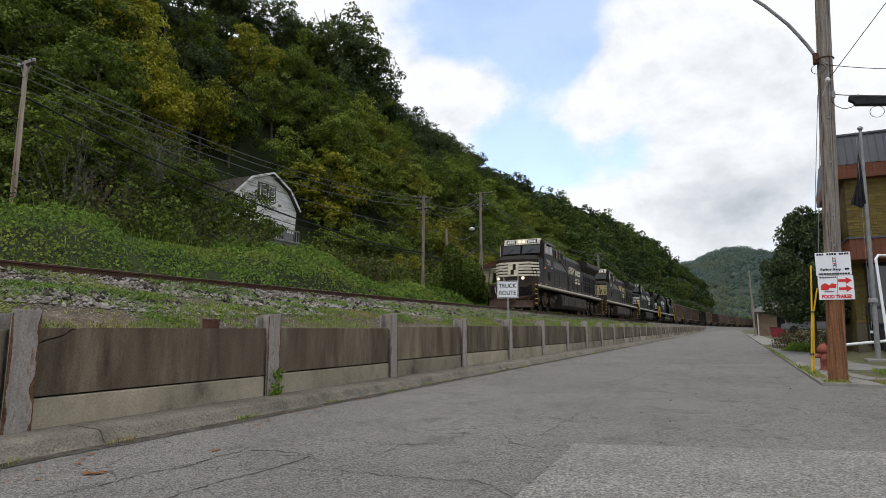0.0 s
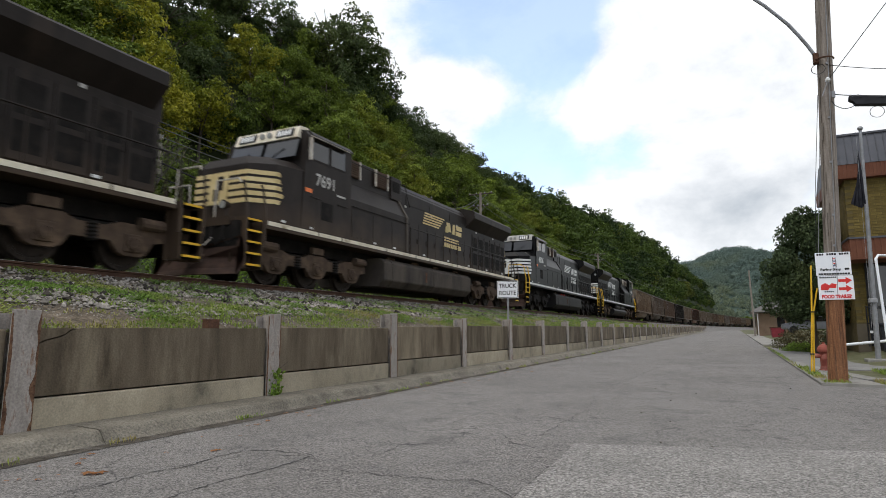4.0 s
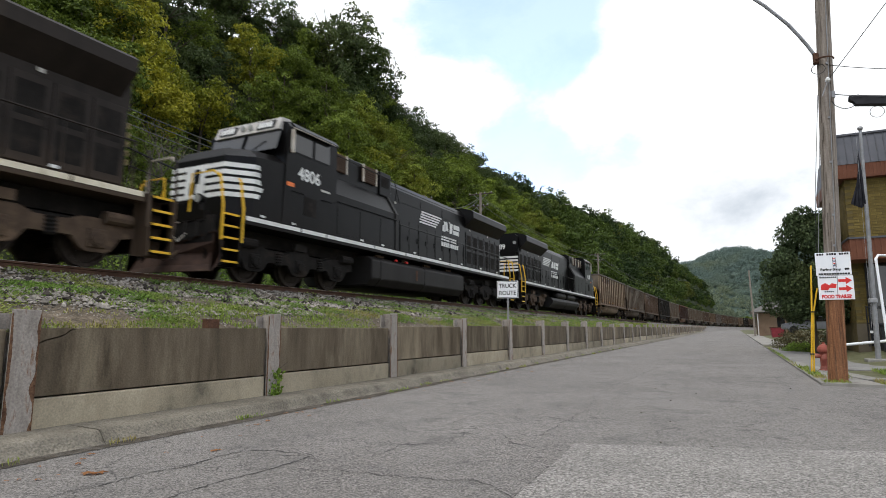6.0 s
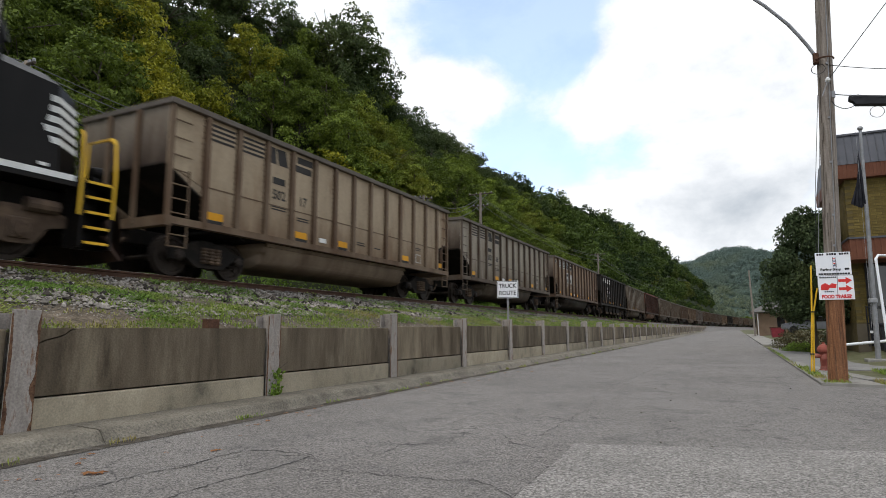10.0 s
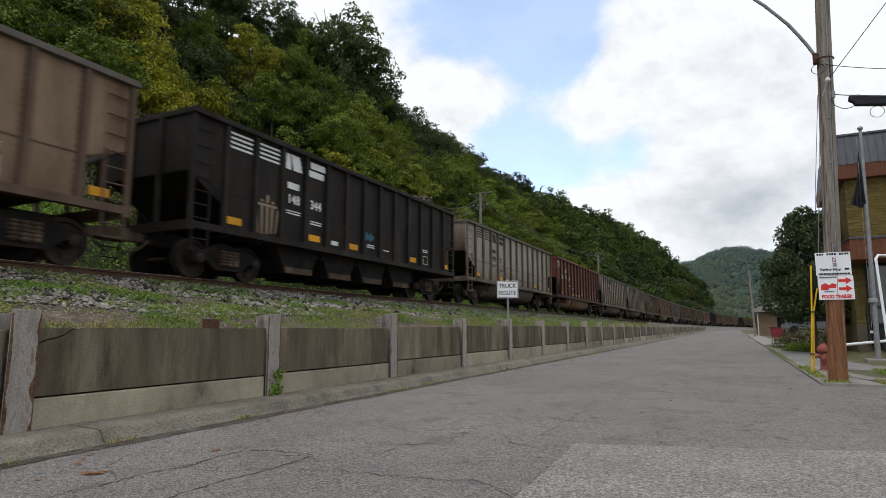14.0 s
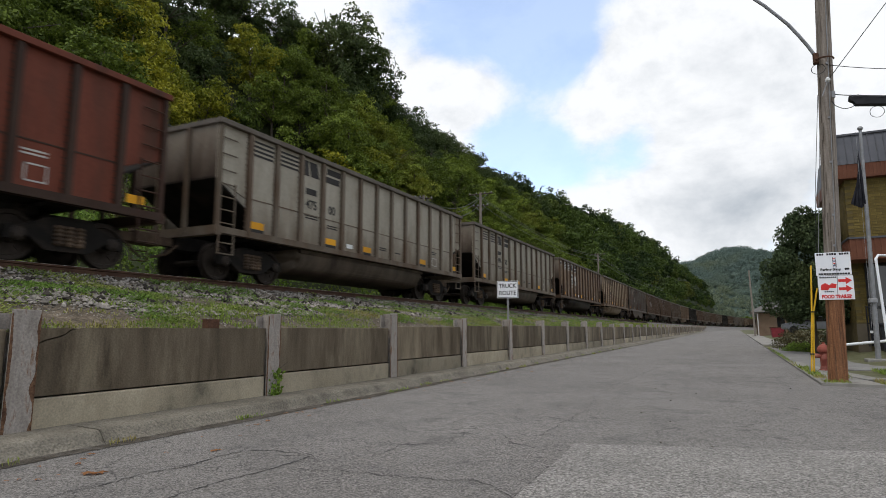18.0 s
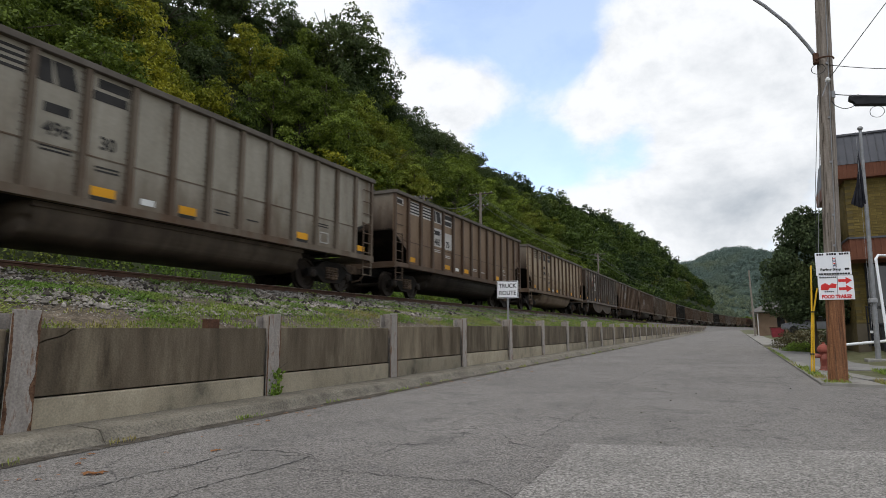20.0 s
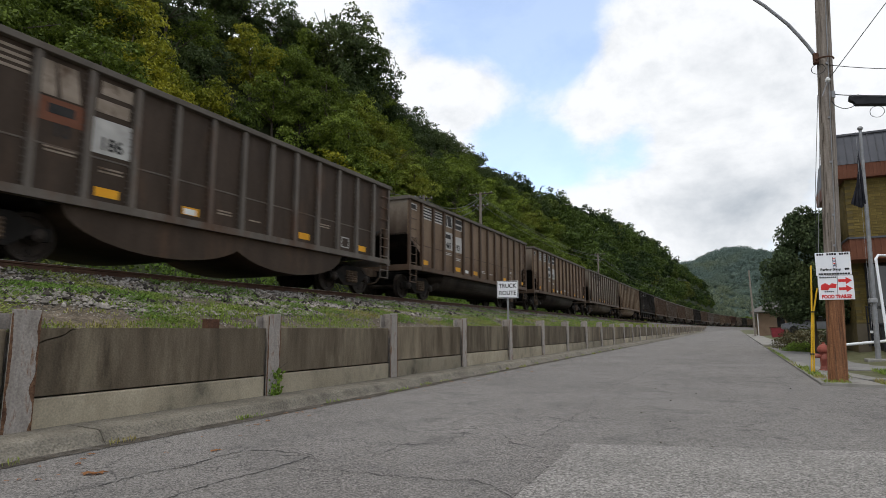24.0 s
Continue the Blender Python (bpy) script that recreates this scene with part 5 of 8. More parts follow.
    for y, z, w in ((-3.45, 1.95, 0.55), (-3.45, 2.02, 0.6), (-2.45, 1.80, 0.5), (-2.45, 1.87, 0.5), (0.5, 1.5, 0.45), (0.5, 1.57, 0.45), (1.5, 1.5, 0.4), (4.4, 1.80, 0.45), (4.4, 1.87, 0.45)):
        bar("data_line", y - w / 2, y + w / 2, z, z + 0.035, mat, 0, 0.006)
    bm = B()
    for y0, y1, z0, z1 in ((4.25, 4.65, 1.33, 1.36), (4.25, 4.65, 1.63, 1.66), (4.25, 4.28, 1.33, 1.66), (4.62, 4.65, 1.33, 1.66)):
        box(bm, X, X + 0.006, y0, y1, z0, z1)
    part("stencil_frame", bm, LETTER_OLD, car)
    bm = B(); box(bm, X, X + 0.01, -1.68, -1.35, 1.33, 1.46); part("id_tag", bm, LETTER, car)


SOOTY_END = dusted(paint("soot_stained_end_paint", (0.150, 0.122, 0.092), (0.225, 0.188, 0.145), (0.095, 0.060, 0.038), 0.50, 0.72), (0.030, 0.017, 0.011), 2.3, 3.45, 0.95, 0.9, (1.6, 1.6, 0.5))
BLUE_SPRAY = surf("blue_spray_paint", (0.03, 0.12, 0.16), (0.05, 0.18, 0.22), 4, 0.6, bump=0)
RUST_PATCH = surf("rust_red_patch", (0.14, 0.055, 0.03), (0.18, 0.075, 0.045), 3, 0.8, bump=0.05)
TAN = dusted(paint("tan_weathered_paint", (0.275, 0.212, 0.140), (0.365, 0.288, 0.194), (0.180, 0.112, 0.064), 0.53, 0.74), (0.120, 0.068, 0.036), 1.1, 2.3, 0.75, 1.5, (1, 2.2, 0.6))
TAN_F = paint("tan_rusty_frame", (0.115, 0.078, 0.050), (0.175, 0.124, 0.080), (0.085, 0.046, 0.026), 0.45, 0.68)
GREY_P = dusted(paint("grey_weathered_paint", (0.215, 0.185, 0.140), (0.295, 0.258, 0.200), (0.115, 0.080, 0.052), 0.50, 0.72), (0.080, 0.050, 0.030), 1.1, 2.2, 0.7, 1.5, (1, 2.2, 0.6))
GREY_F = paint("grey_rusty_frame", (0.080, 0.062, 0.046), (0.125, 0.098, 0.073), (0.075, 0.042, 0.025), 0.45, 0.68)
LIGHT_P = dusted(paint("pale_grey_weathered_paint", (0.245, 0.220, 0.172), (0.335, 0.304, 0.244), (0.150, 0.112, 0.074), 0.53, 0.74), (0.100, 0.066, 0.041), 1.1, 2.2, 0.7, 1.5, (1, 2.2, 0.6))
LIGHT_F = paint("pale_grimy_frame", (0.105, 0.082, 0.058), (0.155, 0.124, 0.092), (0.085, 0.048, 0.028), 0.45, 0.68)
BROWN_P = dusted(paint("brown_weathered_paint", (0.162, 0.108, 0.066), (0.232, 0.160, 0.102), (0.100, 0.060, 0.038), 0.5, 0.74), (0.085, 0.046, 0.027), 1.1, 2.2, 0.6, 1.5, (1, 2.2, 0.6))
BROWN_F = paint("brown_rusty_frame", (0.070, 0.045, 0.030), (0.115, 0.078, 0.053), (0.08, 0.042, 0.024), 0.5, 0.7)
DKBROWN_P = paint("dark_brown_weathered_paint", (0.036, 0.024, 0.016), (0.060, 0.041, 0.028), (0.085, 0.050, 0.030), 0.54, 0.75)
DKBROWN_F = paint("dark_brown_frame", (0.095, 0.078, 0.062), (0.150, 0.128, 0.106), (0.10, 0.05, 0.028), 0.5, 0.7)
BLACK_P = paint("black_car_paint", (0.017, 0.0145, 0.0125), (0.029, 0.025, 0.0215), (0.055, 0.041, 0.030), 0.52, 0.78, spec=0.07)
RED_P = paint("oxide_red_paint", (0.110, 0.030, 0.017), (0.150, 0.043, 0.025), (0.062, 0.027, 0.017), 0.48, 0.72)
RED_F = paint("dark_sooty_red_frame", (0.030, 0.018, 0.013), (0.052, 0.030, 0.021), (0.060, 0.026, 0.016), 0.48, 0.7)
CHORD = surf("bare_chord_steel", (0.085, 0.072, 0.058), (0.135, 0.116, 0.096), 2, 0.75, bump=0.1, c3=(0.08, 0.06, 0.045), s3=1.0)
TUB_TAN = paint("tan_tub_paint", (0.165, 0.120, 0.082), (0.215, 0.165, 0.116), (0.105, 0.072, 0.048), 0.48, 0.72)
TUB_DARK = paint("dark_tub_paint", (0.026, 0.020, 0.016), (0.045, 0.035, 0.027), (0.018, 0.014, 0.012), 0.45, 0.65)
TUB_GREY = paint("grey_tub_paint", (0.075, 0.058, 0.044), (0.120, 0.094, 0.070), (0.045, 0.034, 0.026), 0.46, 0.70)
TUB_RED = paint("red_brown_tub_paint", (0.150, 0.084, 0.052), (0.250, 0.155, 0.102), (0.055, 0.030, 0.020), 0.45, 0.65)

KIND = {
    "tan": (TAN, TAN_F, "tub", "tan weathered steel coal car with a belly tub", TUB_TAN, CHORD),
    "grey": (GREY_P, GREY_F, "tub", "grey weathered steel coal car with a belly tub", TUB_GREY, CHORD),
    "pale": (LIGHT_P, LIGHT_F, "tub", "pale grey grimy steel coal car with a belly tub", TUB_GREY, CHORD),
    "brown": (BROWN_P, BROWN_F, "tub", "brown dusty steel coal car with white repainted patches", TUB_DARK, CHORD),
    "dkbrown": (DKBROWN_P, DKBROWN_F, "arcs", "dark brown rusty coal car with two curved bellies", TUB_DARK, CHORD),
    "black": (BLACK_P, BLACK_P, "bays", "black steel hopper car with white lettering and graffiti", BLACK_P, BLACK_P),
    "red": (RED_P, RED_F, "tub", "oxide red steel coal car with white numbers", TUB_RED, RED_P),
}


# ---------------------------------------------------------------- locomotives
def locomotive(black, marks, sill, number, label, lit, rails, near=1, reservoirs=False, tank=TANK_BLACK, gear=RUNGEAR, LET=-0.2, wing_at=4.2):
    """Six-axle wide-nosed diesel. The nose points to -y; near: the side (+1 or -1) that carries the lettering."""
    lo = tagged(new("locomotive"), label, "locomotive", "locomotives of the train")
    D = 1.62

    def pt(name, bm, m=None, parent=None, label=""):
        return part(name, bm, m or black, parent or lo, label)
    # frame, walkway and sill
    bm = B(); box(bm, -0.75, 0.75, -10.3, 10.3, 1.02, 1.5); pt("underframe", bm, RUNGEAR_DARK)
    bm = B(); box(bm, -1.49, 1.49, -9.75, 9.75, 1.40, D, 0.01)
    box(bm, -1.1, 1.1, -10.65, -9.75, 1.40, D); box(bm, -1.1, 1.1, 9.75, 10.65, 1.40, D)
    deck = pt("walkway", bm)
    for s in (-1, 1):
        y = -9.7
        k = 0
        while y < 9.6:
            n = (2.1, 1.1, 2.6)[k % 3]
            bm = B(); box(bm, min(s * 1.49, s * 1.496), max(s * 1.49, s * 1.496), y, min(y + n, 9.7), 1.50, 1.61)
            part("sill_stripe", bm, sill, deck)
            y += n + 0.06; k += 1
    # fuel tank
    bm = B()
    prism(bm, [(-1.26, 1.28), (1.26, 1.28), (1.47, 1.12), (1.47, 0.50), (1.22, 0.27), (-1.22, 0.27), (-1.47, 0.50), (-1.47, 1.12)], "y", -3.85, 3.75) if not reservoirs else prism(bm, [(-1.3, 0.95), (1.3, 0.95), (1.45, 0.75), (1.40, 0.55), (1.12, 0.27), (-1.12, 0.27), (-1.40, 0.55), (-1.45, 0.75)], "y", -3.85, 3.75)
    bmesh.ops.bevel(bm, geom=list(bm.edges), offset=0.03, segments=1, affect="EDGES")
    ft = pt("fuel_tank", bm, tank)
    for y in (-3.3, -0.05):
        bm = B(); prism(bm, [(1.265, 1.285), (1.482, 1.125), (1.482, 0.495), (1.225, 0.255), (-1.225, 0.255), (-1.482, 0.495), (-1.482, 1.125), (-1.265, 1.285)] if not reservoirs else [(1.31, 0.95), (1.462, 0.75), (1.412, 0.54), (1.12, 0.255), (-1.12, 0.255), (-1.412, 0.54), (-1.462, 0.75), (-1.31, 0.95)], "y", y, y + 0.09); part("tank_strap", bm, tank, ft)
    if reservoirs:
        for s in (-1, 1):
            for y in (-1.9, 1.0):
                bm = B(); lathe(bm, [(0.1, -1.25), (0.2, -1.18), (0.23, -1.05), (0.23, 1.05), (0.2, 1.18), (0.1, 1.25)], (s * 1.15, y, 1.18), "y", 14)
                part("air_reservoir", bm, tank, ft, smooth=True)
    else:
        for s in (-1, 1):
            bm = B()
            for y in (-3.0, -1.2, 0.6, 2.6):
                rod(bm, (s * 1.2, y - 0.25, 1.33), (s * 1.2, y + 0.25, 1.33), 0.05, seg=6)
            part("pipe_fitting", bm, RUNGEAR, ft)
            for y in (-2.2, -1.45) if rails else ():
                bm = B(); box(bm, min(s * 1.36, s * 1.44), max(s * 1.36, s * 1.44), y, y + 0.10, 1.22, 1.30, 0.01); part("fuel_cutoff", bm, RED_PAINT, ft, "red emergency fuel button")
            bm = B(); box(bm, min(s * 1.47, s * 1.478), max(s * 1.47, s * 1.478), -0.75, -0.62, 0.62, 1.02); part("fuel_gauge", bm, RUST, ft)
    # trucks
    for c in (-7.2, 7.2):
        t = pt("truck", _loco_bolster(), RUNGEAR_DARK, None, "grimy six-wheel locomotive truck"); t.location = (0, c, 0)
        for s in (-1, 1):
            bm = B()
            pr = [(-2.62, 0.66), (-2.62, 0.86), (-2.4, 0.94), (-2.15, 0.96), (-1.5, 0.96), (-1.2, 0.86), (-0.6, 0.86), (-0.35, 0.97), (0.35, 0.97), (0.6, 0.86), (1.2, 0.86), (1.5, 0.96), (2.15, 0.96), (2.4, 0.94), (2.62, 0.86), (2.62, 0.66), (2.3, 0.60), (2.12, 0.34), (1.98, 0.28), (1.62, 0.28), (1.48, 0.34), (1.3, 0.56), (0.5, 0.56), (0.32, 0.34), (0.18, 0.28), (-0.18, 0.28), (-0.32, 0.34), (-0.5, 0.56), (-1.3, 0.56), (-1.48, 0.34), (-1.62, 0.28), (-1.98, 0.28), (-2.12, 0.34), (-2.3, 0.60)]
            prism(bm, pr, "x", s * 1.00, s * 1.15)
            f = part("side_frame", bm, gear, t)
            for y in (-1.8, 0.0, 1.8):
                bm = B(); box(bm, s * 1.17 - 0.03, s * 1.17 + 0.03, y - 0.19, y + 0.19, 0.36, 0.74, 0.025); lathe(bm, [(0.15, 0), (0.15, s * 0.04), (0.10, s * 0.06), (0.10, s * 0.05), (0.04, s * 0.05)], (s * 1.20, y, 0.54), "x", 14)
                part("journal_box", bm, gear, f)
            for y in (-0.9, 0.9):
                bm = B()
                lathe(bm, [q for j in range(5) for q in ((0.09, 0.5 + j * 0.075), (0.12, 0.535 + j * 0.075))] + [(0.09, 0.875)], (s * 1.16, y, 0), "z", 8)
                part("coil_spring", bm, RUNGEAR_DARK, f)
            for y in (-2.4, 1.9):
                bm = B(); rod(bm, (s * 1.2, y, 0.99), (s * 1.2, y + 0.55, 0.99), 0.13, seg=10); part("brake_cylinder", bm, gear, f)
            bm = B(); box(bm, s * 1.15 - 0.06, s * 1.15 + 0.06, -0.25, 0.25, 1.0, 1.2); part("snubber", bm, gear, f)
        for y in (-1.8, 0.0, 1.8):
            wheelset(t, y, 0.52)
    # pilot, plough and steps at both ends
    for d in (-1, 1):
        bm = B()
        box(bm, -1.35, 1.35, min(d * 10.45, d * 10.62), max(d * 10.45, d * 10.62), 0.85 if d < 0 else 0.5, 1.5)
        pilot = pt("pilot", bm, RUNGEAR_DARK)
        if d < 0:
            bm = B()
            prof = [(10.58, 1.10), (10.64, 1.10), (10.68, 0.85), (10.76, 0.55), (10.90, 0.30), (11.06, 0.13), (11.0, 0.12), (10.84, 0.28), (10.70, 0.53), (10.62, 0.84)]
            for x0, x1 in ((-1.48, 0.0), (0.0, 1.48)):
                prism(bm, [(d * a, b) for a, b in prof], "x", x0, x1)
            for v in bm.verts:
                if v.co.y < -10.65:
                    v.co.y += abs(v.co.x) * 0.20
                if v.co.z > 1.0 and abs(v.co.x) < 0.1:
                    v.co.z -= 0.30
            part("plough", bm, PLOUGH, pilot, "worn snow plough blade")
        coupler(lo, d * 10.5, d)
        for k in range(6):
            x = -1.0 + 0.4 * k
            bm = B(); tube(bm, [(x, d * 10.6, 1.4), (x + 0.02, d * 10.78, 1.35), (x + 0.10, d * 10.88, 1.05), (x + 0.22, d * 10.82, 0.88), (x + 0.32, d * 10.66, 1.1)], 0.02, 6)
            part("brake_hose", bm, RUNGEAR_DARK if k % 3 else SILLWHITE, pilot)
        for s in (-1, 1):
            st = pt("step_well", _steps(s, d), black)
            for k in range(5):
                z = 0.38 + k * 0.29
                bm = B(); box(bm, min(s * 1.12, s * 1.50), max(s * 1.12, s * 1.50), min(d * 9.95, d * 10.42), max(d * 9.95, d * 10.42), z, z + 0.03)
                part("step", bm, RUNGEAR_DARK, st)
                bm = B(); box(bm, min(s * 1.495, s * 1.51), max(s * 1.495, s * 1.51), min(d * 9.95, d * 10.42), max(d * 9.95, d * 10.42), z - 0.012, z + 0.04)
                part("step_edge", bm, YELLOW, st, "yellow step edge")
            for y in (9.82, 10.48):
                bm = B(); tube(bm, [(s * 1.50, d * y, 0.9), (s * 1.52, d * y, 1.75), (s * 1.42, d * (y + 0.03), 2.45), (s * 1.36, d * (y + 0.03), 2.55)], 0.028, 6)
                part("grab_rail", bm, rails or black, st, "yellow handrail" if rails else "")
        for s in (-1, 1):
            bm = B(); tube(bm, [(s * 1.3, d * 10.5, 2.5), (s * 1.25, d * 10.55, 2.6), (s * 0.5, d * 10.55, 2.6), (s * 0.45, d * 10.55, 1.62)], 0.026, 6)
            pt("end_rail", bm, rails or SILLWHITE, None, "pale handrail across the end" if not rails else "yellow handrail across the end")
    # nose
    bm = B()
    plan = [(-0.95, -10.02), (0.95, -10.02), (1.44, -9.42), (1.5, -8.3), (-1.5, -8.3), (-1.44, -9.42)]
    lowv = [bm.verts.new((x, y, D)) for x, y in plan]
    midv = [bm.verts.new((x * 0.98, y + 0.08, 3.20 + (y + 10.02) * 0.06)) for x, y in plan]
    upv = [bm.verts.new((x * 0.72, -8.3 + (y + 8.3) * 0.86, 3.46 + (y + 10.02) * 0.08)) for x, y in plan]
    bm.faces.new(lowv[::-1]); bm.faces.new(upv)
    for R0, R1 in ((lowv, midv), (midv, upv)):
        for i in range(6):
            bm.faces.new((R0[i], R0[(i + 1) % 6], R1[(i + 1) % 6], R1[i]))
    nose = pt("nose", bm)
    for k in range(5):
        z = 2.12 + 0.195 * k
        bm = B()
        e = -9.28 + 0.11 * k
        grow = [(-1.45, e), (-1.44, -9.425), (-0.952, -10.03), (0.952, -10.03), (1.44, -9.425), (1.45, e)]
        rows = []
        for zz, de in ((z, 0.0), (z + 0.122, 0.05)):
            f = (zz - D) / 1.58
            rows.append([bm.verts.new((x * (1 - 0.02 * f) + (0.006 if x > 0 else -0.006), y + 0.08 * f - 0.004 + (de if i in (0, 5) else 0), zz)) for i, (x, y) in enumerate(grow)])
        for i in range(5):
            bm.faces.new((rows[0][i], rows[0][i + 1], rows[1][i + 1], rows[1][i]))
        bmesh.ops.solidify(bm, geom=bm.faces, thickness=0.004)
        part("nose_stripe", bm, marks, nose, "broad light nose stripe")
    bm = B(); box(bm, -0.80, -0.25, -10.045, -9.9, 1.75, 2.05, 0.01); part("nose_door", bm, black, nose)
    bm = B(); prism(bm, [(-10.052, 2.13), (-10.02, 2.13), (-9.96, 3.0), (-9.992, 3.0)], "x", -0.36, 0.30); em = part("emblem_plate", bm, marks, nose, "plain light emblem plate on the nose")
    for x0, x1, z0, z1 in ((-0.20, 0.02, 2.22, 2.55), (-0.06, 0.14, 2.5, 2.9)):
        bm = B(); prism(bm, [(-10.058 + (z0 - 2.13) * 0.069, z0), (-10.03, z0), (-9.98, z1), (-10.058 + (z1 - 2.13) * 0.069, z1)], "x", x0, x1); part("emblem_shape", bm, black, em)
    for x in (-0.80, 0.80):
        bm = B(); lathe(bm, [(0.10, 0.16), (0.13, 0.0), (0.13, -0.02)], (x, -10.6, 1.94), "y", 14)
        dl = pt("ditch_light", bm)
        bm = B(); box(bm, x - 0.05, x + 0.05, -10.6, -10.45, 1.6, 1.86); part("lamp_foot", bm, black, dl)
        bm = B(); lathe(bm, [(0.10, -0.035), (0.10, -0.03)], (x, -10.6, 1.94), "y", 14); part("lens", bm, LIGHT if lit else UNLIT, dl, "lit headlamp" if lit else "")
    # cab
    bm = B()
    sec = [(-1.5, D), (1.5, D), (1.5, 4.43), (1.38, 4.58), (1.0, 4.70), (-1.0, 4.70), (-1.38, 4.58), (-1.5, 4.43)]
    prism(bm, sec, "y", -8.42, -6.0)
    for v in bm.verts:
        if v.co.y < -8 and v.co.z > 3.0:
            v.co.y += (v.co.z - 3.9) * 0.36
    cab = pt("cab", bm)
    bm = B(); prism(bm, [(1.53, 4.42), (1.53, 4.46), (1.40, 4.61), (1.0, 4.74), (-1.0, 4.74), (-1.40, 4.61), (-1.53, 4.46), (-1.53, 4.42), (-1.0, 4.62), (1.0, 4.62)], "y", -8.0, -5.95); part("cab_roof", bm, black, cab)
    bm = B(); prism(bm, [(-8.36, 4.36), (-7.85, 4.36), (-7.85, 4.76), (-8.22, 4.73)], "x", -1.22, 1.22)
    nb = part("number_board_box", bm, CREAM if not rails else LETTER_OLD, cab, "light brow over the windscreen")
    for x in (-0.72, 0.72):
        bm = B(); prism(bm, [(-8.362, 4.42), (-8.34, 4.42), (-8.255, 4.67), (-8.275, 4.67)], "x", x - 0.33, x + 0.33); part("number_board", bm, BLACK_PAINT, nb)
        for q in range(4):
            bm = B(); prism(bm, [(-8.364, 4.46), (-8.35, 4.46), (-8.29, 4.63), (-8.302, 4.63)], "x", x - 0.26 + q * 0.135, x - 0.17 + q * 0.135); part("number_bar", bm, LETTER, nb)
    for x in (-0.14, 0.14):
        bm = B(); lathe(bm, [(0.09, -0.03), (0.09, 0.02)], (x, -8.33, 4.55), "y", 12); part("headlight", bm, LIGHT if lit else UNLIT, nb, "lit headlight" if lit else "")
    for x0, x1 in ((-1.28, -0.07), (0.07, 1.28)):
        bm = B()
        prism(bm, [(-8.50, 3.74), (-8.46, 3.74), (-8.27, 4.32), (-8.31, 4.32)], "x", x0, x1)
        w = part("windshield", bm, CABGLASS, cab, "dark windscreen pane")
        bm = B(); tube(bm, [(x0 + 0.3, -8.52, 3.76), (x0 + 0.75, -8.42, 4.04)], 0.012, 4); part("wiper", bm, DARK_PLASTIC, w)
    for s in (-1, 1):
        for y0, y1 in ((-8.02, -7.2), (-7.08, -6.35)):
            bm = B(); box(bm, min(s * 1.495, s * 1.506), max(s * 1.495, s * 1.506), y0, y1, 3.76, 4.34); w = part("side_window", bm, CABGLASS, cab, "dark cab side window")
            bm = B()
            for a, b, c0, d2 in ((y0 - 0.04, y1 + 0.04, 3.72, 3.76), (y0 - 0.04, y1 + 0.04, 4.34, 4.38), (y0 - 0.04, y0, 3.76, 4.34), (y1, y1 + 0.04, 3.76, 4.34)):
                box(bm, min(s * 1.495, s * 1.512), max(s * 1.495, s * 1.512), a, b, c0, d2)
            part("window_frame", bm, black if y0 < -7 else SILLWHITE, w)
        bm = B(); prism(bm, [(s * 1.5, 4.42), (s * 1.66, 4.35), (s * 1.66, 4.37), (s * 1.5, 4.45)], "y", -8.05, -6.3); part("sunshade", bm, SILLWHITE, cab)
        bm = B(); box(bm, min(s * 1.5, s * 1.60), max(s * 1.5, s * 1.60), -8.14, -8.08, 3.68, 4.36); part("mirror", bm, SILLWHITE, cab)
        bm = B(); box(bm, min(s * 1.5, s * 1.508), max(s * 1.5, s * 1.508), -7.5, -6.95, 2.0, 2.55)
        louvre = part("louvre", bm, RUNGEAR_DARK, cab)
        bm = B(); box(bm, min(s * 1.5, s * 1.506), max(s * 1.5, s * 1.506), -8.25, -7.95, 2.72, 2.84); part("marker_plate", bm, ORANGE, cab)
        for y in (-8.0, -6.7):
            bm = B(); tube(bm, [(s * 1.5, y, 2.6), (s * 1.54, y, 2.6), (s * 1.54, y + 0.45, 2.6), (s * 1.5, y + 0.45, 2.6)], 0.012, 5); part("grab_iron", bm, black, cab)
    # equipment hood behind the cab
    bm = B(); prism(bm, [(-1.49, D), (1.49, D), (1.49, 2.95), (1.10, 3.60), (1.10, 4.44), (0.85, 4.58), (-0.85, 4.58), (-1.10, 4.44), (-1.10, 3.60), (-1.49, 2.95)], "y", -6.0, -2.15)
    hood = pt("equipment_hood", bm)
    for s in (-1, 1):
        for y0, y1 in ((-5.85, -5.05), (-4.05, -3.25)):
            bm = B(); box(bm, min(s * 1.10, s * 1.18), max(s * 1.10, s * 1.18), y0, y1, 3.84, 4.42, 0.01); v = part("intake_box", bm, GRILLE, hood, "rust-brown intake grille")
            bm = B()
            for k in range(7):
                box(bm, min(s * 1.18, s * 1.20), max(s * 1.18, s * 1.20), y0 + 0.04, y1 - 0.04, 3.87 + k * 0.077, 3.90 + k * 0.077)
            part("grille_bars", bm, RUNGEAR, v)
            for y in (y0, y1):
                bm = B(); box(bm, min(s * 1.16, s * 1.22), max(s * 1.16, s * 1.22), y - 0.03, y + 0.03, 3.82, 4.44); part("grille_post", bm, SILLWHITE, v)
        bm = B(); box(bm, min(s * 1.05, s * 1.16), max(s * 1.05, s * 1.16), -2.95, -2.2, 3.60, 4.46, 0.02); part("duct", bm, black, hood)
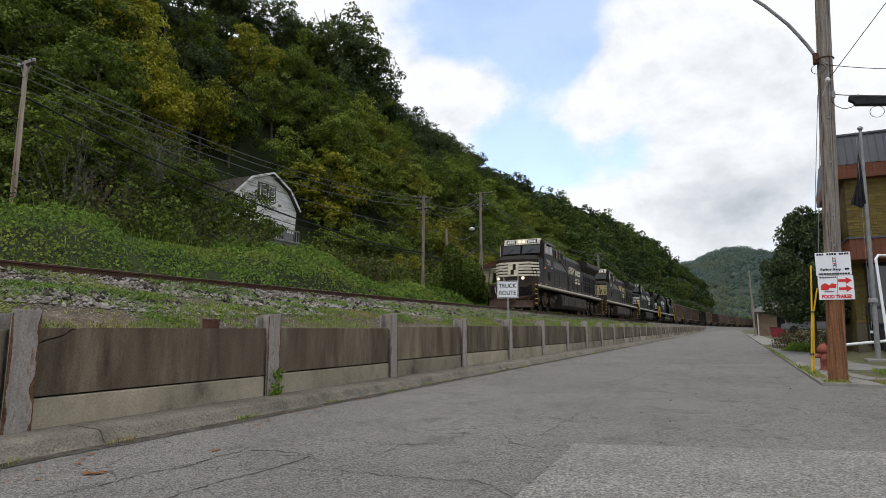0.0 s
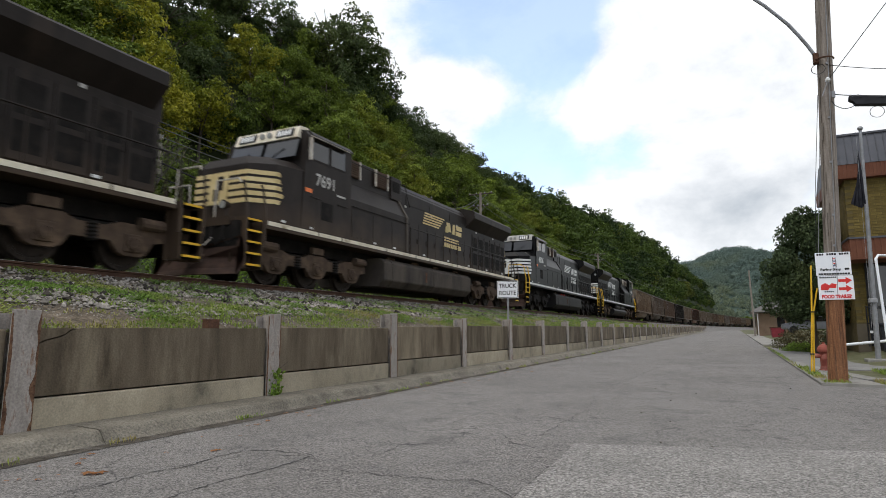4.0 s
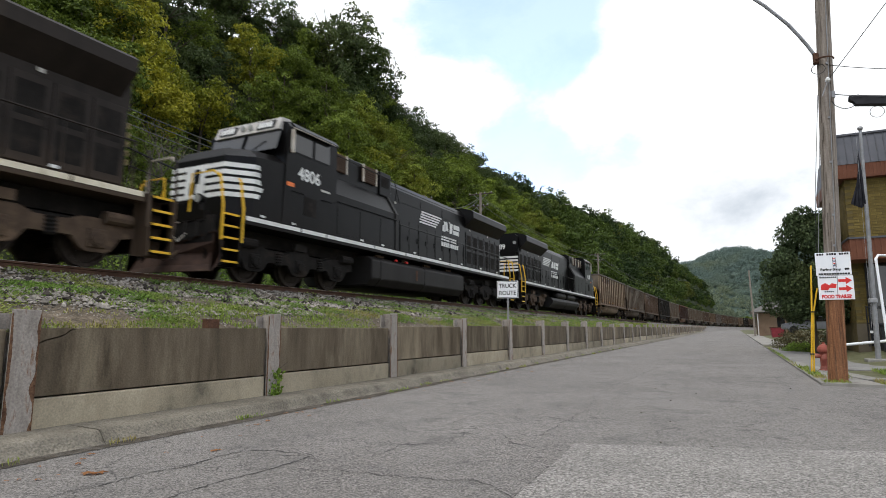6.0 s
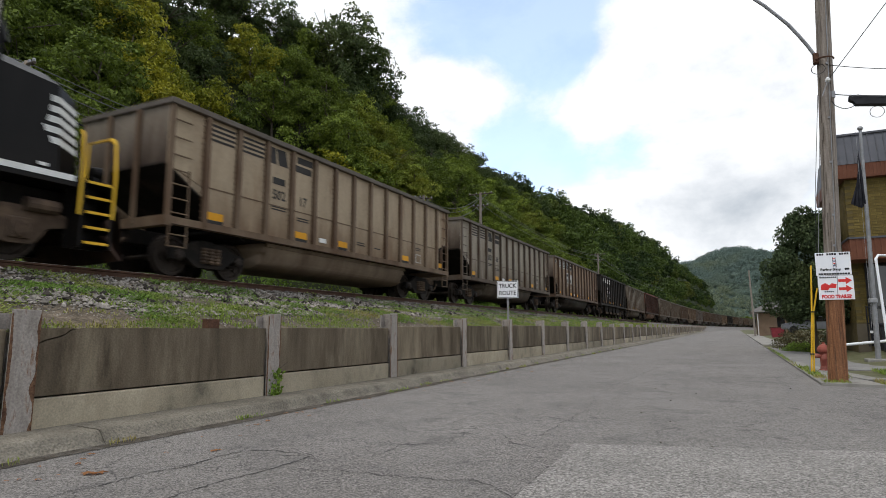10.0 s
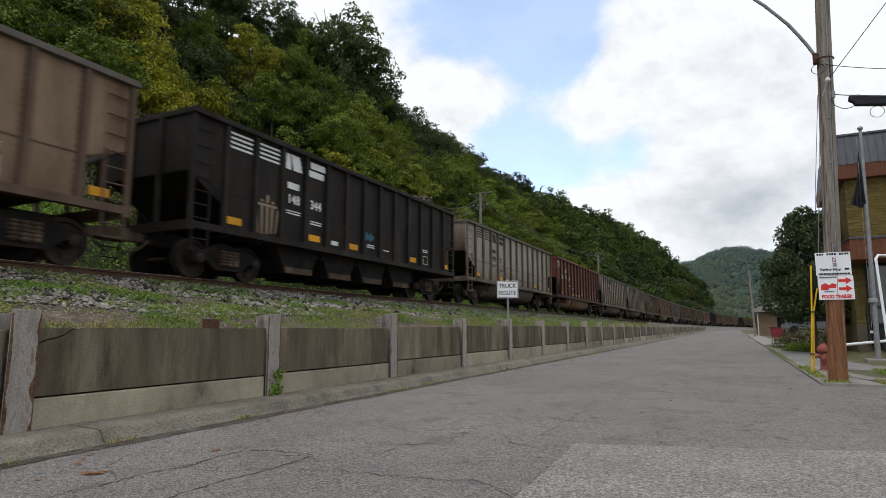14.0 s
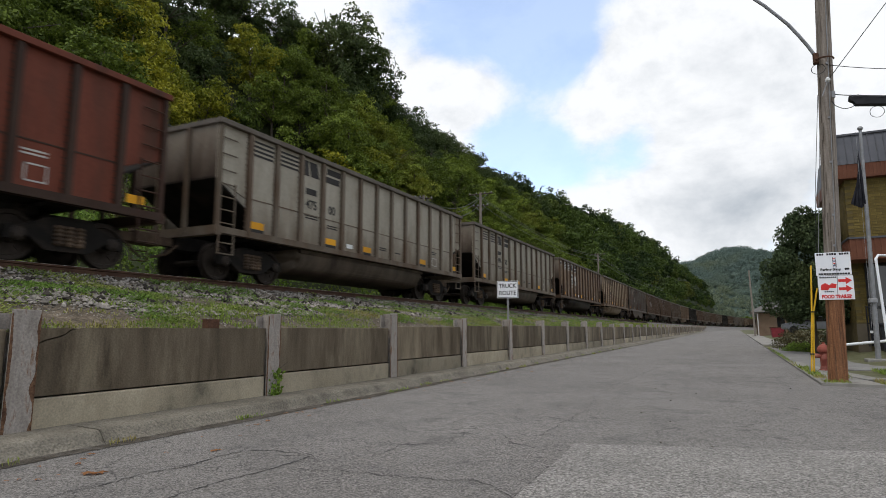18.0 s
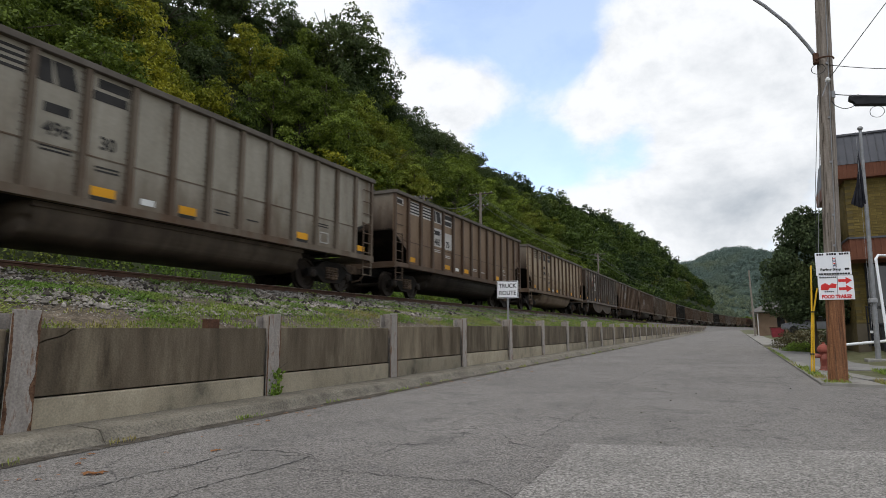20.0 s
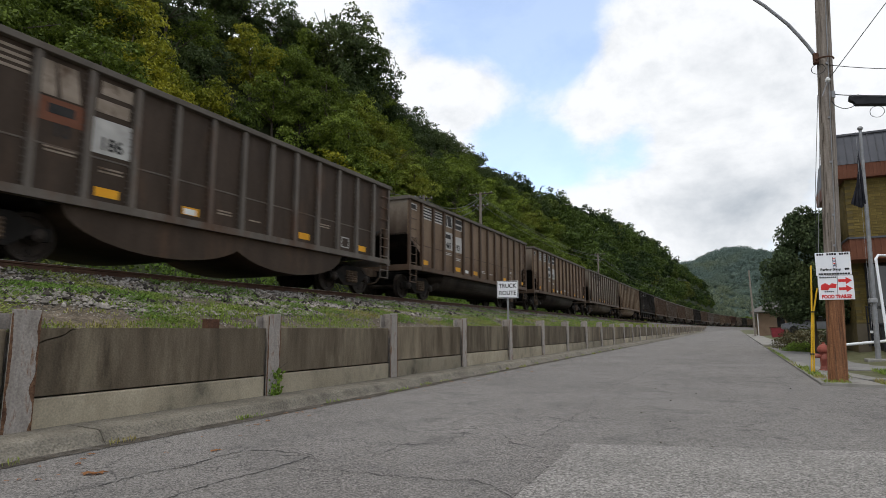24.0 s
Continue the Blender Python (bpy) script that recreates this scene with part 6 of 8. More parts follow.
        bm = B(); box(bm, min(s * 1.16, s * 1.17), max(s * 1.16, s * 1.17), -2.85, -2.35, 3.9, 4.3); part("duct_grille", bm, RUNGEAR_DARK, hood)
        for y0 in (-5.9, -4.65, -3.4):
            bm = B(); box(bm, min(s * 1.49, s * 1.50), max(s * 1.49, s * 1.50), y0, y0 + 1.15, 1.72, 2.62); part("access_door", bm, black, hood)
        bm = B(); box(bm, min(s * 1.49, s * 1.53), max(s * 1.49, s * 1.53), -2.42, -2.28, 1.64, 2.95, 0.01); part("conduit", bm, TANK_DUSTY if not rails else TANK_BLACK, hood)
        bm = B(); prism(bm, [(s * 1.49, 2.95), (s * 1.53, 2.95), (s * 1.15, 3.62), (s * 1.11, 3.60)], "y", -2.42, -2.28); part("conduit_cover", bm, TANK_DUSTY if not rails else TANK_BLACK, hood)
        bm = B(); tube(bm, [(s * 1.49, -5.9, 2.72), (s * 1.54, -5.85, 2.72), (s * 1.54, -2.3, 2.72), (s * 1.49, -2.2, 2.72)], 0.018, 5); part("hood_rail", bm, black, hood)
        bm = B(); tube(bm, [(s * 1.16, -5.9, 4.3), (s * 1.32, -5.7, 4.26), (s * 1.32, -2.2, 4.22), (s * 1.2, -1.6, 3.5)], 0.018, 5); part("roof_rail", bm, black, hood)
    # engine hood with doors
    bm = B(); prism(bm, [(-1.02, D), (1.02, D), (1.02, 4.10), (0.78, 4.42), (-0.78, 4.42), (-1.02, 4.10)], "y", -2.15, 9.55)
    eng = pt("engine_hood", bm)
    bm = B(); prism(bm, [(-1.02, 3.4), (1.02, 3.4), (1.02, 4.30), (0.80, 4.50), (-0.80, 4.50), (-1.02, 4.30)], "y", 9.0, 9.60); part("rear_head", bm, black, eng)
    for s in (-1, 1):
        y = -2.05
        while y < 4.2:
            bm = B(); box(bm, min(s * 1.02, s * 1.032), max(s * 1.02, s * 1.032), y, y + 0.72, 1.72, 3.0); door = part("engine_door", bm, black, eng)
            bm = B(); box(bm, min(s * 1.032, s * 1.06), max(s * 1.032, s * 1.06), y + 0.6, y + 0.64, 2.2, 2.4); part("latch", bm, black, door)
            y += 0.76
        for y in (4.95, 5.72, 6.49, 7.26, 8.03, 8.80):
            bm = B(); box(bm, min(s * 1.02, s * 1.05), max(s * 1.02, s * 1.05), y, y + 0.70, 1.76, 3.42, 0.008)
            rd = part("radiator_door", bm, black, eng)
            for z0, z1 in ((1.92, 2.50), (2.62, 3.28)):
                bm = B(); box(bm, min(s * 1.05, s * 1.053), max(s * 1.05, s * 1.053), y + 0.09, y + 0.61, z0, z1)
                gr = part("door_grille", bm, RUNGEAR_DARK, rd)
            bm = B(); tube(bm, [(s * 1.05, y + 0.66, 2.45), (s * 1.085, y + 0.66, 2.47), (s * 1.085, y + 0.66, 2.68), (s * 1.05, y + 0.66, 2.70)], 0.012, 5); part("latch", bm, black, rd)
        for y in (-1.6, 0.4, 2.4):
            bm = B(); box(bm, min(s * 1.02, s * 1.034), max(s * 1.02, s * 1.034), y, y + 1.9, 3.66, 3.99); part("upper_panel", bm, black, eng)
        for y in (-1.7, 0.5, 3.1, 5.4, 7.7):
            bm = B(); box(bm, min(s * 1.03, s * 1.038), max(s * 1.03, s * 1.038), y, y + 0.13, 3.52, 3.60); part("warning_label", bm, LETTER_OLD, eng)
        bm = B(); tube(bm, [(s * 0.93, y, 4.22) for y in (-2.0, 1.0, 4.0)], 0.016, 5); part("roof_grab_rail", bm, black, eng)
    bm = B(); box(bm, -0.35, 0.35, 0.2, 1.2, 4.4, 4.56, 0.04); part("exhaust_stack", bm, RUNGEAR_DARK, eng)
    # radiator wings
    bm = B(); prism(bm, [(-1.02, 3.62), (1.02, 3.62), (1.50, 4.06), (1.50, 4.34), (1.42, 4.42), (0.9, 4.56), (-0.9, 4.56), (-1.42, 4.42), (-1.50, 4.34), (-1.50, 4.06)], "y", wing_at, 9.38)
    wing = pt("radiator_wing", bm)
    bm = B(); box(bm, -0.85, 0.85, wing_at + 0.15, 9.3, 4.55, 4.57); part("radiator_screen", bm, RUNGEAR_DARK, wing)
    # rear end
    bm = B(); box(bm, -0.85, 0.85, 9.55, 9.62, 1.7, 3.45); re = part("rear_door", bm, black, eng)
    for k in range(5):
        bm = B(); box(bm, -1.02, 1.02, 9.62, 9.628, 2.22 + 0.20 * k, 2.34 + 0.20 * k)
        part("rear_stripe", bm, marks, eng)
    for x in (-0.9, 0.9):
        bm = B(); lathe(bm, [(0.1, 0), (0.1, 0.04)], (x * 0.9, 9.60, 3.95), "y", 10); part("rear_light", bm, UNLIT, eng)
    # side handrails
    for s in (-1, 1):
        bm = B()
        tube(bm, [(s * 1.47, y, 2.62) for y in (-2.0, 2.0, 6.0, 9.5)], 0.024, 6)
        pt("handrail", bm, black)
        y = -2.0
        while y < 9.7:
            bm = B(); rod(bm, (s * 1.47, y, 1.6), (s * 1.47, y, 2.63), 0.021, seg=6); part("stanchion", bm, black, deck)
            y += 1.43
        for y in (-9.2, -8.0, -4.6, -3.3, -1.0, 1.2, 3.4, 5.6, 7.8):
            bm = B(); box(bm, min(s * 1.49, s * 1.50), max(s * 1.49, s * 1.50), y, y + 0.16, 1.66, 1.72); part("reflector", bm, LETTER, deck)
    # lettering on the near side; the emblem and the owner's name are plain blocks
    X = near * 1.036

    def bar(name, y0, y1, z0, z1, m, slant=0.0, x=None):
        x = X if x is None else x
        bm = B(); prism(bm, [(y0, z0), (y1, z0), (y1 + slant, z1), (y0 + slant, z1)], "x", x, x + near * 0.006); part(name, bm, m, lo)
    def mark(name, u0, u1, z0, z1, sl=0.0):
        """u runs from the left of the lettering as it is read."""
        a, b = (LET + u0, LET + u1) if near > 0 else (LET - u0, LET - u1)
        bar(name, min(a, b), max(a, b), z0, z1, marks, sl * near)
    for k in range(5):
        mark("side_stripe", 0.04 * k, 1.50 + 0.13 * k, 3.12 + 0.112 * k, 3.185 + 0.112 * k)
    mark("emblem_block", 2.12, 2.42, 3.08, 3.36, 0.05); mark("emblem_block", 2.35, 2.72, 3.14, 3.54, -0.10); mark("emblem_block", 2.85, 3.12, 3.08, 3.54, 0.06)
    mark("emblem_block", 3.24, 3.86, 3.08, 3.27, 0.0); mark("emblem_block", 3.28, 3.92, 3.33, 3.54, 0.0)
    for n, z in ((7, 2.68), (8, 2.42)):
        for i in range(n):
            mark("name_block", 2.02 + i * 0.225, 2.20 + i * 0.225, z, z + 0.19, 0.02)
    turn = pose(0, 0, 0, 90, 0, 90) if near > 0 else pose(0, 0, 0, 90, 0, -90)
    words("road_number", number, 0.50, LETTER if rails else LETTER_OLD, cab, Matrix.Translation((near * 1.506, -7.3, 3.16)) @ turn, "white road number on the cab side")
    bar("data_plate", -6.75, -6.3, 2.86, 2.92, LETTER_OLD, 0, near * 1.5)
    words("road_number", number, 0.40, LETTER if rails else LETTER_OLD, eng, Matrix.Translation((0.18, 9.61, 3.72)) @ pose(0, 0, 0, 90, 0, 180) @ Matrix.Diagonal((1, 1, 1, 1)))
    return lo


def _loco_bolster():
    bm = B()
    box(bm, -0.95, 0.95, -2.3, 2.3, 0.75, 0.95); box(bm, -0.6, 0.6, -0.6, 0.6, 0.9, 1.1)
    return bm


def _steps(s, d):
    bm = B()
    box(bm, min(s * 1.08, s * 1.12), max(s * 1.08, s * 1.12), min(d * 9.80, d * 10.6), max(d * 9.80, d * 10.6), 0.3, 1.62)
    box(bm, min(s * 1.08, s * 1.5), max(s * 1.08, s * 1.5), min(d * 9.86, d * 9.90), max(d * 9.86, d * 9.90), 0.3, 1.62)
    box(bm, min(s * 1.08, s * 1.5), max(s * 1.08, s * 1.5), min(d * 10.45, d * 10.49), max(d * 10.45, d * 10.49), 0.3, 1.62)
    return bm


# ---------------------------------------------------------------- the train, from the front
TRAIN = []          # (thing, distance of its centre behind the centre of the leading engine, turned)
TRAIN.append((locomotive(LOCO_DUSTY, CREAM, CREAM, "7581", "dusty black leading diesel locomotive with cream stripes, headlights lit", True, None, tank=TANK_DUSTY), 0.0, 0))
TRAIN.append((locomotive(LOCO_DUSTY, GOLD, CREAM, "7691", "dusty black diesel locomotive with dull gold lettering", False, None, tank=TANK_DUSTY), 22.3, 0))
TRAIN.append((locomotive(LOCO_BLACK, LETTER, LETTER, "4806", "clean black diesel locomotive with white stripes and yellow handrails", False, YELLOW, gear=RUNGEAR_DARK, LET=0.3, wing_at=4.85), 44.6, 0))
TRAIN.append((locomotive(LOCO_BLACK, LETTER, LETTER, "4189", "black diesel locomotive running long hood first, yellow handrails", False, YELLOW, near=-1, reservoirs=True, LET=4.6, wing_at=4.9), 66.9, 180))

FIRST = 66.9 + 11.15 + 0.52 + HL
PITCH = 15.476
ORDER = ["tan", "grey", "brown", "black", "pale", "red", "pale", "pale", "brown", "tan", "dkbrown", "brown", "brown", "grey", "tan", "black", "brown", "grey", "brown", "pale", "black", "brown", "dkbrown", "grey", "tan", "brown", "red", "grey", "black", "brown", "pale", "brown", "dkbrown", "grey", "brown", "tan", "black", "grey", "brown", "pale", "brown", "grey", "dkbrown", "tan", "brown", "grey"]
NUMBERS = {0: "50217", 1: "50318", 2: "46340", 3: "148344", 4: "49822", 5: "507969", 6: "47500", 7: "49630", 8: "46575", 9: "49812", 10: "10186", 11: "46593", 12: "46411"}


def joined_far_car(p):
    """For cars that stay far down the line: the same car with its body in one mesh and each truck in one."""
    car = tagged(new("coal_car"), p["label"], "coal car", "coal cars of the train")

    def gather(name, obs, parent, origin):
        bm, mats = B(), []
        me = bpy.data.meshes.new(name)
        for o in obs:
            tmp = o.data.copy()
            m, q = Matrix.Translation(o.location), o.parent
            while q is not None and q is not p:
                m = Matrix.Translation(q.location) @ m; q = q.parent
            tmp.transform(Matrix.Translation(-origin) @ m)
            mat = o.data.materials[0]
            if mat not in mats:
                mats.append(mat)
            tmp.polygons.foreach_set("material_index", [mats.index(mat)] * len(tmp.polygons))
            bm.from_mesh(tmp)
            bpy.data.meshes.remove(tmp)
        bm.to_mesh(me); bm.free()
        for mat in mats:
            me.materials.append(mat)
        ob = new(name, me); ob.parent = parent; ob.location = origin
    trucks = [o for o in p.children if o.name.startswith("truck")]
    for t in trucks:
        gather("truck", [t, *t.children_recursive], car, t.location.copy())
    rest = [o for o in p.children if o not in trucks]
    gather("body", [q for o in rest for q in (o, *o.children_recursive)], car, Vector((0, 0, 0)))
    return car


def build_cars():
    proto = {k: coal_car(*v) for k, v in KIND.items()}
    far, used = {}, set()
    for i, kind in enumerate(ORDER):
        p = proto[kind]
        if i >= 17:
            if kind not in far:
                far[kind] = car = joined_far_car(p)
            else:
                car = copy_thing(far[kind], Matrix.Identity(4))
        elif kind in used:
            car = copy_thing(p, Matrix.Identity(4))
        else:
            car = p
            used.add(kind)
        TRAIN.append((car, FIRST + PITCH * i, 0))
    marks = {"tan": CREAM_DARK, "grey": CREAM_DARK, "pale": CREAM_DARK, "brown": LETTER_OLD, "dkbrown": FADED, "black": LETTER, "red": LETTER_OLD}
    for i, kind in enumerate(ORDER[:16]):
        side_marks(TRAIN[4 + i][0], marks[kind], NUMBERS.get(i), stripes=kind != "red", plates={"brown": 2, "dkbrown": 1}.get(kind, 0), kind=kind)


build_cars()


def train_pose(t, back, turned):
    """The train slows very slightly as it passes."""
    y = 45.44 - 11.603 * t + 0.006 * t * t + back
    x, slope = bend(y)
    return pose(TRACK_X + x, y, RAIL_TOP, 0, 0, turned - math.degrees(math.atan(slope)))


def motions():
    walk(INSECT, insect_rows())
    times = [1.5 * k for k in range(17)]
    for thing, back, turned in TRAIN:
        walk(thing, [(t, train_pose(t, back, turned)) for t in times])
        # wheels turn while the thing is near
        near = [k for k in range(0, 721, 1) if -6 < train_pose(k / FPS, back, turned).translation.y < 34]
        if near:
            sign = -1 if turned else 1
            for w in [o for o in thing.children_recursive if o.name.startswith("wheelset")]:
                r = w.location.z
                y0 = w.location.y
                def turn(k):
                    return pose(0, y0, r) @ Matrix.Rotation(-sign * train_pose(k / FPS, 0, 0).translation.y / r, 4, "X")
                rows = [(k / FPS, turn(k)) for k in near]
                if near[0] > 0:
                    rows.insert(0, (0, turn(near[0])))
                if near[-1] < 720:
                    rows.append((24, turn(near[-1])))
                walk(w, rows)


# ---------------------------------------------------------------- east side of the road
EAST = [1.62, 2.2, 3.2, 4.5, 7, 12, 40]


def east_z(x, y):
    """Ground east of the road: it climbs a little towards the building."""
    return grade(y) + 0.02 + max(0.0, min(1.0, (x - 3.2) / 4.0)) * 0.55 * max(0, min(1, (y - 20) / 6))


sheet("east_ground", [1.62, 2.2, 3.0, 4, 5, 6, 8, 12, 40], [15.2 + 2 * i for i in range(60)], lambda x, y: east_z(x, y) - 0.012, LAWN, "worn grass verge by the road")


def slab(name, pts, lift, material, label, thick=0.14):
    bm = B()
    prism(bm, pts, "z", -thick, 0.0)
    bmesh.ops.triangulate(bm, faces=[f for f in bm.faces if len(f.verts) > 4])
    for v in bm.verts:
        v.co.z += east_z(v.co.x, v.co.y) + lift
    return tagged(part(name, bm, material), label, "", "", "structure")


slab("sidewalk", [(1.60, 15.15), (2.75, 15.15), (2.6, 16.4), (1.95, 19.6), (1.60, 19.6)], 0.035, WALKWAY, "cracked concrete corner of the sidewalk")
slab("sidewalk_apron", [(1.60, 19.65), (2.0, 19.65), (2.65, 16.6), (12, 16.8), (12, 17.5), (2.95, 17.3), (2.35, 20.6), (1.9, 24), (1.60, 24)], 0.03, WALKWAY, "pale concrete sidewalk across the drive")
slab("driveway", [(1.60, 24.05), (1.92, 24.05), (2.4, 20.7), (3.1, 20.3), (14, 20.6), (14, 27.5), (3.4, 27.5), (2.6, 40), (1.60, 40)], 0.02, surf("drive_concrete", (0.155, 0.148, 0.137), (0.21, 0.202, 0.188), 0.7, 0.92, bump=0.3, c3=(0.11, 0.103, 0.092), s3=0.6, grain=0.15), "grey concrete drive beside the building")
slab("sidewalk_far", [(1.60, 45), (3.0, 45), (3.2, 110), (1.60, 110)], 0.06, WALKWAY, "pale concrete sidewalk along the road")


def tufts(name, spots, n, h, label, mat=GRASS, seed=3, spread=0.12, floor=None):
    rng = np.random.default_rng(seed)
    P = []
    for x, y, k, sx, sy in spots:
        m = int(n * k)
        px, py = x + rng.uniform(-sx, sx, m), y + rng.uniform(-sy, sy, m)
        pz = np.array([(floor or east_z)(a, b) for a, b in zip(px, py)])
        P.append(np.stack([px, py, pz], 1))
    return blades(name, np.concatenate(P), h, 0.008, rng, mat, label, 0.8)


tufts("verge_grass", [(3.6, 15.8, 3, 0.9, 0.5), (1.75, 18.6, 1.6, 0.14, 2.2), (5.0, 15.8, 4, 1.0, 0.6), (4.9, 18.9, 12, 1.6, 1.3), (2.2, 17.2, 0.7, 0.2, 0.5), (7.4, 15.9, 5, 1.6, 0.6), (7.8, 18.9, 9, 1.4, 1.3), (1.9, 15.5, 0.4, 0.25, 0.25), (1.66, 30, 1.2, 0.08, 9)], 500, 0.12, "uneven green grass around the pole and hydrant")
tufts("curb_weeds", [(-6.12 + random.uniform(-0.05, 0.12), 2.9 + 1.7 * i + random.uniform(-0.6, 0.6), random.uniform(0.2, 0.9), 0.05, random.uniform(0.1, 0.4)) for i in range(20)], 60, 0.07, "small weeds growing along the curb", seed=5, floor=lambda x, y: grade(y) + 0.005)


# ---------------------------------------------------------------- utility pole with sign
def street_pole():
    p = tagged(new("utility_pole"), "leaning grey wooden utility pole with bare reddish foot", "utility pole")
    bm = B()
    base, top = Vector((2.27, 18.1, 0.0)), Vector((2.78, 18.1, 12.5))
    seg = 12
    cut = 2.1
    a = base.lerp(top, cut / 12.5)
    rod(bm, a, top, 0.198, 0.165, 18); part("shaft", bm, POLEWOOD, p, smooth=False)
    bm = B(); rod(bm, base - Vector((0, 0, 0.2)), a, 0.222, 0.199, 18); part("pole_foot", bm, POLERED, p, "reddish bare foot of the pole")
    # drying cracks and splinters down the shaft
    rs = random.Random(19)
    for k in range(16):
        z, t = rs.uniform(0.3, 10.5), rs.uniform(-2.6, -0.6)
        c0, c1 = base.lerp(top, z / 12.5), base.lerp(top, (z + rs.uniform(0.5, 1.6)) / 12.5)
        rr = 0.218 - 0.0042 * z
        o = Vector((math.cos(t), math.sin(t), 0)) * rr
        bm = B(); tube(bm, [c0 + o, c0.lerp(c1, 0.5) + o * 1.002 + Vector((rs.uniform(-0.012, 0.012), 0, 0)), c1 + o * 0.985], rs.uniform(0.005, 0.011), 4); part("drying_crack", bm, TIE, p)
    # grounding moulding and bolts
    bm = B(); rod(bm, a + Vector((0.05, -0.205, 0)), top + Vector((0.04, -0.17, -0.3)), 0.012, seg=5); part("ground_wire", bm, GREY_METAL, p)
    for z in (2.9, 3.4, 4.2, 5.6, 6.8, 8.3):
        c = base.lerp(top, z / 12.5)
        bm = B(); lathe(bm, [(0.03, -0.02), (0.03, 0.02)], c + Vector((0.02, -0.20, 0)), "y", 8); part("bolt", bm, GREY_METAL, p)
    # street light arm
    arm = [(2.40, 17.95, 8.45), (2.372, 17.95, 8.608), (2.224, 17.95, 8.916), (2.036, 17.95, 9.253), (1.831, 17.95, 9.598), (1.581, 17.95, 9.927), (1.286, 17.95, 10.305), (0.995, 17.95, 10.62), (0.584, 17.95, 11.008), (0.012, 17.95, 11.412), (-0.5, 17.95, 11.6)]
    bm = B(); tube(bm, arm, 0.045, 8); ar = part("lamp_arm", bm, GREY_METAL, p, "curved grey street lamp arm")
    bm = B(); box(bm, 2.33, 2.46, 17.84, 18.02, 8.32, 8.62, 0.03); part("bracket", bm, RUST, ar)
    bm = B(); tube(bm, [(2.57 + 0.23 * math.cos(a), 17.98 + 0.23 * math.sin(a), 8.42) for a in [radians(180 + 20 * q) for q in range(10)]], 0.022, 6); part("bracket_strap", bm, RUST, ar)
    bm = B(); lathe(bm, [(0.05, -0.3), (0.14, -0.2), (0.17, 0.1), (0.1, 0.3)], (-0.7, 17.95, 11.6), "x", 10); part("lamp_head", bm, GREY_METAL, ar)
    bm = B(); tube(bm, [(2.42 + 0.16 * math.cos(a), 17.86, 8.15 + 0.14 * math.sin(a)) for a in [k * 0.48 for k in range(14)]], 0.008, 5); part("wire_loop", bm, WIRE, ar)
    bm = B(); rod(bm, (2.44, 17.76, 7.35), (2.58, 17.78, 7.72), 0.014, seg=6); part("guy_strand", bm, GREY_METAL, p)
    bm = B(); lathe(bm, [(0.03, -0.06), (0.06, -0.03), (0.06, 0.03), (0.03, 0.07)], (2.60, 17.80, 7.79), "z", 8); part("insulator", bm, LETTER, p)
    # hook for the cable on the side
    bm = B(); box(bm, 2.64, 2.76, 17.94, 18.06, 7.34, 7.52, 0.01); part("cable_clamp", bm, GREY_METAL, p)
    return p


street_pole()


def wire(pts, r, label, sag=0.0, name="wire", mat=WIRE):
    """A hanging cable through pts, with sag on each span."""
    bm = B()
    line = []
    for a, b in zip(pts[:-1], pts[1:]):
        a, b = Vector(a), Vector(b)
        line += [a.lerp(b, i / 10) - Vector((0, 0, sag * 4 * (i / 10) * (1 - i / 10))) for i in range(10)]
    tube(bm, line + [Vector(pts[-1])], r, 5)
    return tagged(part(name, bm, mat), label, "wire", "overhead wires")


wire([(2.608, 17.85, 7.794), (4.042, 17.95, 9.679), (5.5, 18.0, 11.6)], 0.011, "thin service wire rising from the pole")
wire([(2.655, 17.95, 8.261), (3.894, 17.95, 7.898), (9.0, 18.2, 7.3)], 0.009, "thin service wire to the building", 0.02)
wire([(2.70, 17.95, 7.437), (3.10, 17.95, 7.33), (4.6, 17.95, 7.05), (12, 17.95, 6.3)], 0.012, "thick black telephone cable from the pole", 0.01)
wire([(2.349, 17.80, 7.416), (2.105, 17.85, 4.77), (2.02, 17.9, 3.2)], 0.007, "down lead beside the pole")


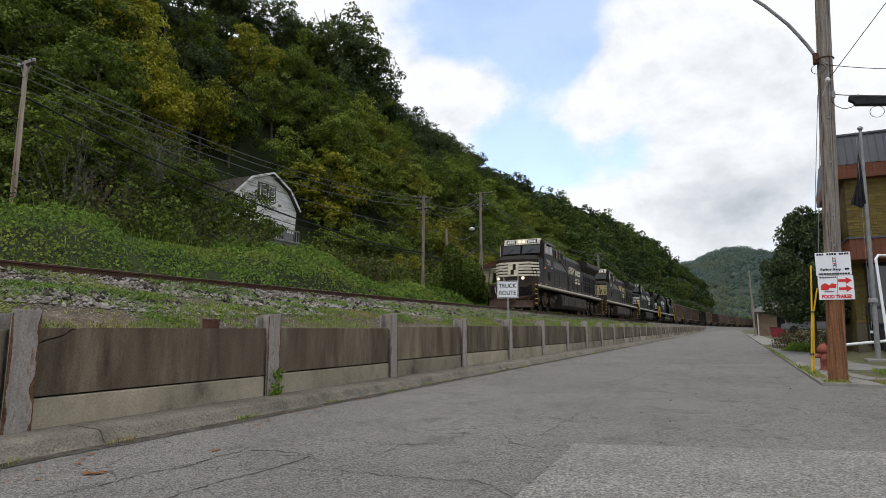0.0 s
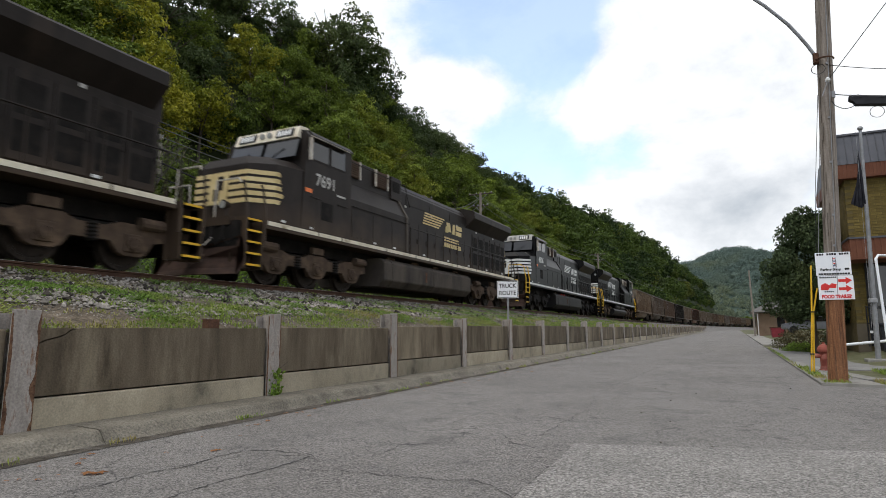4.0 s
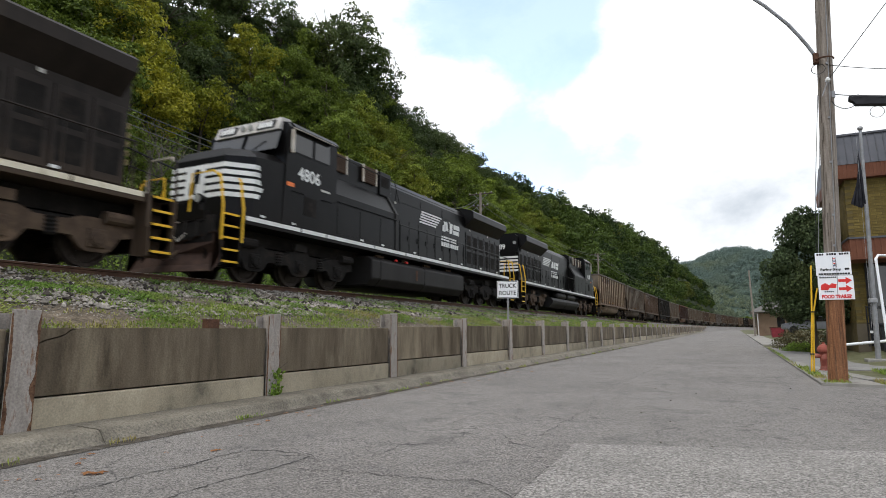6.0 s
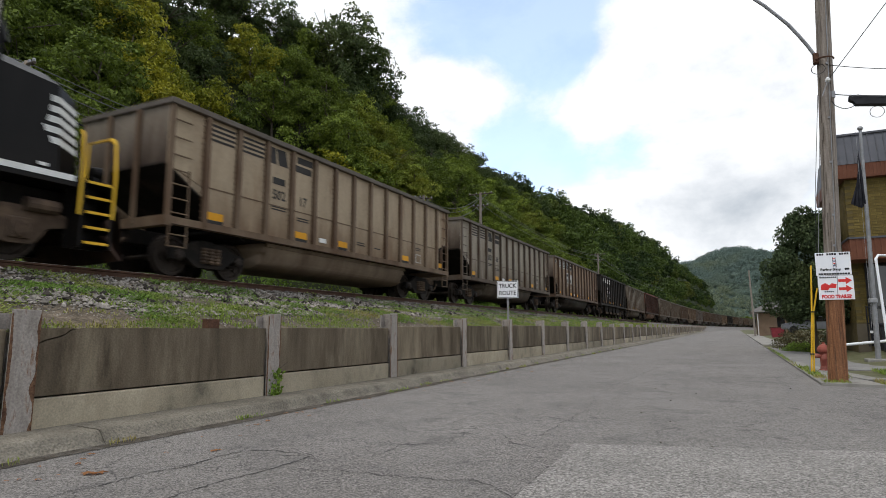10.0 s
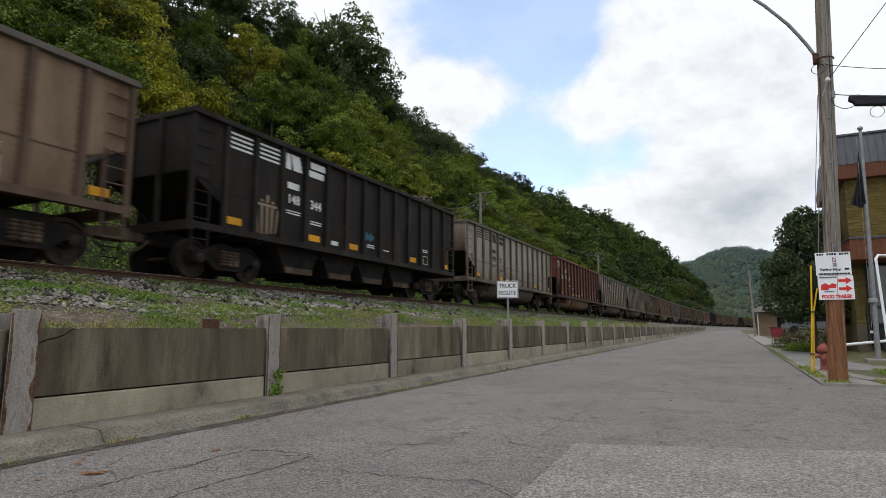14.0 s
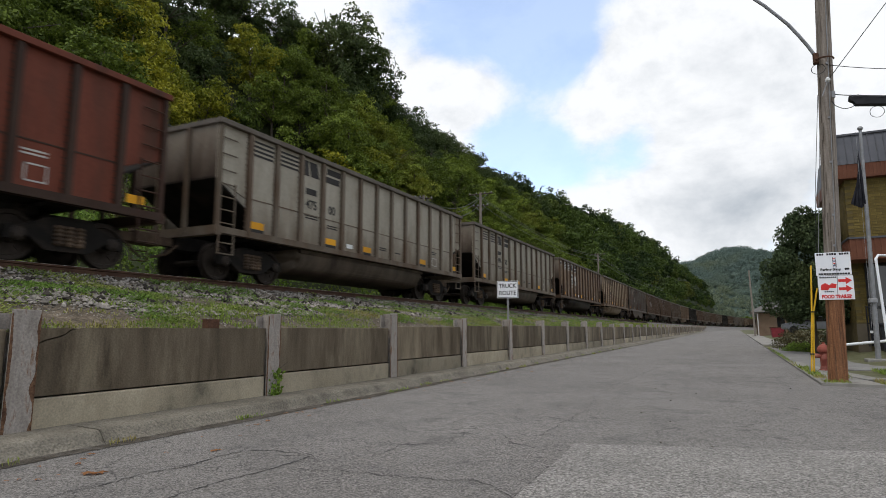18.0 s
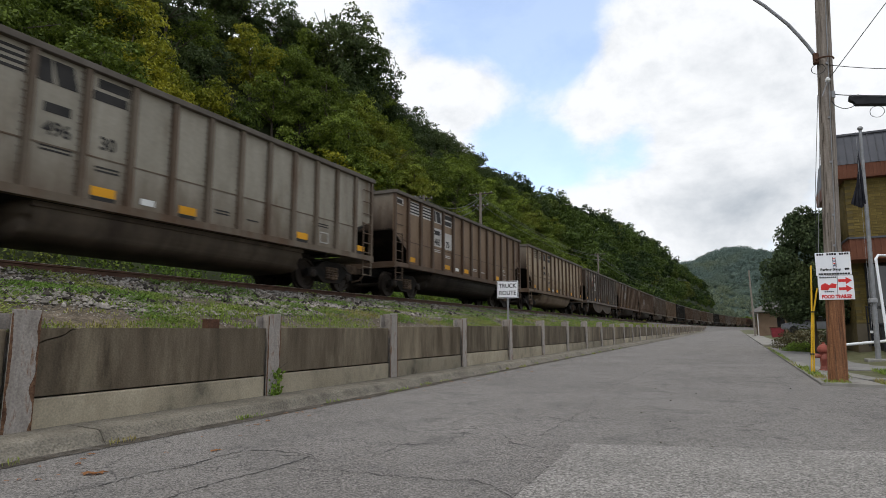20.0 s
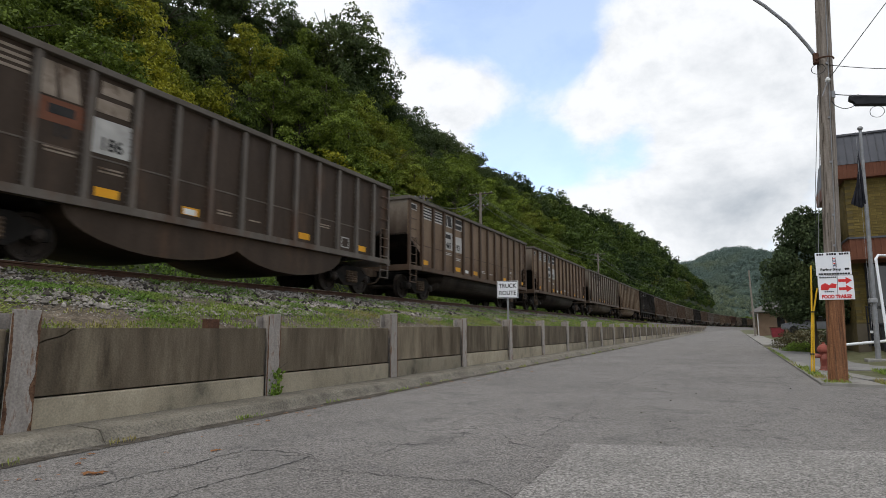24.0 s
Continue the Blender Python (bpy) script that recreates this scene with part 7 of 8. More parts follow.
def splice_case():
    c = tagged(new("splice_case"), "black plastic splice case hanging on the cable", "splice case")
    bm = B(); prism(bm, [(3.04, 7.30), (4.30, 7.07), (4.29, 6.96), (4.20, 6.87), (3.16, 7.04), (3.14, 7.15), (3.03, 7.18)], "y", 17.86, 18.05)
    bmesh.ops.bevel(bm, geom=list(bm.edges), offset=0.018, segments=1, affect="EDGES"); case = part("case", bm, DARK_PLASTIC, c)
    for x in (3.30, 3.75, 4.15):
        bm = B(); box(bm, x - 0.12, x + 0.12, 17.85, 18.06, 7.255 - (x - 3.04) * 0.18, 7.285 - (x - 3.04) * 0.18); part("case_rib", bm, DARK_PLASTIC, case)
    for x in (3.25, 3.98):
        bm = B(); box(bm, x - 0.02, x + 0.02, 17.93, 17.99, 7.24 - (x - 3.04) * 0.18, 7.36 - (x - 3.04) * 0.18); part("hanger", bm, GREY_METAL, c)
    bm = B(); tube(bm, [(2.68, 17.95, 7.23), (2.73, 17.95, 7.12), (2.816, 17.95, 7.052), (2.91, 17.95, 7.0), (2.998, 17.95, 6.99), (3.10, 17.95, 7.01), (3.18, 17.95, 7.06)], 0.010, 5); part("slack_loop", bm, WIRE, c)
    bm = B(); tube(bm, [(3.62 + 0.155 * math.cos(a), 17.96, 6.80 + 0.15 * math.sin(a)) for a in [k * 0.5 for k in range(14)]], 0.007, 5); part("drip_loop", bm, WIRE, c)


splice_case()


def street_sign():
    s = tagged(new("pole_sign"), "white two-part advertising board with red arrows on the pole", "sign")
    Y = 17.90
    bm = B(); box(bm, 1.98, 2.745, Y - 0.012, Y, 2.63, 3.22, 0.003); up = part("upper_board", bm, WHITE_PAINT, s)
    bm = B(); box(bm, 2.0, 2.765, Y - 0.012, Y, 2.01, 2.62, 0.003); low = part("lower_board", bm, WHITE_PAINT, s)
    face = pose(0, 0, 0, 90, 0, 0)

    def bar(x0, x1, z0, z1, m, p, name="text_bar", sl=0.0):
        bm = B(); prism(bm, [(x0, z0), (x1, z0), (x1 + sl, z1), (x0 + sl, z1)], "y", Y - 0.016, Y - 0.012); part(name, bm, m, p)
    for i in range(13):
        if i not in (3, 8):
            bar(2.02 + i * 0.054, 2.062 + i * 0.054, 3.15, 3.20, BLACK_PAINT, up)
    for i in range(12):
        bar(2.03 + i * 0.057, 2.075 + i * 0.057, 2.645, 2.69, BLACK_PAINT, up)
    words("lettering", "Barber Shop", 0.085, BLACK_PAINT, up, Matrix.Translation((2.30, Y - 0.014, 2.78)) @ face, wide=1.05, bold=0.035)
    bar(2.60, 2.70, 2.76, 2.81, BLACK_PAINT, up)
    # barber's pole drawn as slanting strokes
    bar(2.355, 2.365, 2.83, 3.10, BLACK_PAINT, up, "stroke"); bar(2.415, 2.425, 2.83, 3.10, BLACK_PAINT, up, "stroke")
    for k in range(4):
        bar(2.368, 2.412, 2.86 + k * 0.06, 2.885 + k * 0.06, RED_PAINT if k % 2 else DARKBLUE, up, "stroke")
    for i in range(9):
        bar(2.04 + i * 0.042, 2.07 + i * 0.042, 2.56, 2.60, BLACK_PAINT, low)
    for i in range(5):
        bar(2.13 + i * 0.042, 2.16 + i * 0.042, 2.20, 2.235, BLACK_PAINT, low)
    for z in (2.49, 2.285):
        bm = B(); prism(bm, [(2.44, z - 0.035), (2.60, z - 0.035), (2.60, z - 0.09), (2.735, z), (2.60, z + 0.09), (2.60, z + 0.035), (2.44, z + 0.035)], "y", Y - 0.017, Y - 0.012); part("arrow", bm, RED_PAINT, low, "red arrow")
    bm = B(); prism(bm, [(2.05, 2.26), (2.20, 2.25), (2.25, 2.31), (2.38, 2.30), (2.40, 2.40), (2.30, 2.43), (2.24, 2.38), (2.15, 2.44), (2.06, 2.38)], "y", Y - 0.017, Y - 0.012); part("picture_shape", bm, RED_PAINT, low)
    words("lettering", "FOOD TRAILER", 0.118, RED_PAINT, low, Matrix.Translation((2.385, Y - 0.014, 2.085)) @ face, wide=0.80, bold=0.055)
    return s


DARKBLUE = surf("blue_sign_paint", (0.05, 0.06, 0.2), (0.06, 0.08, 0.25), 4, 0.5, bump=0)
street_sign()


def shrink_about_eye(things):
    """Shrinks the pole and all that hangs on it about the eye to the corner of the sidewalk, fitted to the camera's
    view.
    """
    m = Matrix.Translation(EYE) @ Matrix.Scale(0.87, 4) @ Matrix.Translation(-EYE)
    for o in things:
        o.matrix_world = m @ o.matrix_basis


shrink_about_eye([o for o in scene.objects if o.parent is None and o.name.split(".")[0] in ("utility_pole", "wire", "splice_case", "pole_sign")])


def guy_guard():
    g = tagged(new("guy_wire_guard"), "pair of yellow plastic guards on a guy wire", "guy guard")
    bm = B(); tube(bm, [(1.93, 18.4, 2.95), (1.86, 18.4, 1.7), (1.74, 18.4, 0.08)], 0.021, 8); part("guard", bm, YELLOW, g)
    bm = B(); tube(bm, [(2.03, 18.42, 2.35), (1.90, 18.42, 1.7), (1.80, 18.42, 0.08)], 0.02, 8); part("guard", bm, YELLOW, g)
    bm = B(); rod(bm, (2.05, 18.42, 2.4), (2.44, 18.3, 7.2), 0.008, seg=5); part("guy_wire", bm, GREY_METAL, g)
    for z, x in ((1.72, 1.88), (0.62, 1.79)):
        bm = B(); box(bm, x - 0.05, x + 0.05, 18.36, 18.45, z - 0.015, z + 0.015); part("clamp", bm, DARK_PLASTIC, g)
    bm = B(); rod(bm, (1.72, 18.4, 0.35), (1.70, 18.4, 0.02), 0.015, seg=6); part("anchor_rod", bm, GREY_METAL, g)


guy_guard()


def hydrant():
    h = tagged(new("fire_hydrant"), "faded red cast-iron fire hydrant on the sidewalk", "fire hydrant")
    red = surf("faded_hydrant_red", (0.20, 0.055, 0.04), (0.30, 0.085, 0.06), 5, 0.7, bump=0.2, c3=(0.34, 0.17, 0.13), s3=3, lo3=0.5, hi3=0.7)
    c = (2.20, 19.7, grade(19.7) + 0.04)
    bm = B(); lathe(bm, [(0.15, 0), (0.15, 0.03), (0.115, 0.035), (0.115, 0.10), (0.105, 0.12), (0.105, 0.50), (0.15, 0.51), (0.15, 0.55)], c, "z", 18); part("barrel", bm, red, h)
    bm = B(); lathe(bm, [(0.165, 0.55), (0.165, 0.58), (0.14, 0.64), (0.085, 0.70), (0.05, 0.72), (0.035, 0.73), (0.035, 0.78)], c, "z", 18); part("bonnet", bm, red, h)
    for a in (-1, 1):
        bm = B(); lathe(bm, [(0.06, 0), (0.06, a * 0.12), (0.07, a * 0.12), (0.07, a * 0.17), (0.025, a * 0.175), (0.025, a * 0.2)], (c[0] + a * 0.08, c[1], c[2] + 0.40), "x", 12); part("side_nozzle", bm, red, h)
    bm = B(); lathe(bm, [(0.075, 0), (0.075, -0.12), (0.09, -0.12), (0.09, -0.17), (0.03, -0.175), (0.03, -0.2)], (c[0], c[1] - 0.07, c[2] + 0.36), "y", 12); part("pumper_nozzle", bm, red, h)


hydrant()


# ---------------------------------------------------------------- building with flagpole
BRICK_Y = surf("yellow_brick", (0.115, 0.083, 0.024), (0.18, 0.133, 0.042), 2.0, 0.9, bump=1.0, bump_scale=22, c3=(0.085, 0.06, 0.022), s3=0.7, vary=0.16, grain=0.15)
MORTAR = surf("mortar", (0.095, 0.072, 0.028), (0.13, 0.10, 0.045), 3, 0.95)
BROWN_METAL = surf("reddish_brown_ribbed_metal", (0.12, 0.045, 0.025), (0.165, 0.066, 0.037), 2, 0.6, bump=0.1)
ROOF_METAL = surf("dark_grey_seam_roof", (0.07, 0.072, 0.08), (0.10, 0.10, 0.11), 1.5, 0.5, bump=0.05, vary=0.06)
DARKGLASS = glassy("dark_shop_glass", (0.012, 0.013, 0.015))
# beige darkened to hold the shade that falls under the canopy
BEIGE_SHADED = surf("shaded_beige_render", (0.10, 0.083, 0.058), (0.14, 0.116, 0.083), 1, 0.9)
WX, WY = 4.55, 29.5          # north-west corner of the building, its front runs on east


def town_building():
    b = tagged(new("building"), "two-storey yellow brick building with brown trim and grey metal mansard roof", "building")
    g = 0.6
    bm = B(); box(bm, WX, WX + 22, WY, WY + 6, g - 0.8, 8.1); core = part("wall", bm, MORTAR, b)
    # mansard band and roof
    bm = B(); box(bm, WX - 0.32, WX + 22.3, WY - 0.32, WY + 6.3, 7.55, 8.15, 0.02); trim = part("cornice", bm, BROWN_METAL, b)
    for i in range(95):
        bm = B(); x = WX - 0.3 + i * 0.13; box(bm, x, x + 0.05, WY - 0.35, WY - 0.32, 7.55, 8.13); part("rib", bm, BROWN_METAL, trim)
    bm = B(); prism(bm, [(WY - 0.34, 8.15), (WY + 6.3, 8.15), (WY + 5.9, 9.5), (WY + 0.05, 9.5)], "x", WX - 0.3, WX + 22.3)
    for v in bm.verts:
        if v.co.x < WX and v.co.z > 9:
            v.co.x += 0.14
    roof = part("roof", bm, ROOF_METAL, b)
    for i in range(50):
        x = WX - 0.14 + i * 0.27
        bm = B(); prism(bm, [(WY - 0.375, 8.15), (WY - 0.34, 8.15), (WY + 0.05, 9.5), (WY + 0.015, 9.5)], "x", x, x + 0.03); part("seam", bm, ROOF_METAL, roof)
    bm = B(); box(bm, WX - 0.18, WX + 22.3, WY - 0.02, WY + 0.1, 9.48, 9.56); part("roof_cap", bm, ROOF_METAL, roof)
    # canopy
    bm = B(); box(bm, WX - 0.28, WX + 22, WY - 1.7, WY, 3.98, 4.80, 0.02); can = part("canopy", bm, BROWN_METAL, b, "reddish-brown ribbed canopy over the entrance")
    for i in range(40):
        bm = B(); x = WX - 0.26 + i * 0.2; box(bm, x, x + 0.06, WY - 1.735, WY - 1.7, 3.98, 4.78); part("rib", bm, BROWN_METAL, can)
    for i in range(8):
        bm = B(); y = WY - 1.65 + i * 0.2; box(bm, WX - 0.315, WX - 0.28, y, y + 0.06, 3.98, 4.78); part("rib", bm, BROWN_METAL, can)
    bm = B(); box(bm, WX - 0.33, WX + 22, WY - 1.75, WY + 0.02, 4.80, 4.87); part("canopy_cap", bm, ROOF_METAL, can)
    # dark glazed entrance, widened so its colour paints the canopy's shaded recess
    bm = B(); box(bm, WX + 0.42, WX + 5.5, WY - 0.045, WY + 0.02, g, 3.98); e = part("shop_front", bm, DARKGLASS, b, "dark glazed entrance, widened to stand for the shaded recess")
    for x in (0.45, 2.0, 3.2, 4.4):
        bm = B(); box(bm, WX + x - 0.04, WX + x + 0.04, WY - 0.08, WY - 0.045, g, 3.97); part("mullion", bm, DARK_PLASTIC, e)
    bm = B(); box(bm, WX - 0.03, WX + 0.41, WY - 0.04, WY - 0.01, g - 0.4, g + 0.9); part("base_render", bm, BEIGE_SHADED, b, "beige rendered plinth, canopy shade put into its colour")
    # bricks of the front and the west corner
    me = None
    for j in range(46):
        z = 1.55 + j * 0.13
        if 3.85 < z < 4.85:
            continue
        for i in range(11 if z > 4.8 else 1):
            x = WX + i * 0.405 + (0.2 if j % 2 else 0)
            if me is None:
                bm = B(); box(bm, 0, 0.39, -0.022, 0, 0, 0.115)
                me = bpy.data.meshes.new("brick"); bmesh.ops.recalc_face_normals(bm, faces=bm.faces); bm.to_mesh(me); bm.free(); me.materials.append(BRICK_Y)
            o = new("brick", me); o.parent = core; o.location = (x, WY, z)
    for s, m in ((0, BRICK_Y),):
        bm = B()
        for j in range(46):
            for i in range(14):
                y = WY + i * 0.405 + (0.2 if j % 2 else 0); z = 1.55 + j * 0.13
                box(bm, WX - 0.022, WX, y, y + 0.39, z, z + 0.115)
        tagged(part("side_bricks", bm, BRICK_Y, core), kind="stuff")


town_building()


def flagpole():
    f = tagged(new("flagpole"), "grey metal flagpole with a limp black flag", "flagpole")
    bx, by = 4.24, 24.3
    z0 = east_z(bx, by)
    bm = B(); rod(bm, (bx, by, z0), (bx + 0.12, by, 8.15), 0.085, 0.05, 12); part("pole", bm, GREY_METAL, f)
    bm = B(); box(bm, bx - 0.35, bx + 0.3, by - 0.3, by + 0.3, z0 - 0.1, z0 + 0.06, 0.02); part("footing", bm, WALKWAY, f)
    bm = B(); lathe(bm, [(0.03, 0), (0.08, 0.04), (0.09, 0.09), (0.06, 0.14), (0.02, 0.16)], (bx + 0.12, by, 8.15), "z", 12); part("truck_cap", bm, GREY_METAL, f)
    bm = B()
    for k in range(7):
        # limp folds that fan out from the halyard
        t0, t1 = bx - 0.02 - 0.005 * k, bx + 0.06 - 0.062 * k
        zt, zb = 7.45 - 0.16 * k, 5.42 + 0.05 * abs(k - 2) - 0.012 * k
        fold = 0.05 if k % 2 else -0.04
        top4 = [bm.verts.new((t0 + a, by - 0.03 + b, zt)) for a, b in ((-0.02, 0), (0, fold * 0.4), (0.02, 0), (0, 0.03))]
        bot4 = [bm.verts.new((t1 + a, by - 0.03 + b, zb + abs(a))) for a, b in ((-0.045, 0), (0, fold), (0.045, 0), (0, 0.05))]
        for q in range(4):
            bm.faces.new((top4[q], top4[(q + 1) % 4], bot4[(q + 1) % 4], bot4[q]))
        bm.faces.new(top4); bm.faces.new(bot4[::-1])
    part("flag", bm, surf("black_flag_cloth", (0.012, 0.012, 0.016), (0.03, 0.03, 0.036), 6, 0.9), f, "limp black flag")
    bm = B(); tube(bm, [(bx - 0.11, by - 0.05, 1.2), (bx - 0.02, by - 0.05, 8.1)], 0.006, 4); part("halyard", bm, GREY_METAL, f)
    bm = B(); box(bm, bx - 0.12, bx + 0.12, by - 0.12, by + 0.12, 2.15, 2.3, 0.02); part("cleat", bm, GREY_METAL, f)


flagpole()


def pipe_rail():
    p = tagged(new("white_pipe"), "white pipe running down and along the drive edge", "pipe")
    bm = B(); tube(bm, [(5.6, 27.6, 4.05), (5.05, 27.2, 4.05), (4.95, 27.1, 3.9), (4.97, 26.6, 0.95), (4.9, 26.5, 0.85), (2.95, 26.5, 0.62)], 0.05, 8); part("pipe_run", bm, WHITE_PAINT, p)
    r = tagged(new("stair_railing"), "dark iron railing by the entrance", "railing")
    bm = B()
    for x in (4.75, 5.3, 5.9):
        rod(bm, (x, 28.6, 0.6), (x, 28.6, 2.2), 0.025, seg=6)
    for z in (1.5, 2.15):
        tube(bm, [(4.75, 28.6, z), (6.6, 28.6, z)], 0.022, 6)
    part("rails", bm, DARK_PLASTIC, r)
    bm = B(); box(bm, 4.8, 6.6, 28.5, 28.56, 1.12, 1.22); part("white_bar", bm, WHITE_PAINT, r)


pipe_rail()


def rubbish_bin():
    b = tagged(new("rubbish_bin"), "black plastic wheeled rubbish bin by the entrance", "bin")
    z = east_z(5.35, 28.2)
    bm = B(); prism(bm, [(5.1, z + 0.02), (5.6, z + 0.02), (5.68, z + 0.95), (5.02, z + 0.95)], "y", 27.9, 28.5); part("body", bm, DARK_PLASTIC, b)
    bm = B(); box(bm, 4.99, 5.71, 27.85, 28.55, z + 0.95, z + 1.05, 0.03); part("lid", bm, DARK_PLASTIC, b)
    for x in (5.13, 5.57):
        bm = B(); lathe(bm, [(0.03, -0.03), (0.10, -0.03), (0.10, 0.03), (0.03, 0.03)], (x, 28.52, z + 0.1), "x", 10); part("wheel", bm, DARK_PLASTIC, b)


rubbish_bin()


def dense_tree():
    rng = np.random.default_rng(4)
    t = tagged(new("tree"), "dense dark-leaved tree beside the building", "tree")
    t.location = (3.22, 31.5, 0.35)
    t.scale = (0.84, 0.84, 0.88)
    c = []
    n = 40000
    lob = []
    for k in range(80):
        z = rng.uniform(1.7, 7.0)
        R = float(np.interp(z, [0.8, 2.0, 3.2, 4.6, 6, 7.2], [1.5, 2.3, 2.5, 2.2, 1.3, 0.3]))
        a = rng.uniform(0, 6.28)
        lob.append((math.cos(a) * R * rng.uniform(0.2, 0.85), math.sin(a) * R * rng.uniform(0.2, 0.85), z, rng.uniform(0.45, 0.85) * (0.7 if z > 6 else 1)))
    lob = np.array(lob)
    k = rng.integers(0, 80, n)
    d = rng.normal(0, 1, (n, 3)); d /= np.linalg.norm(d, axis=1, keepdims=True)
    pos = lob[k, :3] + d * (lob[k, 3] * rng.uniform(0.7, 1.08, n))[:, None]
    me = quads_mesh("crown", leaf_cloud(pos, d, np.full(n, 0.15), rng, 0.6))
    part_of("crown", me, LEAF_PEAR, t)
    bm = B(); rod(bm, (0, 0, -0.3), (0, 0, 3.5), 0.16, 0.1, 8); part("trunk", bm, BARK, t)


dense_tree()


LEAF_RUSSET = leafy("russet_shrub_foliage", (0.05, 0.05, 0.02), (0.10, 0.07, 0.035), (0.05, 0.075, 0.022), 0.6)


def shrub(x, y, sx, sy, h, mat, label, n=2500, leaf=0.09, seed=1):
    rng = np.random.default_rng(seed)
    s = tagged(new("shrub"), label, "shrub", "shrubs by the road")
    s.location = (x, y, east_z(x, y))
    d = rng.normal(0, 1, (n, 3)); d[:, 2] = np.abs(d[:, 2])
    d /= np.linalg.norm(d, axis=1, keepdims=True)
    b = np.array([1 + 0.35 * noise.noise(Vector(q * 2.2) + Vector((seed, 0, 0))) for q in d])
    pos = d * np.array([sx, sy, h]) * (b * rng.uniform(0.75, 1.05, n))[:, None]
    part_of("foliage", quads_mesh("foliage", leaf_cloud(pos, d, np.full(n, leaf), rng, 0.6)), mat, s)
    bm = B()
    for k in range(9):
        a = k * 0.7
        rod(bm, (0, 0, 0), (math.cos(a) * sx * 0.7, math.sin(a) * sy * 0.7, h * 0.75), 0.02, 0.008, 5)
    part("branchwork", bm, BARK, s)


shrub(3.5, 38.5, 1.7, 1.8, 1.05, LEAF_RUSSET, "brown and green low shrub beside the drive", 3000, 0.10, 2)
shrub(2.9, 34.5, 0.8, 1.0, 0.45, LEAF_VINE, "low green ground plants beside the drive", 1500, 0.09, 4)
shrub(4.9, 33.5, 1.2, 1.2, 1.0, LEAF_PEAR, "dark green shrub under the tree", 2500, 0.10, 6)


def parked_car():
    c = tagged(new("parked_car"), "silver car parked behind the shrubs", "car")
    silver = surf("silver_car_paint", (0.16, 0.165, 0.18), (0.22, 0.225, 0.24), 3, 0.35, metal=0.5, bump=0)
    bm = B(); prism(bm, [(-2.2, 0.35), (-2.2, 0.8), (-1.3, 0.95), (-0.6, 1.4), (0.9, 1.42), (1.6, 1.0), (2.2, 0.9), (2.2, 0.35)], "y", -0.85, 0.85)
    bmesh.ops.bevel(bm, geom=list(bm.edges), offset=0.06, segments=2, affect="EDGES")
    part("body", bm, silver, c)
    bm = B(); prism(bm, [(-1.1, 0.98), (-0.55, 1.33), (0.85, 1.35), (1.35, 1.02)], "y", -0.87, 0.87); part("windows", bm, DARKGLASS, c)
    for x in (-1.4, 1.4):
        for y in (-0.8, 0.8):
            bm = B(); lathe(bm, [(0.2, -0.1), (0.32, -0.1), (0.32, 0.1), (0.2, 0.1)], (x, y, 0.32), "y", 14); part("wheel", bm, DARK_PLASTIC, c)
    c.location = (5.8, 58, east_z(5.8, 58) + 0.3)


parked_car()


# ---------------------------------------------------------------- small house, skip and poles down the road
def brick_house():
    h = tagged(new("house"), "low tan brick house with grey hipped roof and white eaves", "house")
    x0, x1, y0, y1 = 2.95, 7.0, 90, 101
    tan = surf("tan_brick", (0.16, 0.108, 0.072), (0.22, 0.152, 0.10), 1.2, 0.9, bump=0.3, grain=0.15)
    bm = B(); box(bm, x0, x1, y0, y1, 0.2, 3.45); part("wall", bm, tan, h)
    bm = B(); box(bm, x0 - 0.8, x1 + 0.8, y0 - 0.8, y1 + 0.6, 3.58, 3.75); part("fascia", bm, LETTER_OLD, h, "white eaves board")
    bm = B()
    a = [bm.verts.new(p) for p in ((x0 - 0.9, y0 - 0.9, 3.75), (x1 + 0.9, y0 - 0.9, 3.75), (x1 + 0.9, y1 + 0.7, 3.75), (x0 - 0.9, y1 + 0.7, 3.75))]
    r = [bm.verts.new((5.0, y0 + 2.2, 5.3)), bm.verts.new((5.0, y1 - 2.2, 5.3))]
    for f in ((a[0], a[1], r[0]), (a[1], a[2], r[1], r[0]), (a[2], a[3], r[1]), (a[3], a[0], r[0], r[1]), tuple(a[::-1])):
        bm.faces.new(f)
    part("roof", bm, surf("grey_shingles", (0.10, 0.095, 0.09), (0.15, 0.14, 0.13), 3, 0.95, bump=0.4), h)
    bm = B(); box(bm, 5.1, 6.0, y0 - 0.03, y0, 0.9, 2.9); part("window", bm, DARKGLASS, h)
    for x in (x0 - 0.6, x0 - 0.1):
        bm = B(); box(bm, x - 0.07, x + 0.07, y0 - 0.6, y0 - 0.46, 0.3, 3.45); part("porch_post", bm, LETTER_OLD, h)
    bm = B(); box(bm, 4.9, 5.3, 94, 94.4, 5.0, 5.9); part("chimney", bm, tan, h)


brick_house()


def skip():
    s = tagged(new("dumpster"), "dark red metal rubbish skip by the house", "dumpster")
    bm = B(); prism(bm, [(3.7, 0.25), (4.7, 0.25), (4.85, 1.5), (3.55, 1.5)], "y", 74, 76); part("bin", bm, surf("dark_red_metal", (0.16, 0.02, 0.03), (0.22, 0.035, 0.04), 3, 0.6), s)
    bm = B(); box(bm, 3.5, 4.9, 73.95, 76.05, 1.48, 1.56, 0.02); part("rim", bm, RUST, s)


skip()


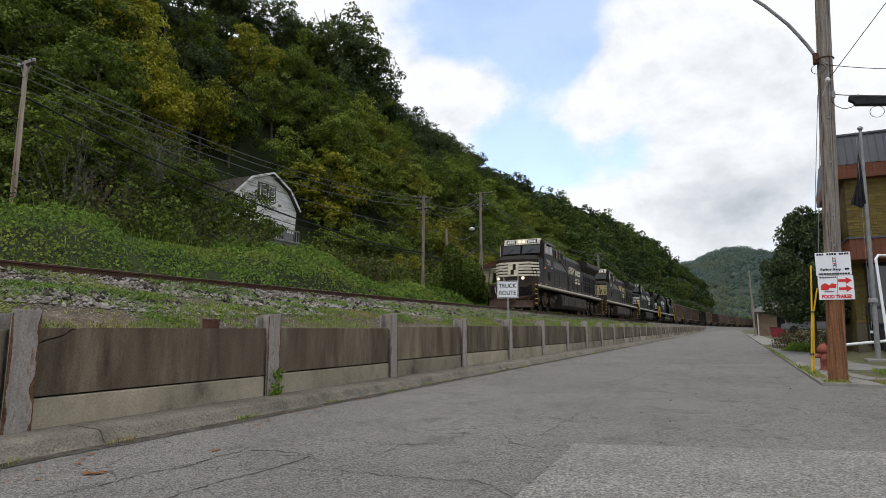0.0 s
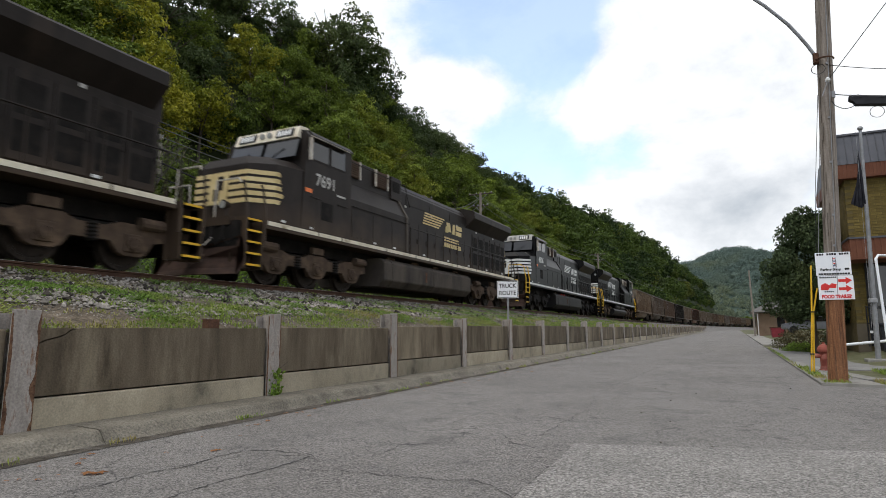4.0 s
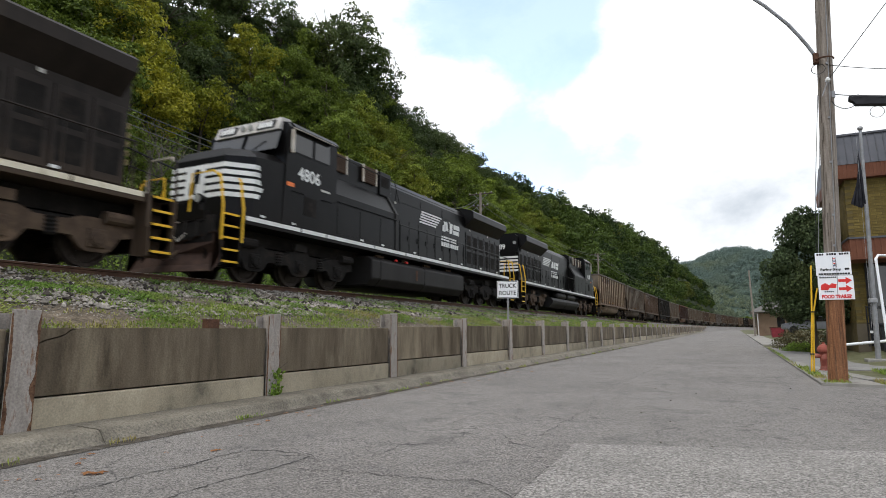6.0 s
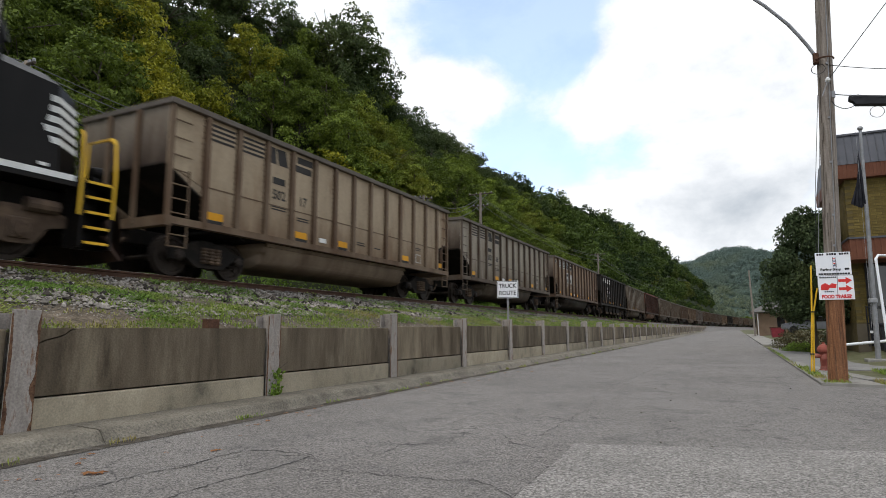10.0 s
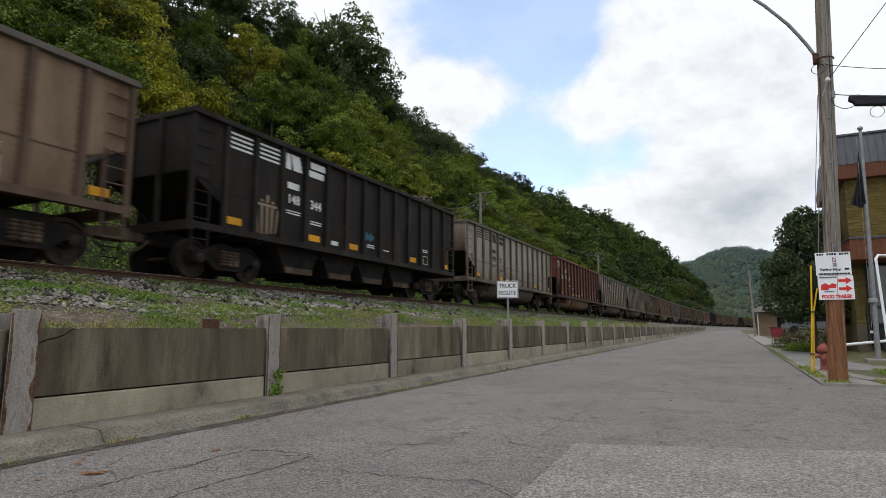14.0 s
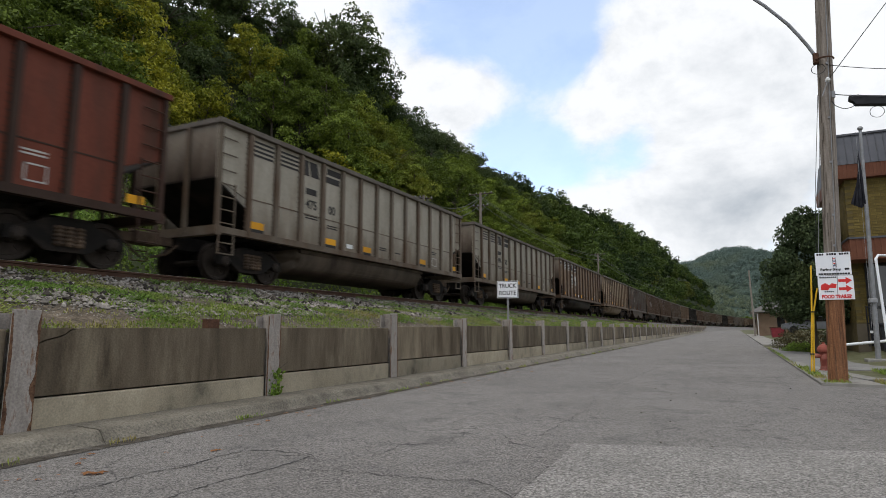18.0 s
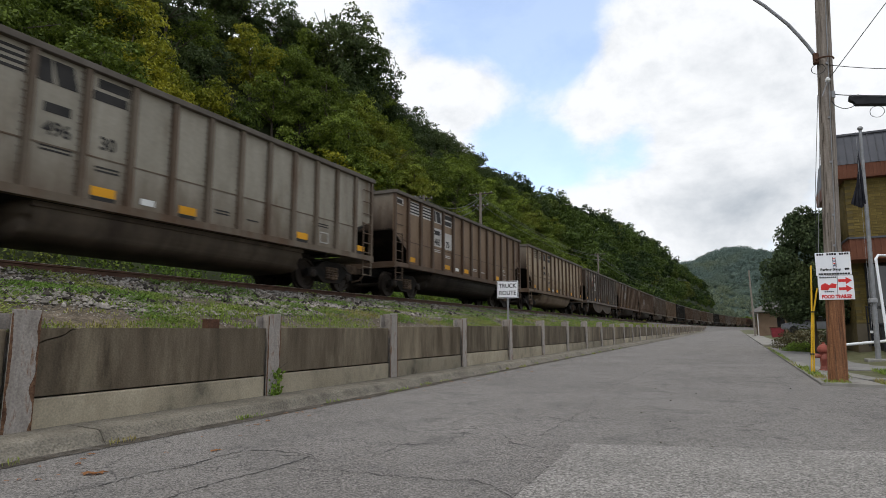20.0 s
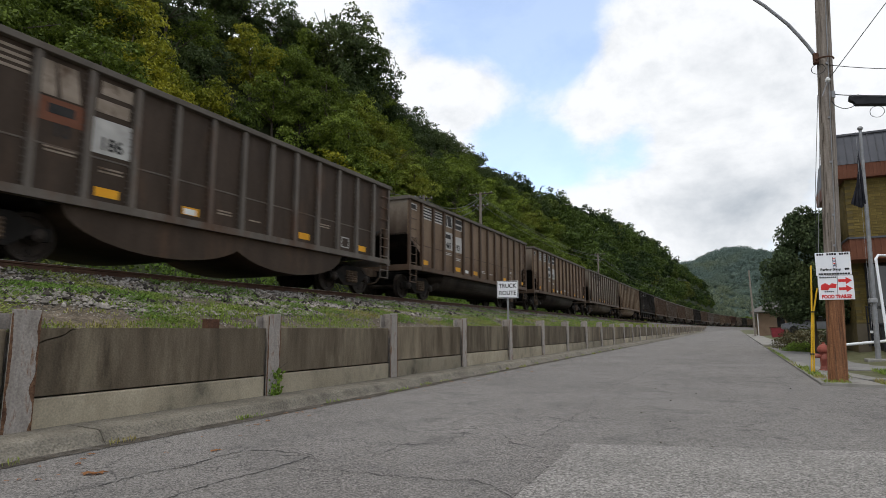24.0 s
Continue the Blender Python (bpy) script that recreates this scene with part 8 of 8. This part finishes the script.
def plain_pole(name, x, y, z0, z1, r, arms, label, lean=0.0, group="utility poles", mat=POLEWOOD):
    p = tagged(new(name), label, "utility pole", group)
    top = Vector((x + lean, y, z1))
    bm = B(); rod(bm, (x, y, z0 - 0.5), top, r, r * 0.72, 10); part("shaft", bm, mat, p)
    for dz, w, ax in arms:
        c = Vector((x, y, z0)).lerp(top, (z1 - z0 - dz) / (z1 - z0))
        bm = B()
        d = Vector((w / 2, 0, 0)) if ax == "x" else Vector((w * 0.35, w * 0.35, 0))
        rod(bm, c - d, c + d, 0.06, seg=6); arm = part("crossarm", bm, TIE, p)
        for k in (-0.9, -0.35, 0.35, 0.9):
            bm = B(); lathe(bm, [(0.03, 0), (0.06, 0.05), (0.06, 0.12), (0.03, 0.17)], c + d * k, "z", 8); part("insulator", bm, GREY_METAL, arm)
        bm = B(); rod(bm, c + d * 0.6, c - Vector((0, 0, 0.6)), 0.02, seg=5); rod(bm, c - d * 0.6, c - Vector((0, 0, 0.6)), 0.02, seg=5); part("brace", bm, GREY_METAL, arm)
    return p


plain_pole("utility_pole", 2.35, 86, 0.4, 8.9, 0.13, [], "slim wooden pole down the road", -0.25)
plain_pole("utility_pole", -22, 11.35, 4.0, 10.7, 0.105, [(0.15, 1.0, "x")], "tan wooden utility pole standing in the brush", 0.0, mat=POLETAN)
plain_pole("utility_pole", -20, 37.6, 3.6, 11.05, 0.13, [(0.2, 1.4, "d"), (1.0, 1.2, "x")], "wooden utility pole with crossarms behind the track")
plain_pole("utility_pole", -19, 46.2, 3.6, 13.0, 0.15, [(0.15, 2.2, "x"), (1.2, 1.4, "x")], "tall wooden utility pole with crossarms and a lamp")
plain_pole("utility_pole", -19, 40.1, 3.6, 8.9, 0.12, [], "short leaning bare wooden pole", -0.35)
plain_pole("utility_pole", -19, 95.4, 3.6, 13.4, 0.15, [(0.15, 2.2, "x"), (1.1, 1.6, "d")], "tall wooden utility pole with crossarms")


def pole_lamp():
    l = tagged(new("street_lamp"), "small white lamp on a bracket of the pole", "street lamp")
    bm = B(); tube(bm, [(-19, 46.1, 9.9), (-19.3, 46.0, 10.0), (-19.6, 45.9, 9.9)], 0.025, 6); part("bracket", bm, GREY_METAL, l)
    bm = B(); lathe(bm, [(0.08, 0.1), (0.24, 0.0), (0.22, -0.12), (0.1, -0.16)], (-19.7, 45.9, 9.85), "z", 12); part("hood", bm, LETTER, l)


pole_lamp()

# each cable: where it passes the tan pole and the crossarm pole, its sag between them, its radius
for a, b, sag, r in (((-22.0, 11.41, 10.65), (-20.0, 37.66, 10.91), 0.95, 0.019), ((-22.0, 11.35, 10.43), (-20.0, 38.2, 10.76), 1.05, 0.019), ((-22.0, 10.9, 10.12), (-20.0, 37.14, 10.21), 1.05, 0.019),
                     ((-22.0, 11.31, 9.64), (-19.0, 39.42, 8.48), 0.85, 0.015), ((-22.0, 11.33, 9.40), (-20.0, 37.7, 6.80), 0.85, 0.040), ((-22.0, 11.32, 8.51), (-20.0, 37.7, 6.65), 0.72, 0.024)):
    start = (a[0] - 3.6, a[1] - 40, a[2] + 0.9)
    nxt = (-19.0, 46.2, b[2] + 1.75 if b[2] > 9 else b[2] + 1.6)
    wire([start, a, b, nxt, (-19.0, 95.4, nxt[2] + 0.4), (-18.5, 190, nxt[2] + 1)], r, "thin grey wire strung between the utility poles" if r < 0.02 else "thick black cable strung between the utility poles", sag, "wire", WIRE_GREY if r < 0.02 else WIRE)


# ---------------------------------------------------------------- abandoned house on the slope
def barn_house():
    h = tagged(new("house"), "derelict white weatherboarded house with gambrel roof, overgrown", "house")
    white = surf("peeling_white_boards", (0.60, 0.59, 0.55), (0.76, 0.75, 0.71), 1.5, 0.9, bump=0.2, c3=(0.22, 0.20, 0.17), s3=0.9, lo3=0.5, hi3=0.7, stretch=(0.4, 0.4, 3))
    greyw = surf("grey_bare_boards", (0.17, 0.16, 0.15), (0.27, 0.26, 0.245), 1.5, 0.9, bump=0.2, stretch=(3, 3, 0.4))
    shingle = surf("dark_old_shingles", (0.04, 0.035, 0.03), (0.075, 0.065, 0.055), 3, 0.95, bump=0.4)
    # local frame: the gable faces +x, its width runs along y from 0 to 7
    gable = [(0, 9.0), (7.0, 9.0), (7.15, 10.9), (5.9, 12.4), (3.9, 13.4), (1.7, 12.6), (-0.15, 10.9)]
    def P(y, z, x=0.0):
        return (x, y, z)
    bm = B(); prism(bm, gable, "x", -5, 0.0); body = part("wall", bm, greyw, h)
    z = 9.05
    while z < 13.2:
        ys = [a + (b - a) * (z - c) / (d - c) for (a, c), (b, d) in zip(gable[1:4] + [gable[4]], gable[2:5]) if c <= z <= d] or [6.9]
        yl = [a + (b - a) * (z - c) / (d - c) for (a, c), (b, d) in zip([gable[0], gable[6], gable[5]], [gable[6], gable[5], gable[4]]) if c <= z <= d] or [0.1]
        bm = B(); prism(bm, [(yl[0] + 0.06, z), (ys[0] - 0.06, z), (ys[0] - 0.06, z + 0.155), (yl[0] + 0.06, z + 0.155)], "x", 0.0, 0.03); part("board", bm, white, body)
        z += 0.17
    top = gable[1:] + [gable[0]]
    ridge = [gable[2], gable[3], gable[4], gable[5], gable[6]]
    for a, b in zip(ridge[:-1], ridge[1:]):
        d = Vector((0, b[0] - a[0], b[1] - a[1])); n = Vector((0, -d.z, d.y)).normalized() * -0.12
        if n.z < 0:
            n = -n
        bm = B(); prism(bm, [a, b, (b[0] + n.y, b[1] + n.z), (a[0] + n.y, a[1] + n.z)], "x", -5.2, 0.35); r = part("roof", bm, shingle, h)
        bm = B(); prism(bm, [(a[0], a[1]), (b[0], b[1]), (b[0] + n.y * 1.25, b[1] + n.z * 1.25), (a[0] + n.y * 1.25, a[1] + n.z * 1.25)], "x", 0.35, 0.42); part("bargeboard", bm, white, r)
    # upper pair of windows
    bm = B(); box(bm, 0.03, 0.06, 2.55, 4.55, 11.15, 12.55); surround = part("window_surround", bm, surf("bare_dark_wood", (0.07, 0.06, 0.05), (0.12, 0.10, 0.085), 3, 0.9), h)
    bm = B(); box(bm, 0.03, 0.055, 1.2, 2.55, 11.15, 11.4); part("bare_board", bm, greyw, surround)
    for y in (2.8, 3.7):
        bm = B(); box(bm, 0.06, 0.08, y, y + 0.72, 11.25, 12.45); w = part("window", bm, LETTER, h, "white multi-paned sash window")
        for j in range(3):
            for i in range(2):
                bm = B(); box(bm, 0.08, 0.088, y + 0.07 + i * 0.31, y + 0.35 + i * 0.31, 11.33 + j * 0.37, 11.64 + j * 0.37); part("pane", bm, DARKGLASS, w)
    bm = B(); box(bm, 0.03, 0.07, 4.9, 5.2, 11.0, 11.2); part("vent", bm, DARKGLASS, h)
    # porch level: openings, deck rail and skirt
    bm = B(); box(bm, -0.05, 0.0, 1.6, 5.6, 8.2, 9.6); part("porch_wall", bm, white, h)
    for y in (2.9, 3.9, 4.9):
        bm = B(); box(bm, 0.03, 0.05, y, y + 0.7, 8.4, 9.6); part("window", bm, DARKGLASS, h)
    bm = B(); box(bm, -1, 1.2, 2.2, 6.2, 8.05, 8.2); porch = part("porch_deck", bm, greyw, h)
    for i in range(14):
        bm = B(); y = 2.25 + i * 0.3; box(bm, 1.14, 1.18, y, y + 0.05, 8.2, 9.0); part("baluster", bm, greyw, porch)
    bm = B(); box(bm, 1.12, 1.2, 2.2, 6.2, 9.0, 9.08); part("porch_rail", bm, greyw, porch)
    for i in range(17):
        bm = B(); y = 2.3 + i * 0.235; box(bm, 1.0, 1.04, y, y + 0.225, 5.6, 8.05); part("skirt_board", bm, greyw, porch)
    bm = B(); box(bm, -5, -0.05, 0.1, 6.9, 4.5, 9.0); part("foundation", bm, greyw, h)
    h.location = (-32.2, 30.9, 0.0)
    h.rotation_euler = (0, 0, 0)


barn_house()


def shack():
    s = tagged(new("shed"), "ruined pale yellow shed among vines", "shed")
    w = surf("pale_yellow_boards", (0.28, 0.25, 0.16), (0.38, 0.34, 0.23), 2, 0.9, stretch=(1, 1, 4))
    bm = B(); box(bm, -20.6, -17.8, 50.5, 53, 4.2, 7.0); body = part("wall", bm, w, s)
    for k in range(9):
        bm = B(); box(bm, -20.62, -17.78, 50.46, 50.5, 4.3 + k * 0.3, 4.55 + k * 0.3); part("board", bm, w, body)
    bm = B(); box(bm, -19.6, -19.0, 50.42, 50.47, 5.3, 6.4); part("opening", bm, DARKGLASS, s)
    bm = B(); prism(bm, [(-21, 6.9), (-17.4, 6.9), (-17.4, 7.02), (-19.2, 7.5), (-21, 7.02)], "y", 50.2, 53.3); part("roof", bm, RUST, s)


shack()


def vine_pillar():
    """A pole and shed smothered by vines."""
    rng = np.random.default_rng(21)
    v = tagged(new("vine_thicket"), "thick green vines smothering a post and fence", "vines")
    for (x, y, sx, sy, h, k) in ((-18.6, 39.6, 0.7, 0.9, 4.2, 1800), (-18.2, 42.0, 1.0, 1.4, 3.3, 2200), (-17.6, 44.5, 1.2, 1.6, 1.6, 1600)):
        d = rng.normal(0, 1, (k, 3)); d /= np.linalg.norm(d, axis=1, keepdims=True)
        pos = d * np.array([sx, sy, h * 0.5]) * rng.uniform(0.75, 1.12, k)[:, None] + np.array([x, y, 3.4 + h * 0.5])
        part_of("foliage", quads_mesh("foliage", leaf_cloud(pos, d, np.full(k, 0.24), rng, 0.6)), LEAF_GREEN, v)
    bm = B(); rod(bm, (-18.6, 39.6, 3), (-18.6, 39.6, 7.3), 0.1, seg=6); part("post", bm, POLEWOOD, v)


vine_pillar()


# ---------------------------------------------------------------- sign behind the wall, and clutter
def truck_route_sign():
    s = tagged(new("truck_route_sign"), "white rectangular truck route sign on a steel post", "road sign")
    x, y = -7.12, 19.75
    bm = B(); box(bm, x - 0.03, x + 0.03, y, y + 0.035, 1.2, 2.45); part("sign_post", bm, GREY_METAL, s)
    board = tagged(new("board"), ""); board.parent = s
    bm = B(); box(bm, -0.38, 0.38, -0.012, 0.0, -0.305, 0.305, 0.004)
    bl = part("plate", bm, WHITE_PAINT, s)
    m = Matrix.Translation((x, y - 0.004, 2.66)) @ pose(0, 0, 0, 0, 0, 8)
    bpy.data.objects.remove(board)
    bl.matrix_basis = m
    bm = B()
    for x0, x1, z0, z1 in ((-0.355, 0.355, 0.27, 0.285), (-0.355, 0.355, -0.285, -0.27), (-0.355, -0.34, -0.27, 0.27), (0.34, 0.355, -0.27, 0.27)):
        box(bm, x0, x1, -0.016, -0.012, z0, z1)
    part("border", bm, BLACK_PAINT, bl)
    face = pose(0, 0, 0, 90, 0, 0)
    words("lettering", "TRUCK", 0.205, BLACK_PAINT, bl, Matrix.Translation((0, -0.014, 0.125)) @ face, wide=0.92)
    words("lettering", "ROUTE", 0.205, BLACK_PAINT, bl, Matrix.Translation((0, -0.014, -0.125)) @ face, wide=0.92)


truck_route_sign()


def rusty_box():
    b = tagged(new("rusty_box"), "small rusty steel box on top of the wall", "steel box")
    bm = B(); box(bm, -7.02, -6.88, 6.30, 6.50, 1.27, 1.40, 0.008); part("body", bm, RUST, b)
    bm = B(); box(bm, -7.025, -6.875, 6.295, 6.505, 1.395, 1.405); part("lid", bm, RUST, b)


rusty_box()


def vine_on_post():
    rng = np.random.default_rng(2)
    v = tagged(new("weed"), "small green vine climbing a wall post", "weed")
    n = 130
    pos = np.stack([rng.uniform(-6.80, -6.70, n), 7.62 + rng.normal(0, 0.07, n), 0.2 + rng.random(n) ** 1.4 * 0.42], 1)
    part_of("leaf_spray", quads_mesh("leaf_spray", leaf_cloud(pos, np.array([[0.8, -0.6, 0.3]]), np.full(n, 0.07), rng, 0.5)), LEAF_VINE, v)
    bm = B(); tube(bm, [(-6.76, 7.62, 0.12), (-6.74, 7.66, 0.35), (-6.76, 7.7, 0.62), (-6.72, 7.85, 0.72)], 0.005, 4); part("stem", bm, BARK, v)


vine_on_post()


def fallen_leaf(x, y, s, rz, label):
    bm = B()
    c = bm.verts.new((0, 0, 0.012))
    ring = [bm.verts.new((math.cos(a) * s * r, math.sin(a) * s * r * 0.7, 0.006 + 0.03 * abs(math.sin(a * 2)) * s * 8)) for a, r in ((0, 1.2), (0.7, 0.6), (1.4, 0.95), (2.2, 0.55), (3.1, 1.0), (3.9, 0.6), (4.7, 0.9), (5.5, 0.55))]
    for i in range(8):
        bm.faces.new((c, ring[i], ring[(i + 1) % 8]))
    o = tagged(part("dead_leaf", bm, DEADLEAF), label, "leaf", "dead leaves on the road")
    o.location = (x, y, grade(y) + 0.005); o.rotation_euler = (0, 0, rz)


for x, y, s, r in ((-5.05, 3.40, 0.08, 0.3), (-4.98, 3.46, 0.07, 1.5), (-4.83, 4.55, 0.045, 2.1), (-4.82, 4.6, 0.05, 0.5), (-5.6, 6.0, 0.05, 1.0), (-5.7, 6.3, 0.06, 2.0), (-5.2, 4.3, 0.03, 0.2), (-5.9, 12.5, 0.05, 0.4), (-5.7, 15.5, 0.06, 1.3), (-5.85, 9.0, 0.05, 2.3), (-5.6, 10.6, 0.03, 2.3), (-5.2, 16.3, 0.05, 0.3), (-5.5, 3.6, 0.05, 2.2)):
    fallen_leaf(x, y, s, r, "curled brown dead leaf lying on the asphalt")
rng_l = random.Random(27)
for k in range(46):
    y = 2.6 + 26 * rng_l.random() ** 1.5
    fallen_leaf(-6.0 + rng_l.random() ** 2 * 0.9, y, rng_l.uniform(0.018, 0.05), rng_l.uniform(0, 6.28), "small brown dead leaf lying along the curb")
rng_p = random.Random(11)
for k in range(26):
    bm = B(); s = rng_p.uniform(0.008, 0.02)
    lathe(bm, [(s * 0.6, 0), (s, s * 0.5), (s * 0.5, s)], (0, 0, 0), "z", 6)
    o = tagged(part("pebble", bm, STONE), "small dark pebble on the asphalt", "pebble", "pebbles on the road")
    y = rng_p.uniform(6, 14)
    o.location = (rng_p.uniform(-1.5, 1.4), y, grade(y) + 0.012)



def insect():
    """Dark insect that darts past close to the lens."""
    o = tagged(new("insect"), "small dark flying insect crossing the sky", "insect")
    bm = B(); lathe(bm, [(0.0008, -0.008), (0.0028, -0.004), (0.003, 0.002), (0.0018, 0.007), (0.0006, 0.009)], (0, 0, 0), "x", 8); part("body", bm, DARK_PLASTIC, o)
    for s in (-1, 1):
        bm = B(); prism(bm, [(0.002, 0), (0.004, s * 0.012), (-0.004, s * 0.013), (-0.003, 0)], "z", 0.001, 0.0014); part("wing", bm, surf("dark_wing", (0.05, 0.045, 0.04), (0.08, 0.07, 0.06), 40, 0.5, bump=0), o)
    return o


INSECT = insect()


def insect_rows():
    mid, step = Vector((-0.12, 1.171, 1.802)), Vector((0.898, 0.439, 0.08)) * 7.5
    def at(dt):
        return Matrix.Translation(mid + step * dt) @ pose(0, 0, 0, 0, -5, 26)
    return [(0, at(-0.5)), (20.2, at(-0.5)), (20.7, at(0)), (21.2, at(0.5)), (24, at(0.5))]


motions()
